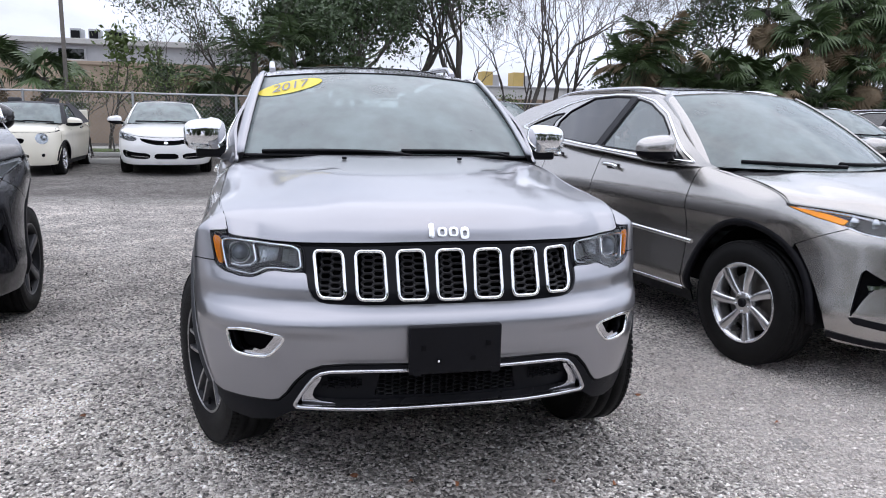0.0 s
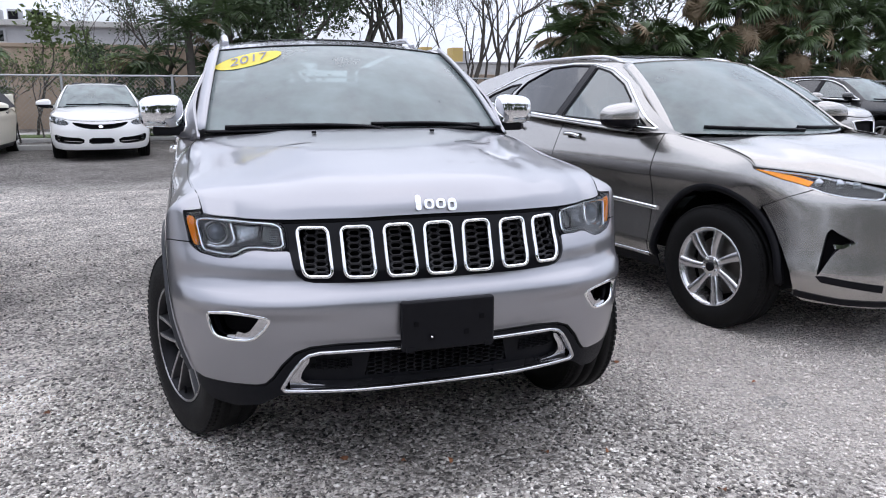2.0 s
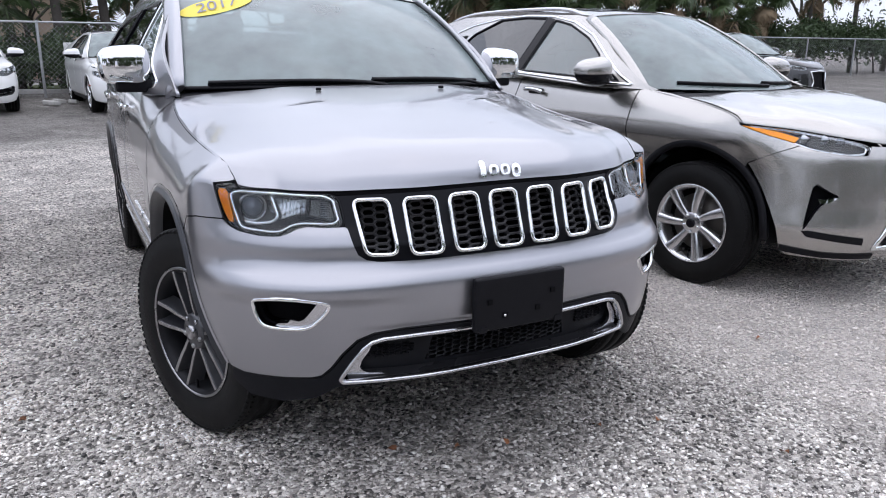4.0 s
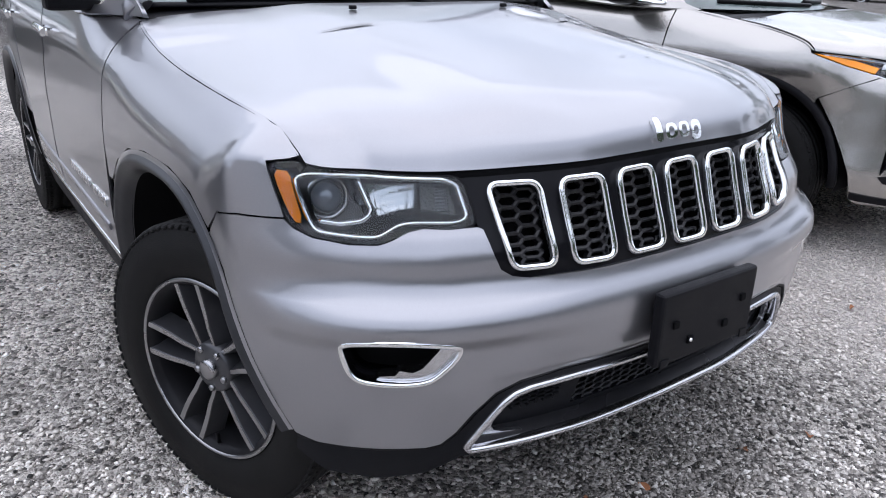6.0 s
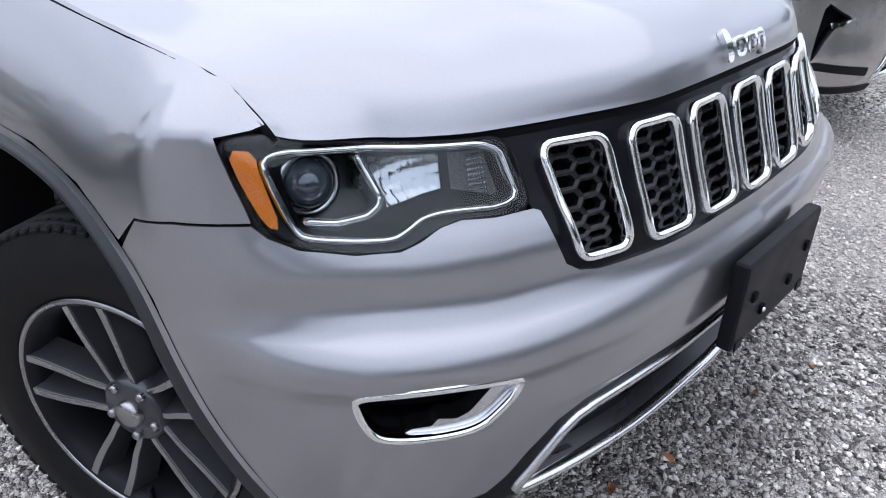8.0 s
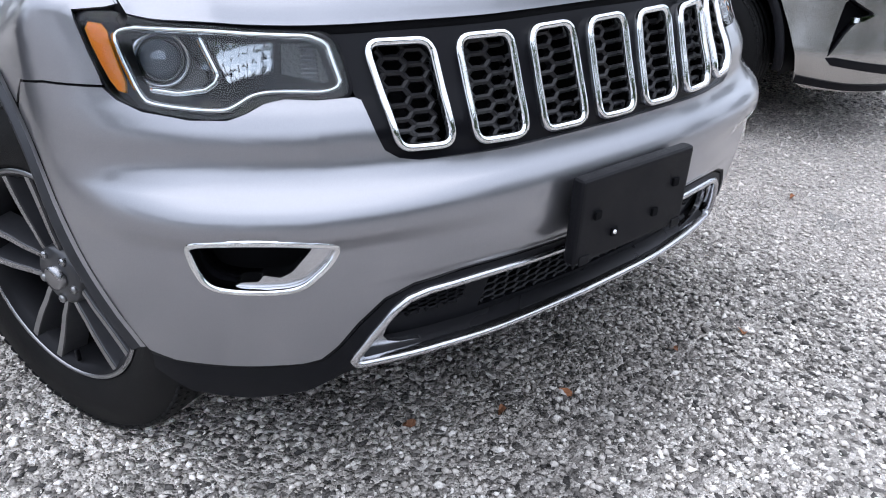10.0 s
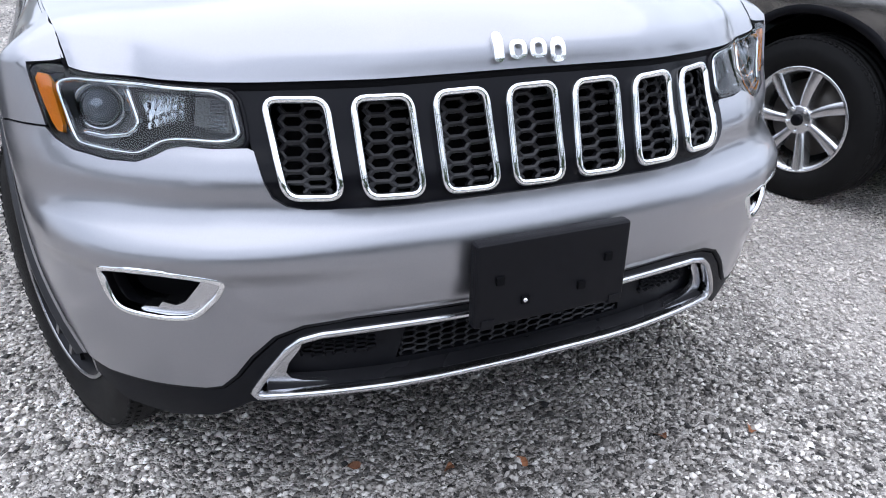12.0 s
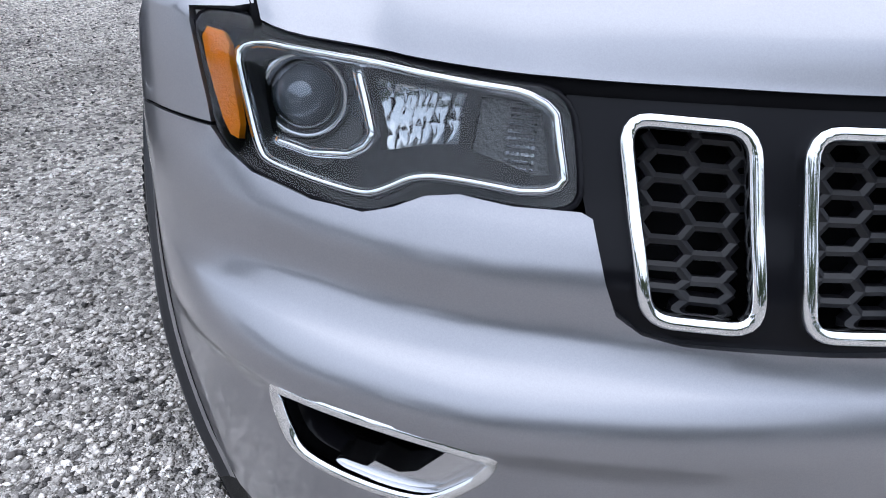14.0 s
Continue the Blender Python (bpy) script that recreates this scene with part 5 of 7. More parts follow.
def make_car(name, m, label, body, P, group="parked cars"):
    """A car from plan outline, heights, glass lines and lamp outlines; local: nose towards -y, front axle near y = 0."""
    car = root(name, m, label, "car", group)
    st = P.get("step", 0.06)
    tops, tz = np.array(P["top"]).T
    S = shell(*np.array(P["plan"]).T, pch(*np.array(P["F"]).T), pch(*np.array(P.get("K", P["F"])).T), pch(*np.array(P["G"]).T),
              pch(tops, tz), pch([0, 9], [P.get("roll", .1)] * 2), a=P.get("a", (.3, .6)), b=P.get("b", (.85, 1.25)), roll_h=P.get("roll_h", .14), w=P.get("w", (1.1, 1.3)), roll_from=(P["hood_corner"], P["hood_corner"] + .3))
    TOP = pch(tops, tz)
    sill = P["sill"]
    axle = [S.s_at(y) for y in P["axles"]]
    ro, zc = P["arch"], P["hub_z"]

    def low(s):
        z = np.full_like(s, sill)
        for c in axle:
            k = np.abs(s - c) < ro
            z[k] = np.maximum(z[k], zc + np.sqrt(np.maximum(ro ** 2 - (s[k] - c) ** 2, 0)) * P.get("arch_k", 1.0))
        return z
    cuts = [P["front_cut"]] + [S.s_at(y) for y in P["cuts"]]
    names = P.get("panel_names", ("wing", "front_door", "rear_door", "rear_quarter"))
    for sg in (-1, 1):
        if sg not in P.get("sides", (-1, 1)):
            continue
        def S2(l, sg=sg):
            p = np.asarray(l, float).copy()
            p[:, 0] *= sg
            return p if sg > 0 else p[::-1]
        for i, (a, b) in enumerate(zip(cuts[:-1], cuts[1:])):
            s = np.linspace(a + .004, b - .004, max(6, int((b - a) / (st * .5))))
            if i == 0 and "wing_front" in P:
                lead = P["wing_front"]
                s = s[s > lead[-1][0] + .01]
                t = np.linspace(lead[0][0] + .01, b - .004, len(s) + 4)
                lp = np.column_stack([s, low(s)])
                up = np.column_stack([t, TOP(t)])
                loop = np.vstack([lp, up[::-1], np.array(lead)])
            else:
                loop = np.vstack([np.column_stack([s, low(s)]), np.column_stack([s, TOP(s)])[::-1]])
            part(names[i], panel(S, S2(loop), (), st, .012), body, car)
            if i:
                zz = np.linspace(max(sill, float(low(np.array([a]))[0])), float(TOP(a)), 10)
                seam(S, S2([(a, z) for z in zz]), car, .008)
        for c in axle:
            t = np.linspace(-.12, math.pi + .12, 30)
            mould = [(c - (ro - .012) * math.cos(q), max(sill, zc + (ro - .012) * math.sin(q) * P.get("arch_k", 1.0))) for q in t]
            part("arch_moulding", trim(S, S2(mould), [(-.022, -.03), (.02, -.03), (.018, .006), (-.018, .004)], False, .05), P.get("mould", BLACK_PLASTIC), car)
            yy = P["axles"][axle.index(c)]
            hw = float(S([c], [zc])[0][0])
            part("wheel_housing", housing(ro - .02, .30, sg, sg * (hw - .10), yy, zc), CAVITY, car)
            wheel(car, sg * (hw - P.get("tyre_in", .115)), yy, zc, sg, P["wheel"][0], P["wheel"][1], .225, P["wheel"][2], P.get("steer", 0) if c == axle[0] else 0)
        part("sill", panel(S, S2([(axle[0] + ro - .02, sill + .01), (axle[1] - ro + .02, sill + .01), (axle[1] - ro, sill - .09), (axle[0] + ro, sill - .09)]), (), .08, .01, -.012), P.get("sill_mat", BLACK_PLASTIC), car)
        for loop, mat, off, nm in P.get("side_bits", ()):
            part(nm, panel(S, S2(loop), (), st * .5, .012, off), mat, car)
        for line, mat, prof, nm in P.get("side_trims", ()):
            part(nm, trim(S, S2(line), prof, False, .05), mat, car)
    # nose
    fl = P["hood_line"]
    hl = pch(*np.array(fl).T)
    fc = P["front_cut"]
    sb = np.linspace(0, fc - .004, 24)
    bl = P["nose_bottom"]
    nose = [(s, float(hl(s)) - .003) for s in sb] if "nose_top" not in P else P["nose_top"]
    sb = sb[sb < fc - .01]
    half = nose + [(fc - .004, b) for b in ([P["nose_side"]] if "nose_side" in P else [])] + [(s, float(np.interp(s, *np.array(bl).T))) for s in sb[::-1]]
    holes = []
    for loop in P.get("holes_pair", ()):
        l = soft(loop, 1)
        holes += [l, mirror_pts(l)]
    for loop in P.get("holes_mid", ()):
        holes.append(soft(both(loop), 1))
    lamp_holes = []
    if "nose_top" not in P:
        for loop in P.get("lamps", ()):
            l = soft(loop, 1)
            lamp_holes += [l, mirror_pts(l)]
    part("front_bumper", panel(S, both(half), holes + lamp_holes, st * .7, .012), body, car)
    for l in holes:
        part("opening_back", panel(S, l.mean(0) + (l - l.mean(0)) * 1.01, (), st, .0, -.06), CAVITY, car)
        part("opening_wall", trim(S, l, [(-.003, -.06), (.003, -.06), (.003, -.008), (-.003, -.008)], True, .04), BLACK_PLASTIC, car)
    for loop in P.get("lamps", ()):
        for sg in (-1, 1):
            l = np.asarray(loop, float) * (sg, 1)
            l = soft(l if sg > 0 else l[::-1], 1)
            lamp = part("headlamp", panel(S, l, (), st * .5, .02, -.03), P.get("lamp_back", LAMP_HOUSING), car, "clear headlamp")
            part("lens", panel(S, l, (), st * .5, .01, .003), LENS, lamp)
            part("lamp_edge", trim(S, l.mean(0) + (l - l.mean(0)) * .95, [(-.006, -.03), (.006, -.03), (.006, -.008), (-.006, -.008)], True, .03), P.get("lamp_edge", BLACK_GLOSS), lamp)
            cs = l.mean(0)
            for k, rr in P.get("bulbs", ((0.0, .045),)):
                q = cs + (sg * k, 0)
                p = S([q[0]], [q[1]])[0]
                part("lamp_bowl", moved(revolve([(0.02, 0.0), (0.012, rr * .5), (-.004, rr * .85), (-.012, rr)], 20, "y"), Matrix.Translation(Vector(p) + Vector((0, .03, 0))) @ pose(0, 0, 0, 180)), REFLECTOR, lamp)
    for loop, mat, off, nm in P.get("front_bits", ()):
        part(nm, panel(S, soft(both(loop), 1), (), st * .5, .012, off), mat, car)
    for loop, mat, off, nm in P.get("pair_bits", ()):
        for sg in (-1, 1):
            l = np.asarray(loop, float) * (sg, 1)
            part(nm, panel(S, l if sg > 0 else l[::-1], (), st * .5, .012, off), mat, car)
    for line, mat, prof, nm in P.get("front_trims", ()):
        part(nm, trim(S, both(line), prof, True, .03), mat, car)

    # bonnet
    sc, (bx, by0, by1, bz0, bz1) = P["hood_corner"], P["hood_back"]
    kc = pch([0, .08, .2, .4, .7, 1], P.get("hood_rise", [0, .14, .34, .56, .82, 1]))

    def bonnet(q, v):
        q, v = np.broadcast_arrays(np.asarray(q, float), np.asarray(v, float))
        a = np.abs(q)
        f = S(q * sc, hl(a * sc) + .004)
        b = np.stack([bx * q, by0 + (by1 - by0) * a ** 2, bz0 + (bz1 - bz0) * a ** 3], -1)
        ky = np.clip(v, 0, 1.1) ** 1.35
        k = kc(np.clip(v, 0, 1.1))
        out = f + (b - f) * ky[..., None]
        out[..., 2] = f[..., 2] + (b[..., 2] - f[..., 2]) * k + P.get("hood_dome", .012) * (1 - sstep(.45, .8, a)) * sstep(0, .4, v)
        return out
    sq = [(-1, 0), (-.5, 0), (0, 0), (.5, 0), (1, 0), (1, .5), (1, 1), (.5, 1), (0, 1), (-.5, 1), (-1, 1), (-1, .5)]
    part("bonnet", panel(bonnet, sq, (), .05, .014, .003), P.get("hood_mat", body), car)
    for sg in (-1, 1):
        edge = bonnet(np.full(24, float(sg)), np.linspace(0.01, 1.0, 24))
        edge = np.vstack([edge, [(sg * bx, by1 + .10, bz1 + .02), (sg * (P["screen"][0][0] + .03), P["screen"][0][2] + .06, P["screen"][0][4] + .005), (sg * (P["screen"][0][0] + .05), P["screen"][0][2] + .2, P["screen"][0][4] + .02)]])
        part("wing_shoulder", shoulder(lambda a, z, sg=sg: S(a * sg, z), TOP, edge, P["hood_corner"] * .96, S.s_at(by1 + .7)), body, car)
    (x0, y0, y1, z0, z0e), (x1, y2, y3, z1, z1e) = P["screen"]

    def scr(q, v):
        q, v = np.broadcast_arrays(np.asarray(q, float), np.asarray(v, float))
        b = .03 * 4 * v * (1 - v)
        return np.stack([q * (x0 + (x1 - x0) * v), (y0 + (y1 - y0) * q * q) * (1 - v) + (y2 + (y3 - y2) * q * q) * v - .5 * b,
                         (z0 + (z0e - z0) * q * q) * (1 - v) + (z1 + (z1e - z1) * q * q) * v + .85 * b], -1)
    part("windscreen", panel(scr, sq, (), .1, .0), WINDSHIELD, car)
    part("screen_border", panel(scr, [(-1, 0), (1, 0), (1, 1), (-1, 1)], [corner_round([(-.94, .09), (.94, .09), (.94, .94), (-.94, .94)], .06)], .08, .0, -.006), BLACK_GLOSS, car)
    part("cowl", panel(lambda q, v: np.stack([q * bx, (by0 + (by1 - by0) * q * q) - .03 + (y0 - by0 + .08) * v, (bz0 + (bz1 - bz0) * np.abs(q) ** 3) - .02 + .03 * v], -1), sq, (), .08, .01), BLACK_PLASTIC, car)
    for xa, xb_ in ((.05, -.8), (.8, .0)):
        line = np.array([scr([xa + (xb_ - xa) * t], [.03 + .03 * t])[0] for t in np.linspace(0, 1, 8)])
        part("wiper", sweep(line, np.tile((0, -.5, .86), (8, 1)), [(-.01, 0), (.01, 0), (.007, .018), (-.007, .018)], False), BLACK_PLASTIC, car)
    ry, rz = np.array(P["roof"]).T
    rzf = pch(ry, rz)

    def roof_s(q, v):
        q, v = np.broadcast_arrays(np.asarray(q, float), np.asarray(v, float))
        y = (y2 + (y3 - y2) * q * q) * (1 - v) + ry[-1] * v
        return np.stack([q * (x1 + P.get("roof_w", .0) * v), y, rzf(y) - .04 * np.abs(q) ** 2.5], -1)
    part("roof_panel", panel(roof_s, sq, (), .1, .02), P.get("roof_mat", body), car)
    if "sunroof" in P:
        part("sunroof", panel(roof_s, corner_round([(-.68, .08), (.68, .08), (.68, .40), (-.68, .40)], .05), (), .08, .004, .004), BLACK_GLOSS, car)
    yb0, zb0, yb1, zb1 = P["belt"]
    xb = P["belt_x"]

    def glass_s(y, z):
        y, z = np.broadcast_arrays(np.asarray(y, float), np.asarray(z, float))
        zb = zb0 + (zb1 - zb0) * (y - yb0) / (yb1 - yb0)
        xx = (x0 + .02) + (xb - x0 - .02) * sstep(yb0 - .05, yb0 + .5, y) - P.get("tuck", .0) * sstep(yb1 - .8, yb1 + .6, y)
        t = np.clip((z - zb) / (z1 + .01 - zb), -.2, 1.2)
        return np.stack([-(xx + (x1 + P.get("roof_w", .0) * .5 - xx) * t), y, z], -1)
    for sg in (-1, 1):
        if sg not in P.get("sides", (-1, 1)):
            continue
        fs = (lambda y, z: glass_s(y, z)) if sg < 0 else (lambda y, z: glass_s(y, z) * (-1, 1, 1))
        loops = [corner_round(l, .02) for l in P["windows"]]
        part("door_frame", panel(fs, P["frame"], loops, st, .015, .0, sg < 0), P.get("frame_mat", body), car)
        for i, l in enumerate(loops):
            w = part("side_window", panel(fs, l.mean(0) + (l - l.mean(0)) * 1.01, (), .1, .0, -.006, sg < 0), P.get("glass", (SIDE_GLASS, PRIVACY, PRIVACY))[i], car)
            part("window_trim", trim(fs, l, [(-.008, -.01), (.008, -.01), (.007, .003), (-.007, .003)], True, .06, sg < 0), BLACK_GLOSS, w)
        if "pillar_black" in P:
            part("pillar_cover", panel(fs, P["pillar_black"], (), .08, .004, .004, sg < 0), BLACK_GLOSS, car)
        if "chrome_line" in P:
            part("window_chrome", trim(fs, P["chrome_line"], [(-.011, -.006), (.011, -.006), (.009, .007), (-.009, .007)], True, .04, sg < 0), CHROME, car)
        line = np.array([scr([sg * 1.01], [v])[0] for v in np.linspace(-.03, 1.0, 12)])
        part("pillar", sweep(line + (sg * .018, .02, 0), np.tile((sg * .75, -.5, .4), (12, 1)), oval(.034, .013, 10), False), P.get("frame_mat", body), car)
        mx, my, mz = P["mirror"]
        foot = part("door_mirror", box((.14, .06, .05), (sg * (mx - .10), my + .01, mz - .06), .015), BLACK_PLASTIC, car)
        bm = bmesh.new()
        bmesh.ops.create_uvsphere(bm, u_segments=28, v_segments=18, radius=1.0)
        for v in bm.verts:
            c = Vector((math.copysign(abs(v.co.x) ** .7, v.co.x), math.copysign(abs(v.co.y) ** .8, v.co.y), math.copysign(abs(v.co.z) ** .7, v.co.z)))
            if c.y > 0:
                c.y *= .4
            c.z *= 1 - .22 * c.x * sg
            v.co = Vector((c.x * .140, c.y * .11, c.z * .088)) + Vector((sg * mx, my, mz))
        lowm = bm.copy()
        bmesh.ops.bisect_plane(bm, geom=bm.verts[:] + bm.edges[:] + bm.faces[:], plane_co=(0, 0, mz - .015), plane_no=(0, 0, 1), clear_inner=True)
        bmesh.ops.bisect_plane(lowm, geom=lowm.verts[:] + lowm.edges[:] + lowm.faces[:], plane_co=(0, 0, mz - .018), plane_no=(0, 0, 1), clear_outer=True)
        for b in (bm, lowm):
            for f in b.faces:
                f.smooth = True
        part("mirror_cap", bm, P.get("mirror_mat", body), foot)
        part("mirror_base", lowm, BLACK_GLOSS, foot)
        for yy, zz in P.get("handles", ()):
            s0 = S.s_at(yy)
            part("door_handle", trim(S, [(sg * s0, zz), (sg * (s0 + .06), zz + .012), (sg * (s0 + .14), zz + .016), (sg * (s0 + .20), zz + .014)], oval(.016, .012, 8, .028), False, .03), P.get("handle_mat", body), car)
            pp = S([sg * (s0 + .10)], [zz + .008])[0]
            part("handle_recess", box((.02, .15, .05), tuple(pp + (-sg * .004, 0, 0)), .008), BLACK_PLASTIC, car)
        if "rails" in P:
            rl = resample(soft([(sg * (x1 - .03), y, float(rzf(y)) + dz) for y, dz in P["rails"]], 2, False), .08, False)
            part("roof_rail", sweep(rl, np.tile((0, 0, 1.0), (len(rl), 1)), oval(.018, .015, 8), False), SATIN, car)
    ye = P["end"]
    part("tail", box((P["tail_w"] * 2 - .1, .08, 1.0), (0, ye, .75), .03), body, car)
    part("rear_glass", box((1.1, .03, .30), (0, ye - .25, P.get("rear_z", 1.3)), .01, pose(0, 0, 0)), PRIVACY, car)
    part("underbody", joined(box((1.1, ye - P["plan"][0][1] - .5, .22), (0, (ye + P["plan"][0][1]) / 2, sill + .08), .03)), CAVITY, car)
    part("cabin_floor", box((1.4, 2.4, .05), (0, 1.9, sill + .22), .02), CLOTH, car)
    part("dashboard", box((1.3, .45, .2), (0, y0 + .42, z0 - .10), .05), CLOTH, car)
    for x in (-.35, .35):
        car_seat(car, x, y2 + .35, sill + .36)
    return car, S


# ---- the warm silver crossover beside it ----
P_CROSS = dict(
    plan=[(0, -.99), (.22, -.975), (.42, -.93), (.60, -.83), (.72, -.70), (.82, -.51), (.875, -.33), (.91, -.1), (.925, .2), (.935, 1.0), (.94, 1.8), (.935, 2.6), (.91, 3.1), (.82, 3.6), (.5, 3.85), (0, 3.9)],
    F=[(.2, .10), (.3, .03), (.42, .0), (.55, .01), (.7, .03), (.82, .06), (.92, .12), (1.0, .16)],
    K=[(.2, .08), (.3, .02), (.42, .0), (.55, .02), (.7, .04), (.82, .06), (.92, .12), (1.0, .18)],
    G=[(.25, .09), (.33, .05), (.42, .004), (.50, .014), (.60, .028), (.70, .034), (.80, .022), (.89, .0), (.93, .004), (.98, .022), (1.05, .050), (1.12, .080), (1.18, .105), (1.3, .135)],
    top=[(.9, .90), (1.15, .950), (1.20, .976), (1.25, 1.008), (1.30, 1.028), (1.40, 1.052), (1.50, 1.071), (1.60, 1.085), (1.70, 1.097), (1.80, 1.112), (1.90, 1.132), (1.98, 1.145), (3.0, 1.20), (4.0, 1.265), (5.5, 1.30)],
    roll=.03, roll_h=.12, w=(1.2, 1.45), a=(.3, .6), b=(.85, 1.25), step=.045,
    sill=.345, axles=(-.065, 2.725), arch=.475, arch_k=1.04, hub_z=.365, front_cut=.93, cuts=(.44, 1.58, 2.45, 3.3), wheel=(.37, .235, "seven"), steer=4, tyre_in=.105,
    wing_front=[(1.215, .972), (1.06, .921), (.93, .890), (.895, .876), (1.0, .838), (1.09, .798), (1.15, .770)],
    hood_line=[(0, .865), (.3, .880), (.6, .915), (.85, .944), (1.05, .965), (1.2, .978), (1.4, .985)],
    nose_bottom=[(0, .27), (.5, .26), (.93, .28)],
    nose_top=[(0, .858), (.3, .872), (.455, .880), (.495, .832), (.62, .833), (.80, .852), (.885, .874), (1.0, .834), (1.09, .794), (1.145, .766), (1.06, .64), (1.0, .53), (.955, .43), (.935, .34), (.93, .30)],
    holes_pair=([(.79, .69), (.72, .65), (.64, .615), (.70, .60), (.755, .55), (.81, .44), (.825, .43), (.81, .56)],),
    holes_mid=([(0, .82), (.36, .80), (.30, .66), (.27, .58), (.34, .46), (.42, .33), (0, .32)],),
    lamps=([(1.215, .977), (1.06, .923), (.93, .892), (.80, .857), (.62, .837), (.50, .836), (.46, .880), (.62, .913), (.85, .942), (1.05, .963)],),
    bulbs=((.02, .035), (-.10, .035), (-.20, .03)), lamp_edge=CHROME,
    pair_bits=(([(1.20, .971), (1.05, .921), (.92, .889), (.90, .912), (1.02, .942)], AMBER, .006, "amber_marker"),
               ([(.635, .618), (.72, .60), (.76, .60), (.75, .575), (.70, .585)], CHROME, .004, "fog_fin"),
               ([(.83, .425), (.80, .395), (.5, .355), (.5, .395), (.79, .43)], BLACK_PLASTIC, .004, "lower_intake"),
               ([(.93, .335), (.7, .31), (.4, .30), (.4, .27), (.7, .28), (.93, .30)], BLACK_PLASTIC, .006, "lower_lip")),
    front_trims=(([(0, .82), (.36, .80), (.30, .66), (.27, .58), (.34, .46), (.42, .33), (0, .32)], CHROME, [(-.012, -.02), (.012, -.02), (.010, .008), (-.010, .008)], "grille_surround"),),
    side_trims=(([(1.93, .66), (2.3, .672), (2.7, .683), (3.05, .693)], CHROME, [(-.016, -.01), (.016, -.01), (.012, .012), (-.012, .012)], "door_moulding"),
                ([(1.98, .352), (2.6, .352), (3.4, .352), (3.8, .352)], CHROME, [(-.012, -.01), (.012, -.01), (.010, .012), (-.010, .012)], "sill_strip")),
    pillar_black=[(1.555, 1.222), (1.515, 1.592), (1.59, 1.604), (1.632, 1.230)],
    hood_corner=1.20, hood_back=(.80, .0, .10, 1.105, 1.10), hood_rise=[0, .16, .36, .56, .82, 1], hood_dome=.02,
    screen=((.77, .08, .40, 1.125, 1.135), (.575, 1.02, 1.12, 1.625, 1.595)),
    roof=[(.95, 1.615), (1.1, 1.640), (1.6, 1.685), (2.1, 1.700), (2.7, 1.675), (3.3, 1.56), (3.65, 1.45)], roof_w=-.04, sunroof=1,
    belt=(.30, 1.14, 2.6, 1.275), belt_x=.88, tuck=.12,
    windows=([(.60, 1.172), (.80, 1.29), (.80, 1.185)], [(.86, 1.19), (.86, 1.335), (1.05, 1.45), (1.30, 1.545), (1.50, 1.585), (1.545, 1.22)], [(1.64, 1.228), (1.60, 1.60), (1.85, 1.612), (2.15, 1.60), (2.42, 1.49), (2.50, 1.40), (2.44, 1.275)], [(2.54, 1.285), (2.58, 1.40), (2.50, 1.475), (2.68, 1.46), (2.95, 1.39), (3.1, 1.33)]),
    glass=(SIDE_GLASS, SIDE_GLASS, PRIVACY, PRIVACY),
    frame=[(.30, 1.13), (.42, 1.165), (.75, 1.36), (1.0, 1.52), (1.15, 1.59), (1.4, 1.635), (2.1, 1.66), (2.7, 1.63), (3.3, 1.52), (3.6, 1.40), (3.6, 1.26), (2.6, 1.245), (1.5, 1.185), (.8, 1.14)],
    chrome_line=corner_round([(.50, 1.155), (.62, 1.215), (.82, 1.345), (1.02, 1.47), (1.28, 1.565), (1.55, 1.612), (1.85, 1.625), (2.18, 1.612), (2.5, 1.56), (2.9, 1.44), (3.2, 1.34), (2.95, 1.31), (2.3, 1.255), (1.5, 1.20), (.9, 1.165)], .02),
    mirror=(1.0, .70, 1.235), handles=((1.27, 1.065), (2.15, 1.11)), handle_mat=CHROME, rails=((1.25, -.05), (1.35, -.02), (1.6, -.012), (2.6, -.015), (2.9, -.05)),
    end=3.82, tail_w=.82)
cross, SX = make_car("crossover", pose(2.93, 1.50, -.005, 0, 0, 7), "warm silver crossover with silver seven-spoke wheels beside the grey car", BRONZE, P_CROSS, "cars beside")


def variant(base, **kw):
    d = dict(base)
    d.update(kw)
    return d


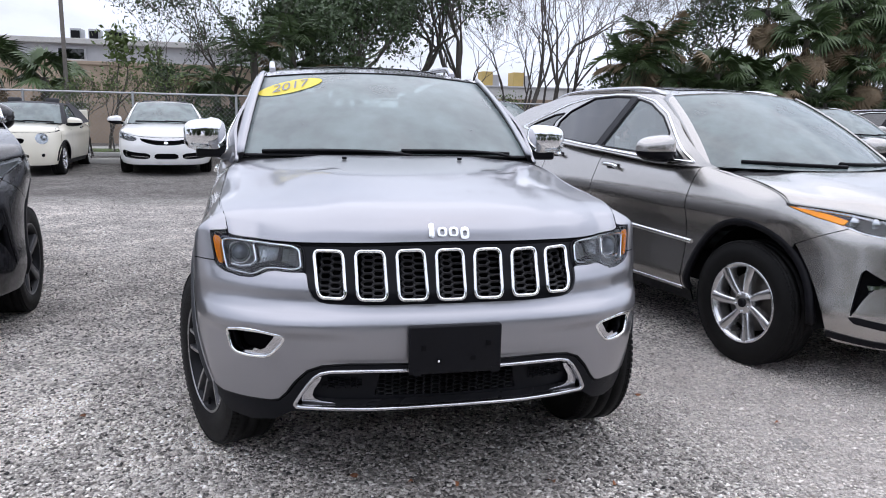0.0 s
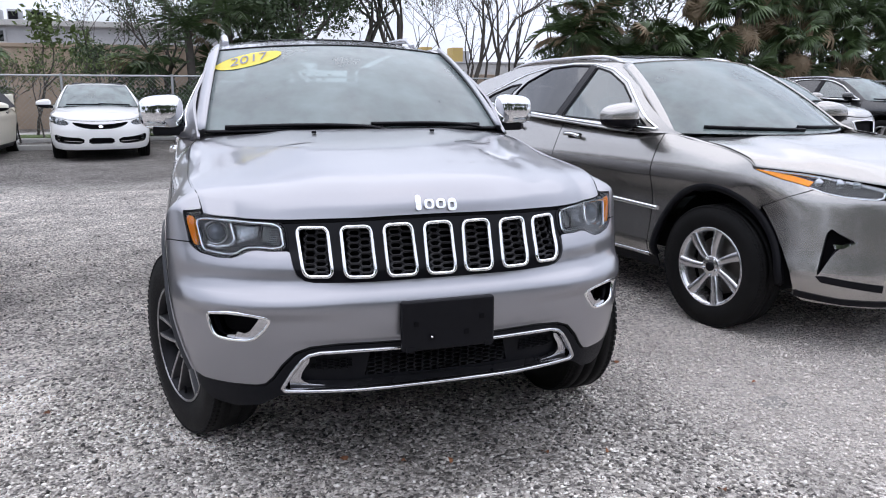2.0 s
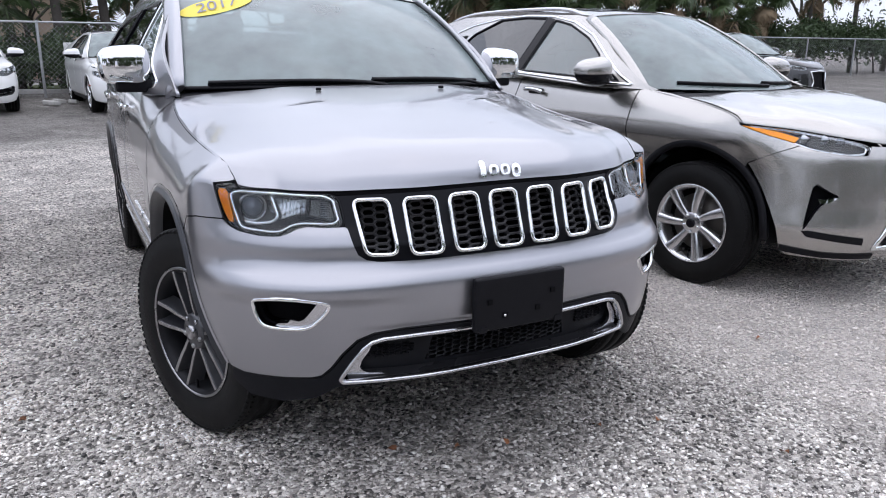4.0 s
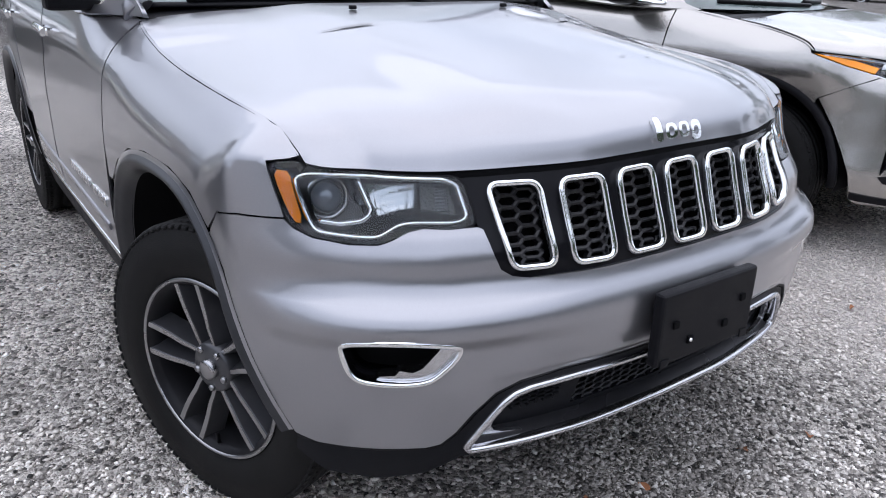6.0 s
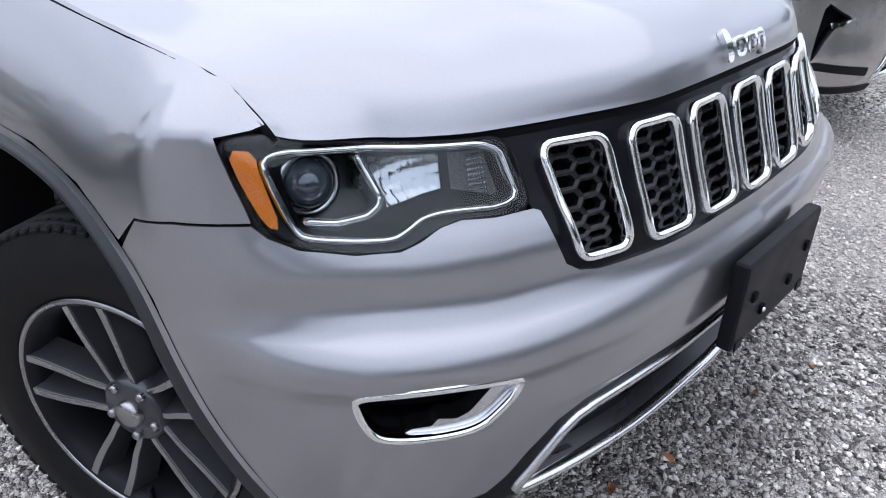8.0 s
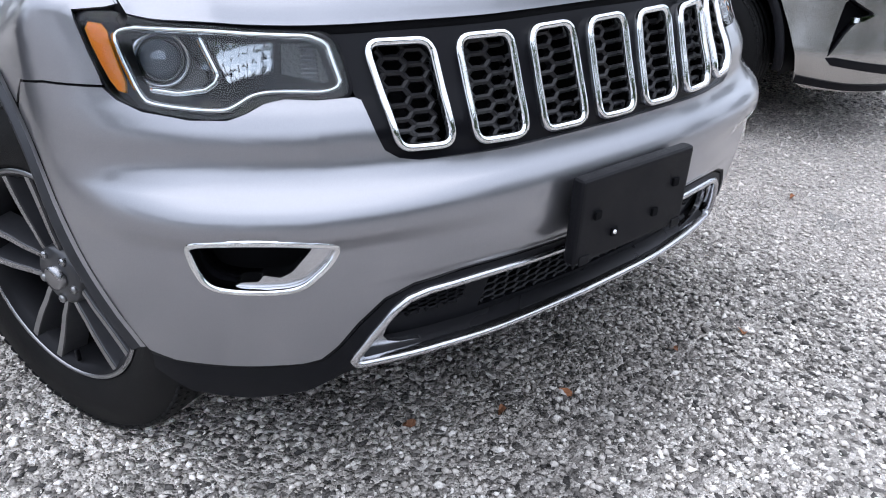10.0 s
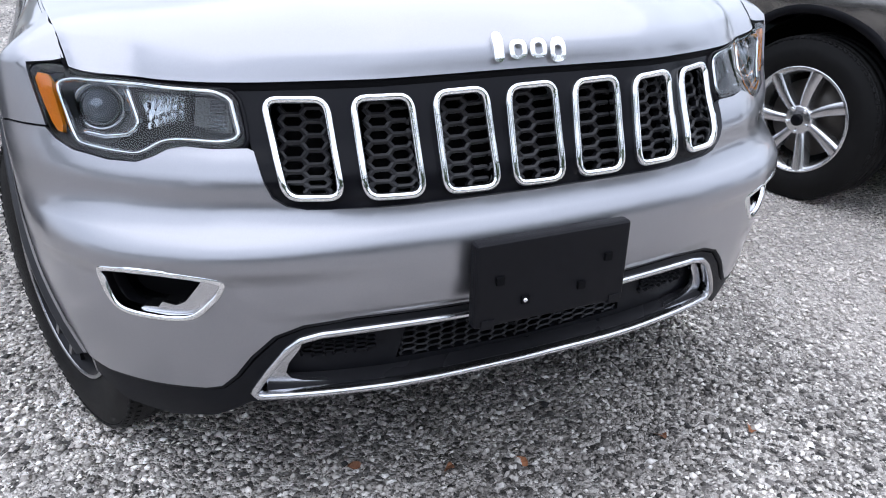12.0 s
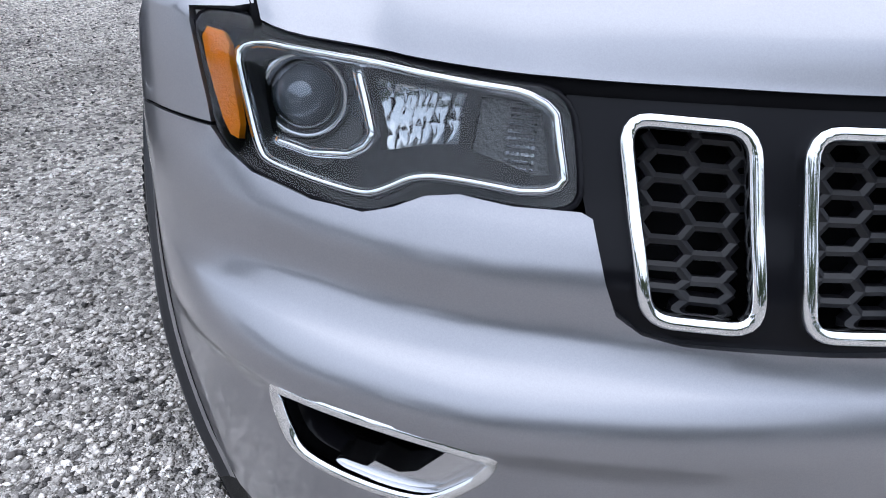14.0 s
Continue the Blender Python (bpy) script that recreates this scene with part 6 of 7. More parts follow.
# ---- saloon and other cars further off ----
P_SALOON = dict(
    plan=[(0, -.97), (.25, -.955), (.48, -.90), (.66, -.78), (.78, -.60), (.86, -.38), (.895, -.1), (.905, .3), (.91, 1.2), (.91, 2.2), (.90, 3.0), (.84, 3.5), (.5, 3.75), (0, 3.8)],
    F=[(.15, .08), (.25, .02), (.40, .0), (.55, .01), (.68, .05), (.78, .10), (.9, .2)],
    G=[(.2, .06), (.3, .02), (.5, .0), (.7, .01), (.8, .0), (.9, .03), (1.05, .07)],
    top=[(.9, .78), (1.2, .84), (1.6, .90), (2.0, .95), (3.0, .98), (4.5, 1.02)], roll=.08, roll_h=.12, w=(1.1, 1.4),
    sill=.28, axles=(0, 2.775), arch=.375, hub_z=.32, front_cut=1.25, cuts=(.55, 1.5, 2.35, 3.3), wheel=(.32, .22, "far"), mould=WHITE,
    hood_line=[(0, .72), (.4, .735), (.8, .77), (1.05, .80), (1.3, .86)], nose_bottom=[(0, .20), (.7, .20), (1.3, .24)],
    holes_mid=([(0, .665), (.20, .672), (.40, .70), (.54, .715), (.42, .635), (.22, .585), (0, .575)], [(0, .42), (.21, .42), (.23, .31), (0, .31)]),
    holes_pair=([(.29, .42), (.62, .44), (1.0, .50), (.97, .35), (.62, .315), (.31, .305)],),
    lamps=([(1.24, .845), (1.05, .805), (.82, .765), (.56, .715), (.60, .650), (.85, .655), (1.05, .69), (1.22, .755)],), bulbs=((0, .05), (.16, .045), (-.14, .045)), lamp_back=FROSTED, lamp_edge=CHROME,
    pair_bits=(([(.34, .355), (.72, .375), (.72, .36), (.34, .34)], CHROME, -.03, "intake_slat"), ([(.84 + .05 * math.cos(a), .42 + .045 * math.sin(a)) for a in np.linspace(0, 2 * math.pi, 14, endpoint=False)], REFLECTOR, -.02, "fog_lamp"), ([(.84 + .03 * math.cos(a), .42 + .026 * math.sin(a)) for a in np.linspace(0, 2 * math.pi, 14, endpoint=False)], BLACK_GLOSS, -.006, "fog_lens"), ([(.44, .385), (.62, .40), (.62, .385), (.44, .37)], BLACK_GLOSS, -.03, "intake_slat")),
    front_bits=(([(0, .652), (.030, .646), (.042, .624), (.030, .602), (0, .596)], CHROME, .012, "badge"),),
    hood_corner=1.05, hood_back=(.76, .25, .42, .975, .955), hood_rise=[0, .20, .40, .60, .84, 1],
    screen=((.74, .36, .60, 1.0, .98), (.55, 1.12, 1.20, 1.42, 1.40)), roof=[(1.0, 1.41), (1.3, 1.45), (1.8, 1.47), (2.4, 1.43), (2.8, 1.36)],
    belt=(.50, .97, 2.7, 1.06), belt_x=.86, windows=([(.80, 1.02), (1.0, 1.20), (1.25, 1.36), (1.50, 1.385), (1.52, 1.04)], [(1.60, 1.045), (1.58, 1.39), (2.1, 1.38), (2.4, 1.30), (2.42, 1.08)]), glass=(SIDE_GLASS, PRIVACY),
    frame=[(.50, .96), (.62, 1.04), (1.0, 1.30), (1.25, 1.42), (1.7, 1.45), (2.4, 1.41), (3.1, 1.2), (3.2, 1.03), (1.8, .98)], mirror=(1.0, .72, 1.04), handles=((1.35, .90), (2.2, .92)), end=3.72, tail_w=.86, rear_z=1.1)


def on_ground(x, y, turn=0, dz=0.0):
    return pose(x, y, float(ground_z(x, y)) + dz, 0, 0, turn)


saloon, _ = make_car("saloon_car", on_ground(-2.70, 13.95, 7), "white saloon car with black grille by the chain-link fence", WHITE, P_SALOON, "cars by the fence")
P_COUPE = variant(P_SALOON, holes_mid=([(0, .60), (.02, .60), (.02, .54), (0, .54)], [(0, .36), (.40, .36), (.42, .27), (0, .27)]), holes_pair=([(.03, .645), (.19, .65), (.20, .565), (.05, .56)], [(.55, .36), (.80, .38), (.78, .29), (.58, .28)]), front_bits=(), pair_bits=(([(1.18, .50), (1.3, .51), (1.3, .49), (1.18, .48)], RED_LAMP, .006, "side_reflector"),),
                  lamps=([(1.12, .76), (.95, .735), (.70, .70), (.42, .675), (.44, .60), (.70, .61), (.95, .64), (1.12, .69)],), bulbs=((-.12, .05), (.12, .05)), wheel=(.32, .235, "five"))
coupe, _ = make_car("coupe_car", on_ground(.20, 13.5, 5), "white two-door coupe with round twin headlamps on gravel", WHITE, P_COUPE, "cars by the fence")
P_MINI = variant(P_SALOON,
    plan=[(0, -.66), (.25, -.645), (.45, -.60), (.60, -.52), (.72, -.38), (.79, -.2), (.825, .05), (.835, .5), (.835, 1.5), (.83, 2.2), (.80, 2.6), (.70, 2.85), (.4, 2.95), (0, 2.97)],
    F=[(.15, .06), (.25, .02), (.40, .0), (.55, .01), (.70, .03), (.82, .07), (.9, .14)], top=[(.8, .82), (1.1, .88), (1.5, .92), (2.0, .95), (3.0, .97), (4.5, .98)], front_cut=1.02, w=(.9, 1.2), b=(.7, 1.05),
    axles=(0, 2.467), arch=.36, hub_z=.30, cuts=(.55, 1.75, 2.9), panel_names=("wing", "door", "rear_quarter"), wheel=(.30, .20, "five"), mould=BLACK_PLASTIC,
    hood_line=[(0, .80), (.3, .80), (.6, .80), (.85, .82), (1.1, .86)], nose_bottom=[(0, .20), (.6, .20), (1.05, .22)],
    holes_mid=([(0, .42), (.30, .42), (.32, .33), (0, .33)], [(0, .70), (.26, .70), (.22, .60), (0, .58)]), holes_pair=([(.52, .42), (.58, .42), (.58, .36), (.52, .36)],), front_bits=(), pair_bits=(),
    lamps=([(.55 + .125 * math.cos(a), .70 + .105 * math.sin(a)) for a in np.linspace(0, 2 * math.pi, 16, endpoint=False)],), bulbs=((0, .06),), lamp_edge=CHROME, lamp_back=REFLECTOR,
    hood_corner=.86, hood_back=(.66, .28, .40, .96, .94), hood_rise=[0, .3, .55, .72, .9, 1],
    screen=((.66, .36, .52, .98, .97), (.56, .82, .88, 1.36, 1.34)), roof=[(.8, 1.35), (1.1, 1.40), (1.7, 1.40), (2.2, 1.36), (2.5, 1.20)], roof_mat=CLOTH, frame_mat=CLOTH,
    belt=(.45, .95, 2.4, .98), belt_x=.79, windows=([(.72, 1.0), (.90, 1.24), (1.05, 1.32), (1.5, 1.33), (1.55, 1.0)],), glass=(SIDE_GLASS,),
    frame=[(.45, .94), (.6, 1.08), (.82, 1.32), (1.1, 1.37), (2.0, 1.36), (2.4, 1.22), (2.6, .99), (1.5, .95)], mirror=(.88, .62, 1.0), handles=((1.45, .86),), handle_mat=CHROME, end=2.92, tail_w=.76, rear_z=1.05)
mini, _ = make_car("convertible_car", on_ground(-5.28, 13.35, 2), "small cream convertible with black cloth roof and round headlamps", CREAM, P_MINI, "cars by the fence")
P_SUV = variant(P_CROSS, step=.08, wheel=(.37, .235, "five"))
black, _ = make_car("black_crossover", pose(-3.12, 2.97, 0, 0, 0, 23), "glossy black crossover with black wheels on gravel", BLACK_PAINT, variant(P_SUV, step=.06, steer=-20, wheel=(.37, .25, "black"), pair_bits=(), mirror=(.80, .80, 1.16)), "cars beside")
for ob in black.children_recursive:
    if ob.type == "MESH" and not (ob.parent.name.startswith("wheel") and ob.parent.type == "EMPTY"):
        for v in ob.data.vertices:
            if v.co.z > .6:
                v.co.z = .6 + (v.co.z - .6) * 1.32
P_FAR = variant(P_SUV, step=.10, wheel=(.37, .235, "far"))


# cars across the lot
far_cars = (
    ("silver_crossover", (10.6, 9.4), 14, "silver crossover parked across the lot", BRONZE),
    ("dark_crossover", (13.9, 10.4), 12, "black crossover with spindle grille across the lot", BLACK_PAINT),
    ("silver_crossover", (17.6, 17.4), 20, "silver crossover with roof rails below the palms", BRONZE),
    ("white_crossover", (20.6, 18.6), 20, "white crossover with roof rails below the palms", WHITE),
    ("dark_crossover", (5.0, 14.4), 10, "black crossover with silver roof rails by the fence", BLACK_PAINT),
)
for nm, (fx, fy), turn, text, mat in far_cars:
    make_car(nm, on_ground(fx, fy, turn), text, mat, P_FAR, "cars across the lot")
P_TRUCK = variant(P_FAR, hub_z=.42, sill=.5, hood_line=[(0, 1.08), (.6, 1.08), (1.0, 1.10), (1.4, 1.12)], nose_top=[(0, 1.07), (.6, 1.07), (1.0, 1.09), (1.25, 1.10), (1.12, .85), (1.0, .6)], nose_bottom=[(0, .42), (1.4, .44)],
    F=[(.3, .05), (.45, .0), (.6, .0), (.8, .04), (1.1, .08), (1.3, .1)], K=[(.3, .05), (.45, .0), (.6, .0), (.8, .04), (1.1, .08), (1.3, .1)], top=[(.9, 1.12), (1.3, 1.14), (2.0, 1.18), (5.5, 1.25)], wing_front=[(1.2, 1.13), (1.31, 1.0), (1.31, .6)], front_cut=1.31, arch_k=1.0, cuts=(.44, 1.58, 2.45, 3.3),
    holes_mid=([(0, 1.02), (.50, 1.02), (.52, .72), (0, .72)], [(0, .60), (.5, .60), (.5, .52), (0, .52)]), holes_pair=(), pair_bits=(([(.1, .70), (1.1, .70), (1.15, .50), (.1, .50)], CHROME, .012, "chrome_bumper"),), front_trims=(([(0, 1.04), (.53, 1.04), (.55, .70), (0, .70)], CHROME, [(-.02, -.02), (.02, -.02), (.02, .02), (-.02, .02)], "grille_surround"), ([(0, .89), (.5, .89), (.5, .85), (0, .85)], CHROME, [(-.01, -.02), (.01, -.02), (.01, .01), (-.01, .01)], "grille_bar")),
    lamps=([(.62, 1.02), (.95, 1.02), (.95, .78), (.62, .78)],), hood_back=(.80, .0, .10, 1.22, 1.2), screen=((.77, .08, .40, 1.24, 1.24), (.62, .80, .86, 1.85, 1.82)), roof=[(.7, 1.84), (1.1, 1.9), (2.0, 1.9), (2.6, 1.84)], belt=(.3, 1.24, 2.6, 1.28), mirror=(1.12, .6, 1.38),
    windows=([(.65, 1.30), (.85, 1.60), (1.0, 1.78), (1.6, 1.80), (1.6, 1.30)], [(1.7, 1.30), (1.7, 1.80), (2.4, 1.78), (2.5, 1.32)]), frame=[(.3, 1.22), (.6, 1.45), (.9, 1.82), (1.2, 1.87), (2.4, 1.86), (2.65, 1.6), (2.7, 1.26)], chrome_line=corner_round([(.6, 1.28), (1.0, 1.3), (1.6, 1.29), (1.0, 1.27)], .01), rails=((1.0, .0), (1.2, .0), (1.4, .0)))
make_car("pickup_truck", on_ground(33.6, 14.2, 40, -.15), "dark grey pickup truck with chrome bumper on the lot", DARK_PAINT, P_TRUCK, "cars across the lot")


# ---- fence, walls and buildings behind the lot ----
GALV = material("galvanised_steel", (0.42, 0.43, 0.44), 0.45, 0.7, vary=0.15, grime=0.2)
STUCCO = material("tan_stucco", (0.40, 0.31, 0.235), 0.9, vary=0.12, scale=4, bump=0.2, bump_scale=60, grime=0.15)
GREY_WALL = material("pale_grey_render", (0.42, 0.42, 0.43), 0.85, vary=0.10, scale=3, bump=0.1, grime=0.12)
WOOD_POLE = material("weathered_pole", (0.16, 0.145, 0.13), 0.9, vary=0.3, bump=0.4, bump_scale=40)
YELLOW_WALL = material("ochre_render", (0.52, 0.38, 0.14), 0.85, vary=0.1)
PALE = material("pale_concrete", (0.5, 0.49, 0.47), 0.9, vary=0.15)
GRASS = material("grass_verge", (0.10, 0.15, 0.04), 0.9, vary=0.4, scale=20, bump=0.5, bump_scale=50)
BARK = material("grey_bark", (0.085, 0.075, 0.066), 0.95, vary=0.35, scale=12, bump=0.6, bump_scale=40)
LEAF = material("dark_green_leaf", (0.045, 0.075, 0.028), 0.55, vary=0.35, random_piece=0.15)
LEAF2 = material("light_green_leaf", (0.10, 0.14, 0.04), 0.55, vary=0.35, random_piece=0.15)
FROND = material("palm_frond", (0.055, 0.090, 0.030), 0.5, vary=0.35, random_piece=0.2)
FROND_DRY = material("dry_frond", (0.23, 0.17, 0.105), 0.8, vary=0.35)

FENCE = [(-11.0, 17.0), (2.0, 17.0), (14.0, 22.5), (24.0, 22.3), (36.0, 19.0), (52.0, 13.0)]


def behind_fence(x):
    return float(np.interp(x, [11, 24, 36, 52, 84], [22.5, 23.6, 20.4, 14.5, 4.0]))


def tube(a, b, r, n=8, r2=None):
    a, b = Vector(a), Vector(b)
    d = b - a
    bm = bmesh.new()
    bmesh.ops.create_cone(bm, cap_ends=True, segments=n, radius1=r, radius2=r if r2 is None else r2, depth=d.length)
    return moved(bm, Matrix.Translation((a + b) / 2) @ d.to_track_quat("Z", "Y").to_matrix().to_4x4())


for (x0, y0), (x1, y1) in zip(FENCE[:-1], FENCE[1:]):
    L = math.hypot(x1 - x0, y1 - y0)
    turn = math.degrees(math.atan2(y1 - y0, x1 - x0))
    z0, z1 = float(ground_z(x0, y0)), float(ground_z(x1, min(y1, 40)))
    fence = root("chain_link_fence", pose(x0, y0, z0, 0, 0, turn), "galvanised chain-link fence along the edge of the lot", "fence", "fence runs")
    H, rise = 1.60, (z1 - z0) / L
    for i in range(int(L / 2.4) + 1):
        x = i * 2.4
        part("post", tube((x, 0, x * rise - .1), (x, 0, x * rise + H + .04), .03), GALV, fence)
    part("top_rail", tube((0, 0, H), (L, 0, H + L * rise), .022), GALV, fence)
    bm = bmesh.new()
    pitch = .11
    for i in range(-int(H / pitch), int(L / pitch)):
        for d in (1, -1):
            xa = i * pitch if d > 0 else i * pitch + H
            xb = xa + d * H
            za, zb = 0.03, H
            if min(xa, xb) < 0 or max(xa, xb) > L:
                continue
            a, b = Vector((xa, .0, za + xa * rise)), Vector((xb, 0, zb + xb * rise))
            n = (b - a).normalized().cross(Vector((0, 1, 0))) * .0022
            vs = [bm.verts.new(q) for q in (a - n, b - n, b + n, a + n)]
            bm.faces.new(vs)
            vs = [bm.verts.new(q + Vector((0, o, 0))) for q, o in ((a, -.0022), (b, -.0022), (b, .0022), (a, .0022))]
            bm.faces.new(vs)
    part("wire_mesh", bm, GALV, fence)

wall = part("wall_behind", joined(box((15, .3, 2.6), (-7.6, 24, 1.6), .03), box((15.1, .4, .12), (-7.6, 24, 2.93), .02), *[box((.3, .42, 2.5), (-14 + 3.0 * i, 23.95, 1.55), .02) for i in range(5)]), STUCCO)
tagged(wall, "tan stucco wall behind the shrubs", "wall", kind="structure")
shop = root("commercial_building", pose(-10.5, 31, .5), "long pale grey flat-roofed building with rooftop units", "building")
part("wall", box((16.4, 8, 4.4), (2.5, 4, 1.5), .03), GREY_WALL, shop)
part("parapet", box((16.6, .4, .22), (2.5, -.05, 3.68), .03), PALE, shop)
part("canopy", box((16.0, .9, .16), (2.5, -.5, 2.35), .02), PALE, shop)
for x in (-4.5, -.6, 2.2):
    w = part("window", box((1.1, .08, 1.0), (x, -.04, 2.95), .02), GREY_WALL, shop)
    part("pane", box((.95, .02, .86), (x, -.085, 2.95), .005), PRIVACY, w)
    part("window_frame", box((1.14, .03, .06), (x, -.09, 2.95), .005), PALE, w)
for x, s in ((-4.3, .8), (2.2, .42), (2.9, .42), (3.7, .7)):
    u = part("rooftop_unit", box((s, .8, .55), (x, 1.2, 4.0), .03), GALV, shop)
    part("unit_grille", box((s * .8, .02, .36), (x, .79, 4.0), .01), BLACK_PLASTIC, u)
yb = root("distant_building", pose(14.8, 47, .7), "ochre building seen far behind bare trees", "building")
part("wall", box((7.5, 3, 3.6), (2.2, 1.5, 1.1), .03), PALE, yb)
for x in (-.9, 1.3):
    part("stair_tower", box((.75, 1.2, 1.3), (x, .8, 3.3), .03), YELLOW_WALL, yb)
    part("stair_tower", box((.5, 1.2, 1.1), (x + .63, .9, 3.2), .03), GREY_WALL, yb)
part("roof", box((7.7, 3.2, .12), (2.2, 1.5, 2.95), .03), GREY_WALL, yb)
low = part("low_wall", box((9, .3, 1.9), (11.5, 30, 1.4), .02), STUCCO)
tagged(low, "low tan wall far behind the trees", "wall", kind="structure")
pole = root("utility_pole", pose(-5.62, 18.6, .3), "grey weathered wooden utility pole behind the fence", "pole")
part("shaft", tube((0, 0, -.2), (-.05, 0, 9.0), .055, 12, .045), WOOD_POLE, pole)
kerb = part("kerb", joined(box((26, .18, .16), (-4, 18.3, .30), .03), box((26, .6, .05), (-4, 18.75, .32), .01)), PALE)
tagged(kerb, "pale concrete kerb beyond the fence", "kerb", kind="structure")
verge = part("verge", box((30, 1.6, .06), (-4, 20.0, .33), .01), GRASS)
tagged(verge, "narrow grass verge beyond the kerb", "verge", kind="structure")
road = part("road", box((34, 1.8, .04), (-4, 21.8, .34), .01), PALE)
tagged(road, "pale paved lane behind the fence", "road", kind="structure")
sleeper = part("wheel_stop", box((1.9, .18, .12), (-4.0, 15.9, .29), .02), PALE)
tagged(sleeper, "old concrete wheel stop lying by the fence", "wheel stop")
for i, (x, y) in enumerate(((-1.35, 15.2), (-1.15, 15.5), (-.9, 15.3), (-1.25, 14.9))):
    d = part("debris", box((.22, .16, .08), (0, 0, 0), .02), PALE)
    d.matrix_world = pose(x, y, float(ground_z(x, y)) + .04, 4, 6, 40 * i)
    tagged(d, "broken pale concrete lump on the gravel", "rubble", "rubble by the fence")


# ---- plants ----
def limbs(rng, base, height, spread, levels, r0, forks=(2, 4), lean=(0, 0)):
    """Branch segments of a tree: (start, end, radius, radius at end), and the tips."""
    segs, tips = [], []

    def grow(p, d, length, r, level):
        n = 3
        for i in range(n):
            d = (d + Vector(rng.normal(0, .13, 3)) + Vector((0, 0, .05))).normalized()
            q = p + d * length / n
            segs.append((p, q, r * (1 - .22 * i / n), r * (1 - .22 * (i + 1) / n)))
            p = q
        r *= .78
        if level == 0:
            tips.append((p, d))
            return
        for _ in range(int(rng.integers(forks[0], forks[1]))):
            a = Vector(rng.normal(0, 1, 3))
            nd = (d + (a - a.dot(d) * d).normalized() * spread * rng.uniform(.6, 1.3) + Vector((0, 0, .12))).normalized()
            grow(p, nd, length * rng.uniform(.62, .85), r * rng.uniform(.55, .75), level - 1)
    grow(Vector(base), Vector((lean[0], lean[1], 1)).normalized(), height * .30, r0, levels)
    return segs, tips


def branch_mesh(segs, n=5):
    V, F = [], []
    for a, b, ra, rb in segs:
        d = (b - a).normalized()
        u = d.orthogonal().normalized()
        w = d.cross(u)
        k = len(V)
        m = n if ra > .02 else 3
        for p, r in ((a, ra), (b, rb)):
            for i in range(m):
                t = 2 * math.pi * i / m
                V.append(p + (u * math.cos(t) + w * math.sin(t)) * max(r, .004))
        F += [(k + i, k + (i + 1) % m, k + m + (i + 1) % m, k + m + i) for i in range(m)]
    me = bpy.data.meshes.new("limbs")
    me.from_pydata([tuple(v) for v in V], [], F)
    me.polygons.foreach_set("use_smooth", [True] * len(F))
    return me


def leaf_mesh(rng, centres, per, reach, size):
    """Many small folded leaves round the given points."""
    c = np.repeat(np.array([tuple(p) for p in centres]), per, 0)
    n = len(c)
    c = c + rng.normal(0, 1, (n, 3)) * reach
    a = rng.normal(0, 1, (n, 3))
    a /= np.linalg.norm(a, axis=1, keepdims=True)
    b = np.cross(a, rng.normal(0, 1, (n, 3)))
    b /= np.linalg.norm(b, axis=1, keepdims=True)
    s = size * rng.uniform(.6, 1.4, (n, 1))
    V = np.stack([c - a * s, c + b * s * .45, c + a * s, c - b * s * .45], 1).reshape(-1, 3)
    me = bpy.data.meshes.new("leaves")
    me.from_pydata(V.tolist(), [], [(4 * i, 4 * i + 1, 4 * i + 2, 4 * i + 3) for i in range(n)])
    return me


def tree(name, x, y, height, seed, label, levels=4, leaves=0, r0=.16, spread=.75, size=.10, mat=None, reach=.35, lean=(0, 0), group="trees behind the lot"):
    rng = np.random.default_rng(seed)
    t = root(name, pose(x, y, float(ground_z(x, min(y, 30))) - .05), label, "tree", group)
    segs, tips = limbs(rng, (0, 0, 0), height, spread, levels, r0, lean=lean)
    part("trunk", branch_mesh(segs), BARK, t)
    if leaves:
        pts = [p for p, _ in tips] + [s[1] for s in segs if s[2] < r0 * .3]
        part("crown", leaf_mesh(rng, pts, leaves, reach, size), mat or LEAF, t)
    return t


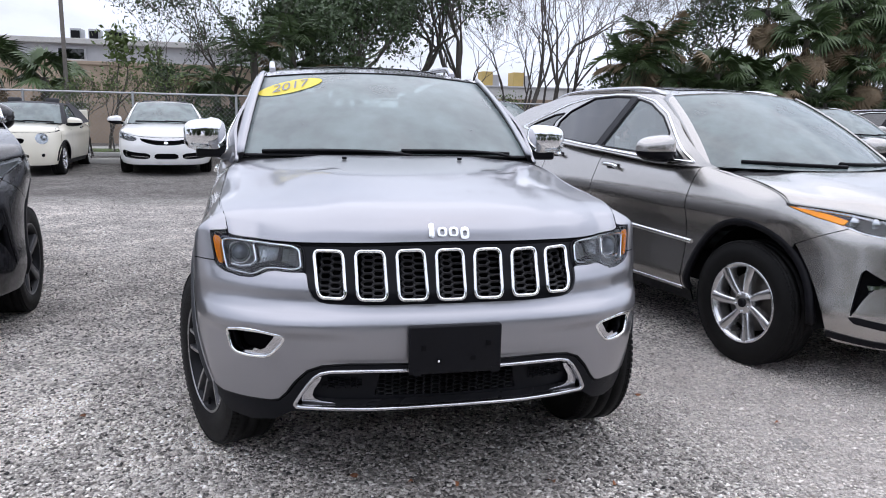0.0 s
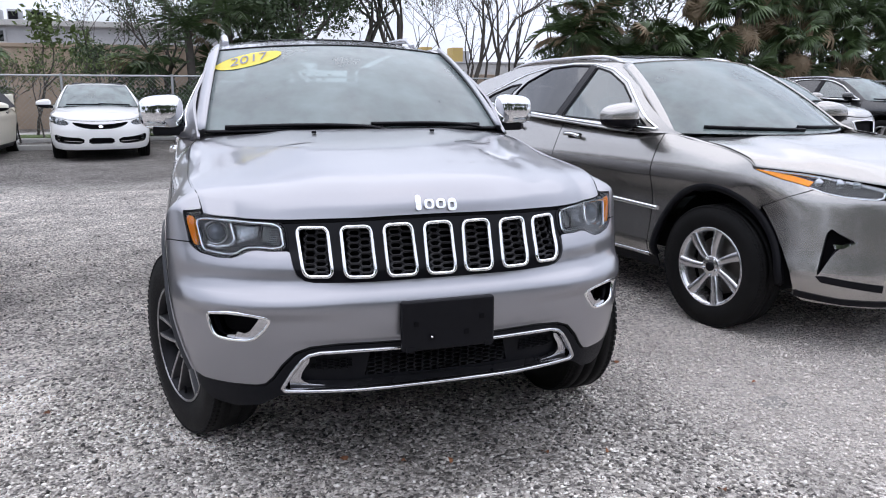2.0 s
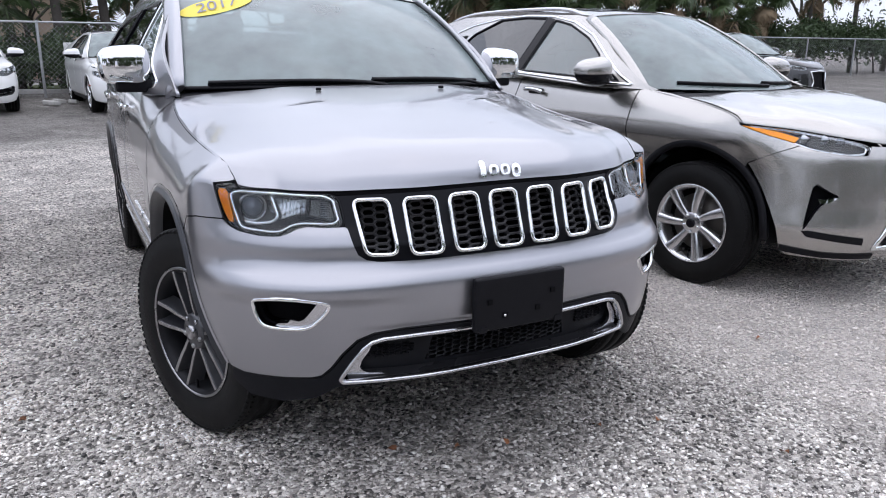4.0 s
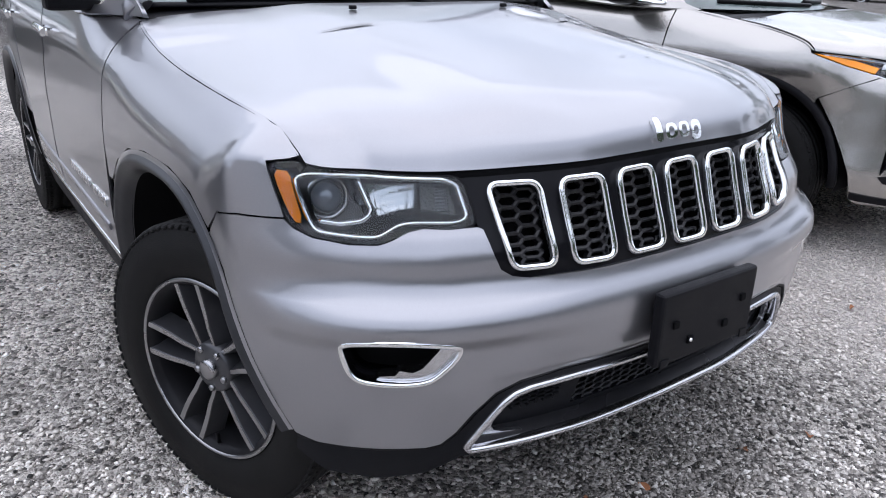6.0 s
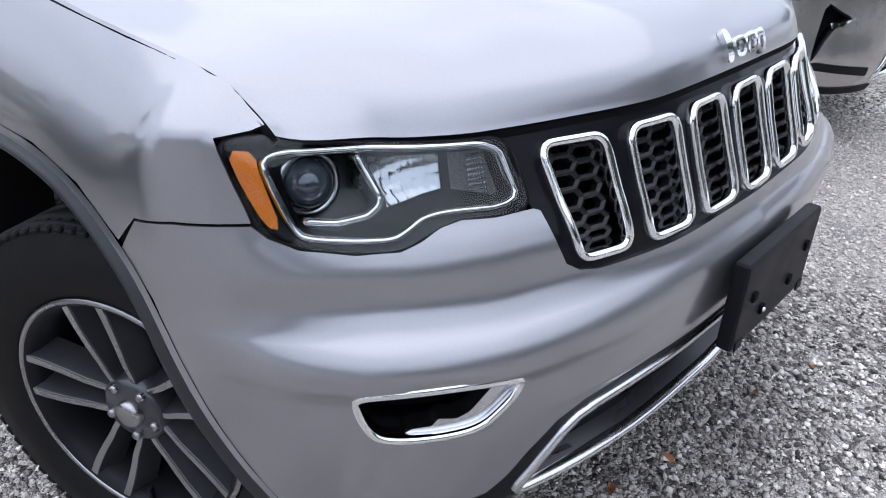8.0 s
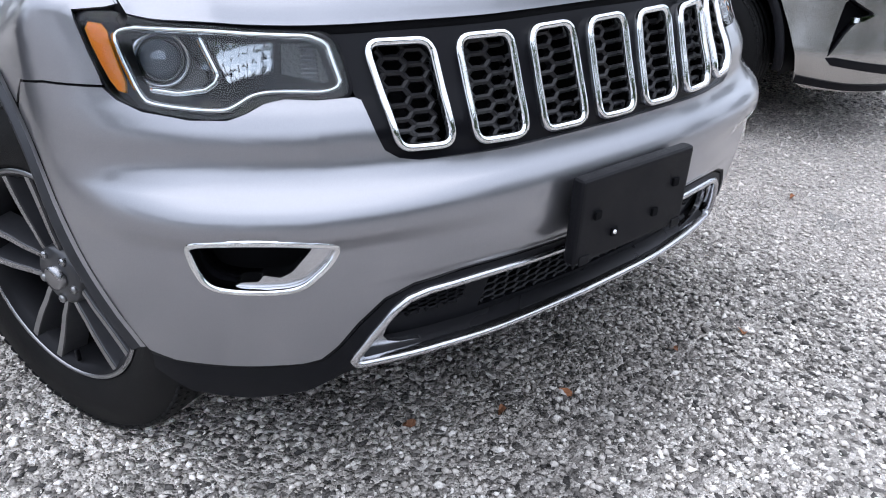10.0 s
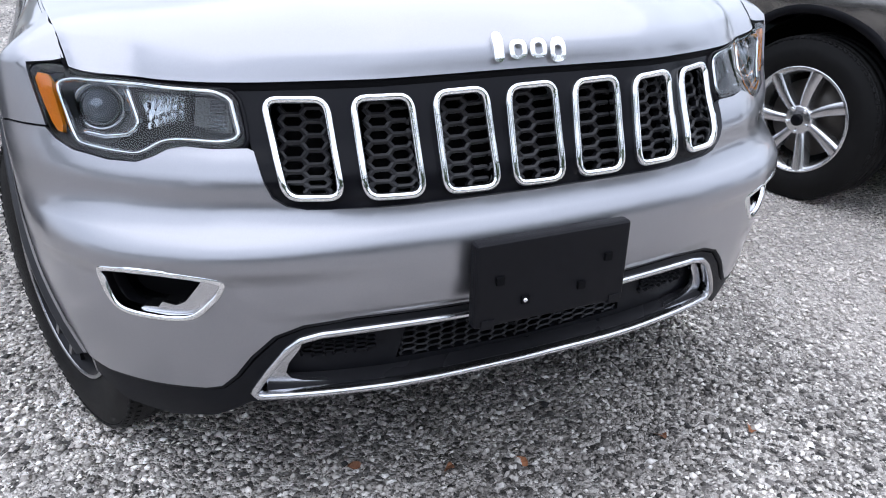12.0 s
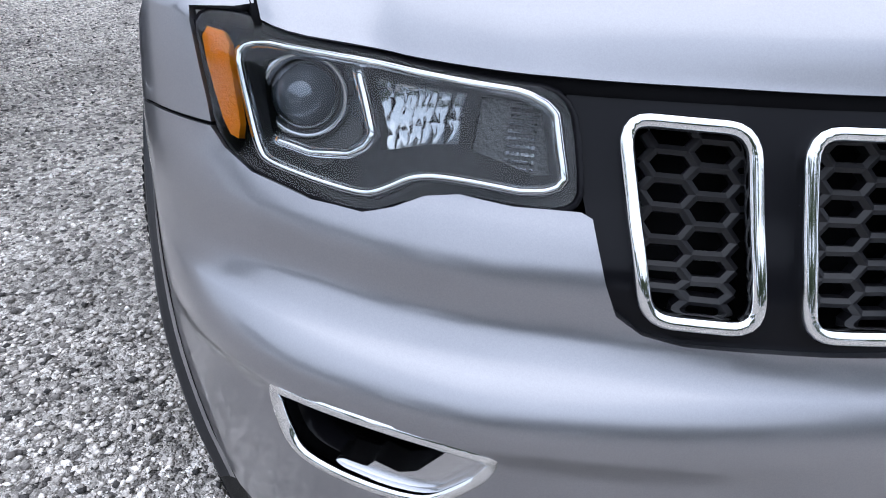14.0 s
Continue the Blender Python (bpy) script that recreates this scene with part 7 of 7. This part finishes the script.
def frond(rng, length, droop, fan=False):
    """One palm leaf that starts at the origin and reaches along +x."""
    V, F = [], []
    n = 26 if not fan else 1
    spine = []
    for i in range(n + 1):
        t = i / max(n, 1)
        spine.append(Vector((length * t * (1 - .25 * droop * t), 0, length * (.35 * t - droop * t * t))))
    if not fan:
        for i in range(n):
            p, q = spine[i], spine[i + 1]
            k = len(V)
            w = .022 * (1 - i / n) + .004
            V += [p + Vector((0, -w, 0)), p + Vector((0, w, 0)), q + Vector((0, w, 0)), q + Vector((0, -w, 0))]
            F.append((k, k + 1, k + 2, k + 3))
            if i > 2:
                ll = length * .30 * math.sin(math.pi * min(1, (i + 3) / (n + 2))) + .06
                for sd in (-1, 1):
                    tip = q + Vector((ll * .45, sd * ll * .8, -ll * rng.uniform(.25, .75)))
                    mid = p + (tip - p) * .5 + Vector((0, 0, .06 * ll))
                    k = len(V)
                    V += [p, mid + Vector((.022, 0, 0)), tip, mid - Vector((.022, 0, 0))]
                    F.append((k, k + 1, k + 2, k + 3))
    else:
        stem = Vector((length * .55, 0, length * .10))
        V += [Vector((0, -.015, 0)), Vector((0, .015, 0)), stem + Vector((0, .015, 0)), stem + Vector((0, -.015, 0))]
        F.append((0, 1, 2, 3))
        for j in range(22):
            a = radians(-125 + 250 * j / 21)
            ll = length * .5 * rng.uniform(.85, 1.05)
            d = Vector((math.cos(a), math.sin(a), -.25 - .25 * abs(math.sin(a))))
            tip = stem + d * ll + Vector((0, 0, -ll * rng.uniform(.15, .45) * droop))
            mid = stem + d * ll * .55
            k = len(V)
            sd = Vector((-math.sin(a), math.cos(a), 0)) * .032
            V += [stem, mid + sd, tip, mid - sd]
            F.append((k, k + 1, k + 2, k + 3))
    me = bpy.data.meshes.new("frond")
    me.from_pydata([tuple(v) for v in V], [], F)
    return me


frng = np.random.default_rng(5)
FEATHER = [frond(frng, 1.0, d) for d in (.35, .55, .8, 1.1)]
FANS = [frond(frng, 1.0, d, True) for d in (.5, 1.0, 1.6)]


def palm(x, y, height, reach, seed, label, fan=False, count=16, skirt=0, group="palms behind the lot"):
    rng = np.random.default_rng(seed)
    t = root("palm_tree", pose(x, y, float(ground_z(x, min(y, 30))) - .05), label, "palm", group)
    lean = Vector((rng.normal(0, .06), rng.normal(0, .06), 1)) * height
    segs, p = [], Vector((0, 0, 0))
    for i in range(8):
        q = lean * ((i + 1) / 8)
        segs.append((p, q, .13 - .004 * i, .126 - .004 * i))
        p = q
    part("trunk", branch_mesh(segs, 9), BARK, t)
    for i in range(count + skirt):
        dry = i >= count
        up = rng.uniform(-25, 62) if not dry else rng.uniform(-85, -50)
        src = (FANS if fan else FEATHER)[int(rng.integers(0, 3 if fan else 4))]
        ob = part("frond", src.copy(), FROND_DRY if dry or rng.random() < .08 else FROND, t)
        k = reach * rng.uniform(.75, 1.15)
        ob.matrix_basis = Matrix.Translation(p - Vector((0, 0, .25 if dry else 0))) @ pose(0, 0, 0, 0, 0, i * 137.5) @ pose(0, 0, 0, rng.uniform(-25, 25), -up, 0) @ Matrix.Diagonal((k, k, k, 1))
    return t


# left of the saloon: fan palms, twiggy shrubs, a round evergreen
palm(-6.3, 19.0, 2.0, 1.05, 1, "fan palm with drooping leaves behind the fence", True, 18, 5)
palm(-7.6, 19.2, 2.2, 1.05, 2, "fan palm with drooping leaves behind the fence", True, 14, 6)
palm(-6.1, 19.4, 0.9, 0.9, 3, "low fan palm behind the fence", True, 12)
tree("slender_tree", -5.05, 20.5, 4.6, 21, "slender young tree with a small leafy crown", 2, 16, .045, .55, .09, LEAF2, .20)
for i, (x, y) in enumerate(((-5.0, 18.2), (-4.5, 18.4), (-4.0, 18.2), (-3.6, 18.5), (-5.5, 18.3), (-3.2, 18.4))):
    tree("twiggy_shrub", x, y, 2.5, 40 + i, "half-bare twiggy shrub behind the fence", 4, 1, .025, .5, .04, LEAF2, .10, group="shrubs by the fence")
tree("evergreen_tree", -3.1, 19.6, 2.9, 51, "dense dark evergreen tree behind the fence", 4, 16, .07, .7, .055, LEAF, .14)
tree("feathery_tree", -3.0, 21.5, 4.6, 52, "half-bare tree with fine twigs", 5, 1, .06, .6, .05, LEAF, .15)
tree("feathery_tree", -3.6, 20.6, 5.0, 57, "half-bare tree with fine twigs", 6, 1, .05, .55, .05, LEAF, .15)
tree("feathery_tree", -1.4, 20.6, 6.0, 58, "half-bare tree with fine twigs", 6, 1, .07, .45, .05, LEAF, .15)
tree("feathery_tree", -2.0, 21.0, 5.6, 55, "half-bare tree with fine twigs", 5, 1, .07, .5, .05, LEAF, .15)
for i, (x, y, h, ln) in enumerate(((.9, 21.0, 5.4, 0), (1.7, 22.0, 6.2, .1), (1.0, 23.0, 6.2, 0))):
    tree("broad_tree", x, y, h, 53 + i, "dark evergreen tree over the fence", 5, 7, .14, .70, .075, LEAF, .22, lean=(ln, 0))
for i, (x, y, h) in enumerate(((-1.9, 19.2, 2.0), (-.9, 18.9, 2.8), (.2, 19.1, 3.2), (-.4, 19.6, 1.6), (1.0, 19.4, 2.4))):
    palm(x, y, h, 1.25, 60 + i, "feather palm under the dark trees", False, 16)
for i, x in enumerate(np.linspace(-2.4, 2.4, 8)):
    tree("undergrowth_bush", float(x), 18.6 + (i % 2) * .5, 1.3, 300 + i, "dark undergrowth bush behind the fence", 3, 22, .04, .9, .07, LEAF, .22, group="undergrowth")
# behind the roof: spreading trees, then bare ones
tree("spreading_tree", 3.9, 22.0, 6.6, 71, "spreading half-bare tree with crooked limbs", 6, 3, .18, .75, .07, LEAF, .2)
tree("spreading_tree", 5.4, 21.5, 7.0, 72, "spreading half-bare tree with crooked limbs", 6, 3, .18, .75, .07, LEAF, .2, lean=(.25, 0))
tree("spreading_tree", 2.9, 23.0, 6.4, 73, "spreading half-bare tree with crooked limbs", 6, 3, .16, .7, .07, LEAF, .2, lean=(-.2, 0))
for i, (x, y, h, r) in enumerate(((7.6, 24.0, 6.5, .055), (8.8, 25.0, 7.0, .055), (10.0, 23.0, 7.0, .055), (11.2, 26.0, 8.0, .055), (13.5, 25.0, 7.5, .07), (16.0, 26.0, 8.0, .07), (5.9, 22.6, 7.2, .10), (7.9, 22.2, 7.4, .10), (9.2, 22.6, 7.6, .10), (10.6, 24.2, 7.4, .08), (14.6, 24.4, 7.8, .08), (15.4, 25.5, 8.2, .08), (17.2, 26.5, 8.2, .07), (7.0, 27, 6.0, .055), (8.2, 23.2, 7.2, .055), (9.4, 24.4, 7.6, .055), (6.2, 24.5, 6.6, .055), (12.3, 24.2, 7.6, .055))):
    tree("bare_tree", x, y, h, 80 + i, "leafless tree with upright fine branches", 7, 0, r, .55, group="bare trees")
tree("round_shrub", 11.0, 24.5, 2.2, 95, "rounded green shrub behind the lot", 4, 12, .05, .8, .06, LEAF, .18, group="shrubs by the fence")
tree("round_shrub", 8.6, 26.0, 2.0, 96, "rounded green shrub behind the lot", 4, 8, .05, .8, .06, LEAF2, .18, group="shrubs by the fence")
# right: palm hedge
hedge = [(11.6, 21.2, 3.0, 0), (12.4, 21.8, 3.7, 0), (13.4, 21.0, 1.8, 0), (14.4, 21.6, 2.2, 0), (15.4, 22.6, 2.5, 0), (16.3, 21.8, 2.6, 1), (17.3, 22.8, 5.4, 1), (18.2, 22.0, 4.2, 1), (19.4, 23.0, 5.8, 1),
         (20.4, 22.4, 4.6, 1), (21.8, 23.2, 5.6, 1), (23.0, 22.8, 4.4, 1), (24.6, 23.6, 5.2, 1), (26.4, 24.0, 4.4, 0), (28.5, 24.0, 5.0, 1), (31.0, 23.4, 4.0, 0), (34.0, 22.6, 5.0, 1), (37.5, 21.5, 4.4, 0), (41, 20.4, 5.0, 1), (45, 19.0, 4.4, 0), (49, 17.5, 5, 1)]
for i, (x, y, h, fan) in enumerate(hedge):
    palm(x, y, h, 1.35 if fan else 1.7, 100 + i, "fan palm with a shaggy skirt of dry leaves" if fan else "feather palm in the hedge behind the lot", bool(fan), 24, 22 if fan else 4)
for i in range(15):
    x = 12.2 + 1.15 * i + .3 * math.sin(i * 2.1)
    palm(x, 20.6 + (x - 12.2) * .15 + .3 * (i % 2), 1.6 + 1.1 * ((i * 7) % 3) * .5 + .06 * i, 1.25, 400 + i, "low shaggy palm crowded in the hedge", i % 3 > 0, 18, 12)
for i, (x, y, h) in enumerate(((13.0, 23.5, 3.0), (16.5, 24.8, 3.6), (18.4, 25.4, 7.0), (22.0, 25.2, 8.0), (25.0, 26.0, 7.5), (29.0, 26.0, 7.5), (33.0, 25.0, 8.0), (38.0, 23.5, 8.0), (43, 21.8, 8.0), (48, 20, 8.0), (54, 17.5, 8.0), (60, 15, 8), (66, 12.5, 8), (72, 10, 8))):
    tree("evergreen_tree", x, y, h, 130 + i, "dark evergreen tree crowded behind the palms", 5, 7, .16, .8, .09, LEAF, .30)
for i, x in enumerate(np.r_[np.linspace(11.5, 48, 26), np.linspace(49, 72, 15)]):
    y = behind_fence(x) + .7 + (i % 3) * .5
    tree("undergrowth_bush", float(x), float(y), 2.6, 150 + i, "dark tangled undergrowth bush below the palms", 3, 40, .05, .9, .09, LEAF, .35, group="undergrowth")

# trees that close the lot behind the camera
for i, (x, y, h) in enumerate(((-24, -8, 7), (-20, -13, 7), (-15, -16, 8), (-10, -17, 7), (-5, -18, 7.5), (0, -18, 8), (5, -18, 7), (10, -17, 8), (15, -16, 7), (20, -14, 8), (25, -9, 7), (-27, -1, 7), (30, -3, 7))):
    tree("evergreen_tree", x, y, h, 200 + i, "dark evergreen tree at the near edge of the lot", 4, 20, .18, .85, .22, LEAF, .7)
for i in range(16):
    x = -24 + 3.2 * i
    tree("undergrowth_bush", x, -15.5 - 3 * math.sin(math.pi * i / 15), 3.0, 220 + i, "dark tangled undergrowth bush at the edge of the lot", 3, 26, .06, .9, .18, LEAF, .5, group="undergrowth")
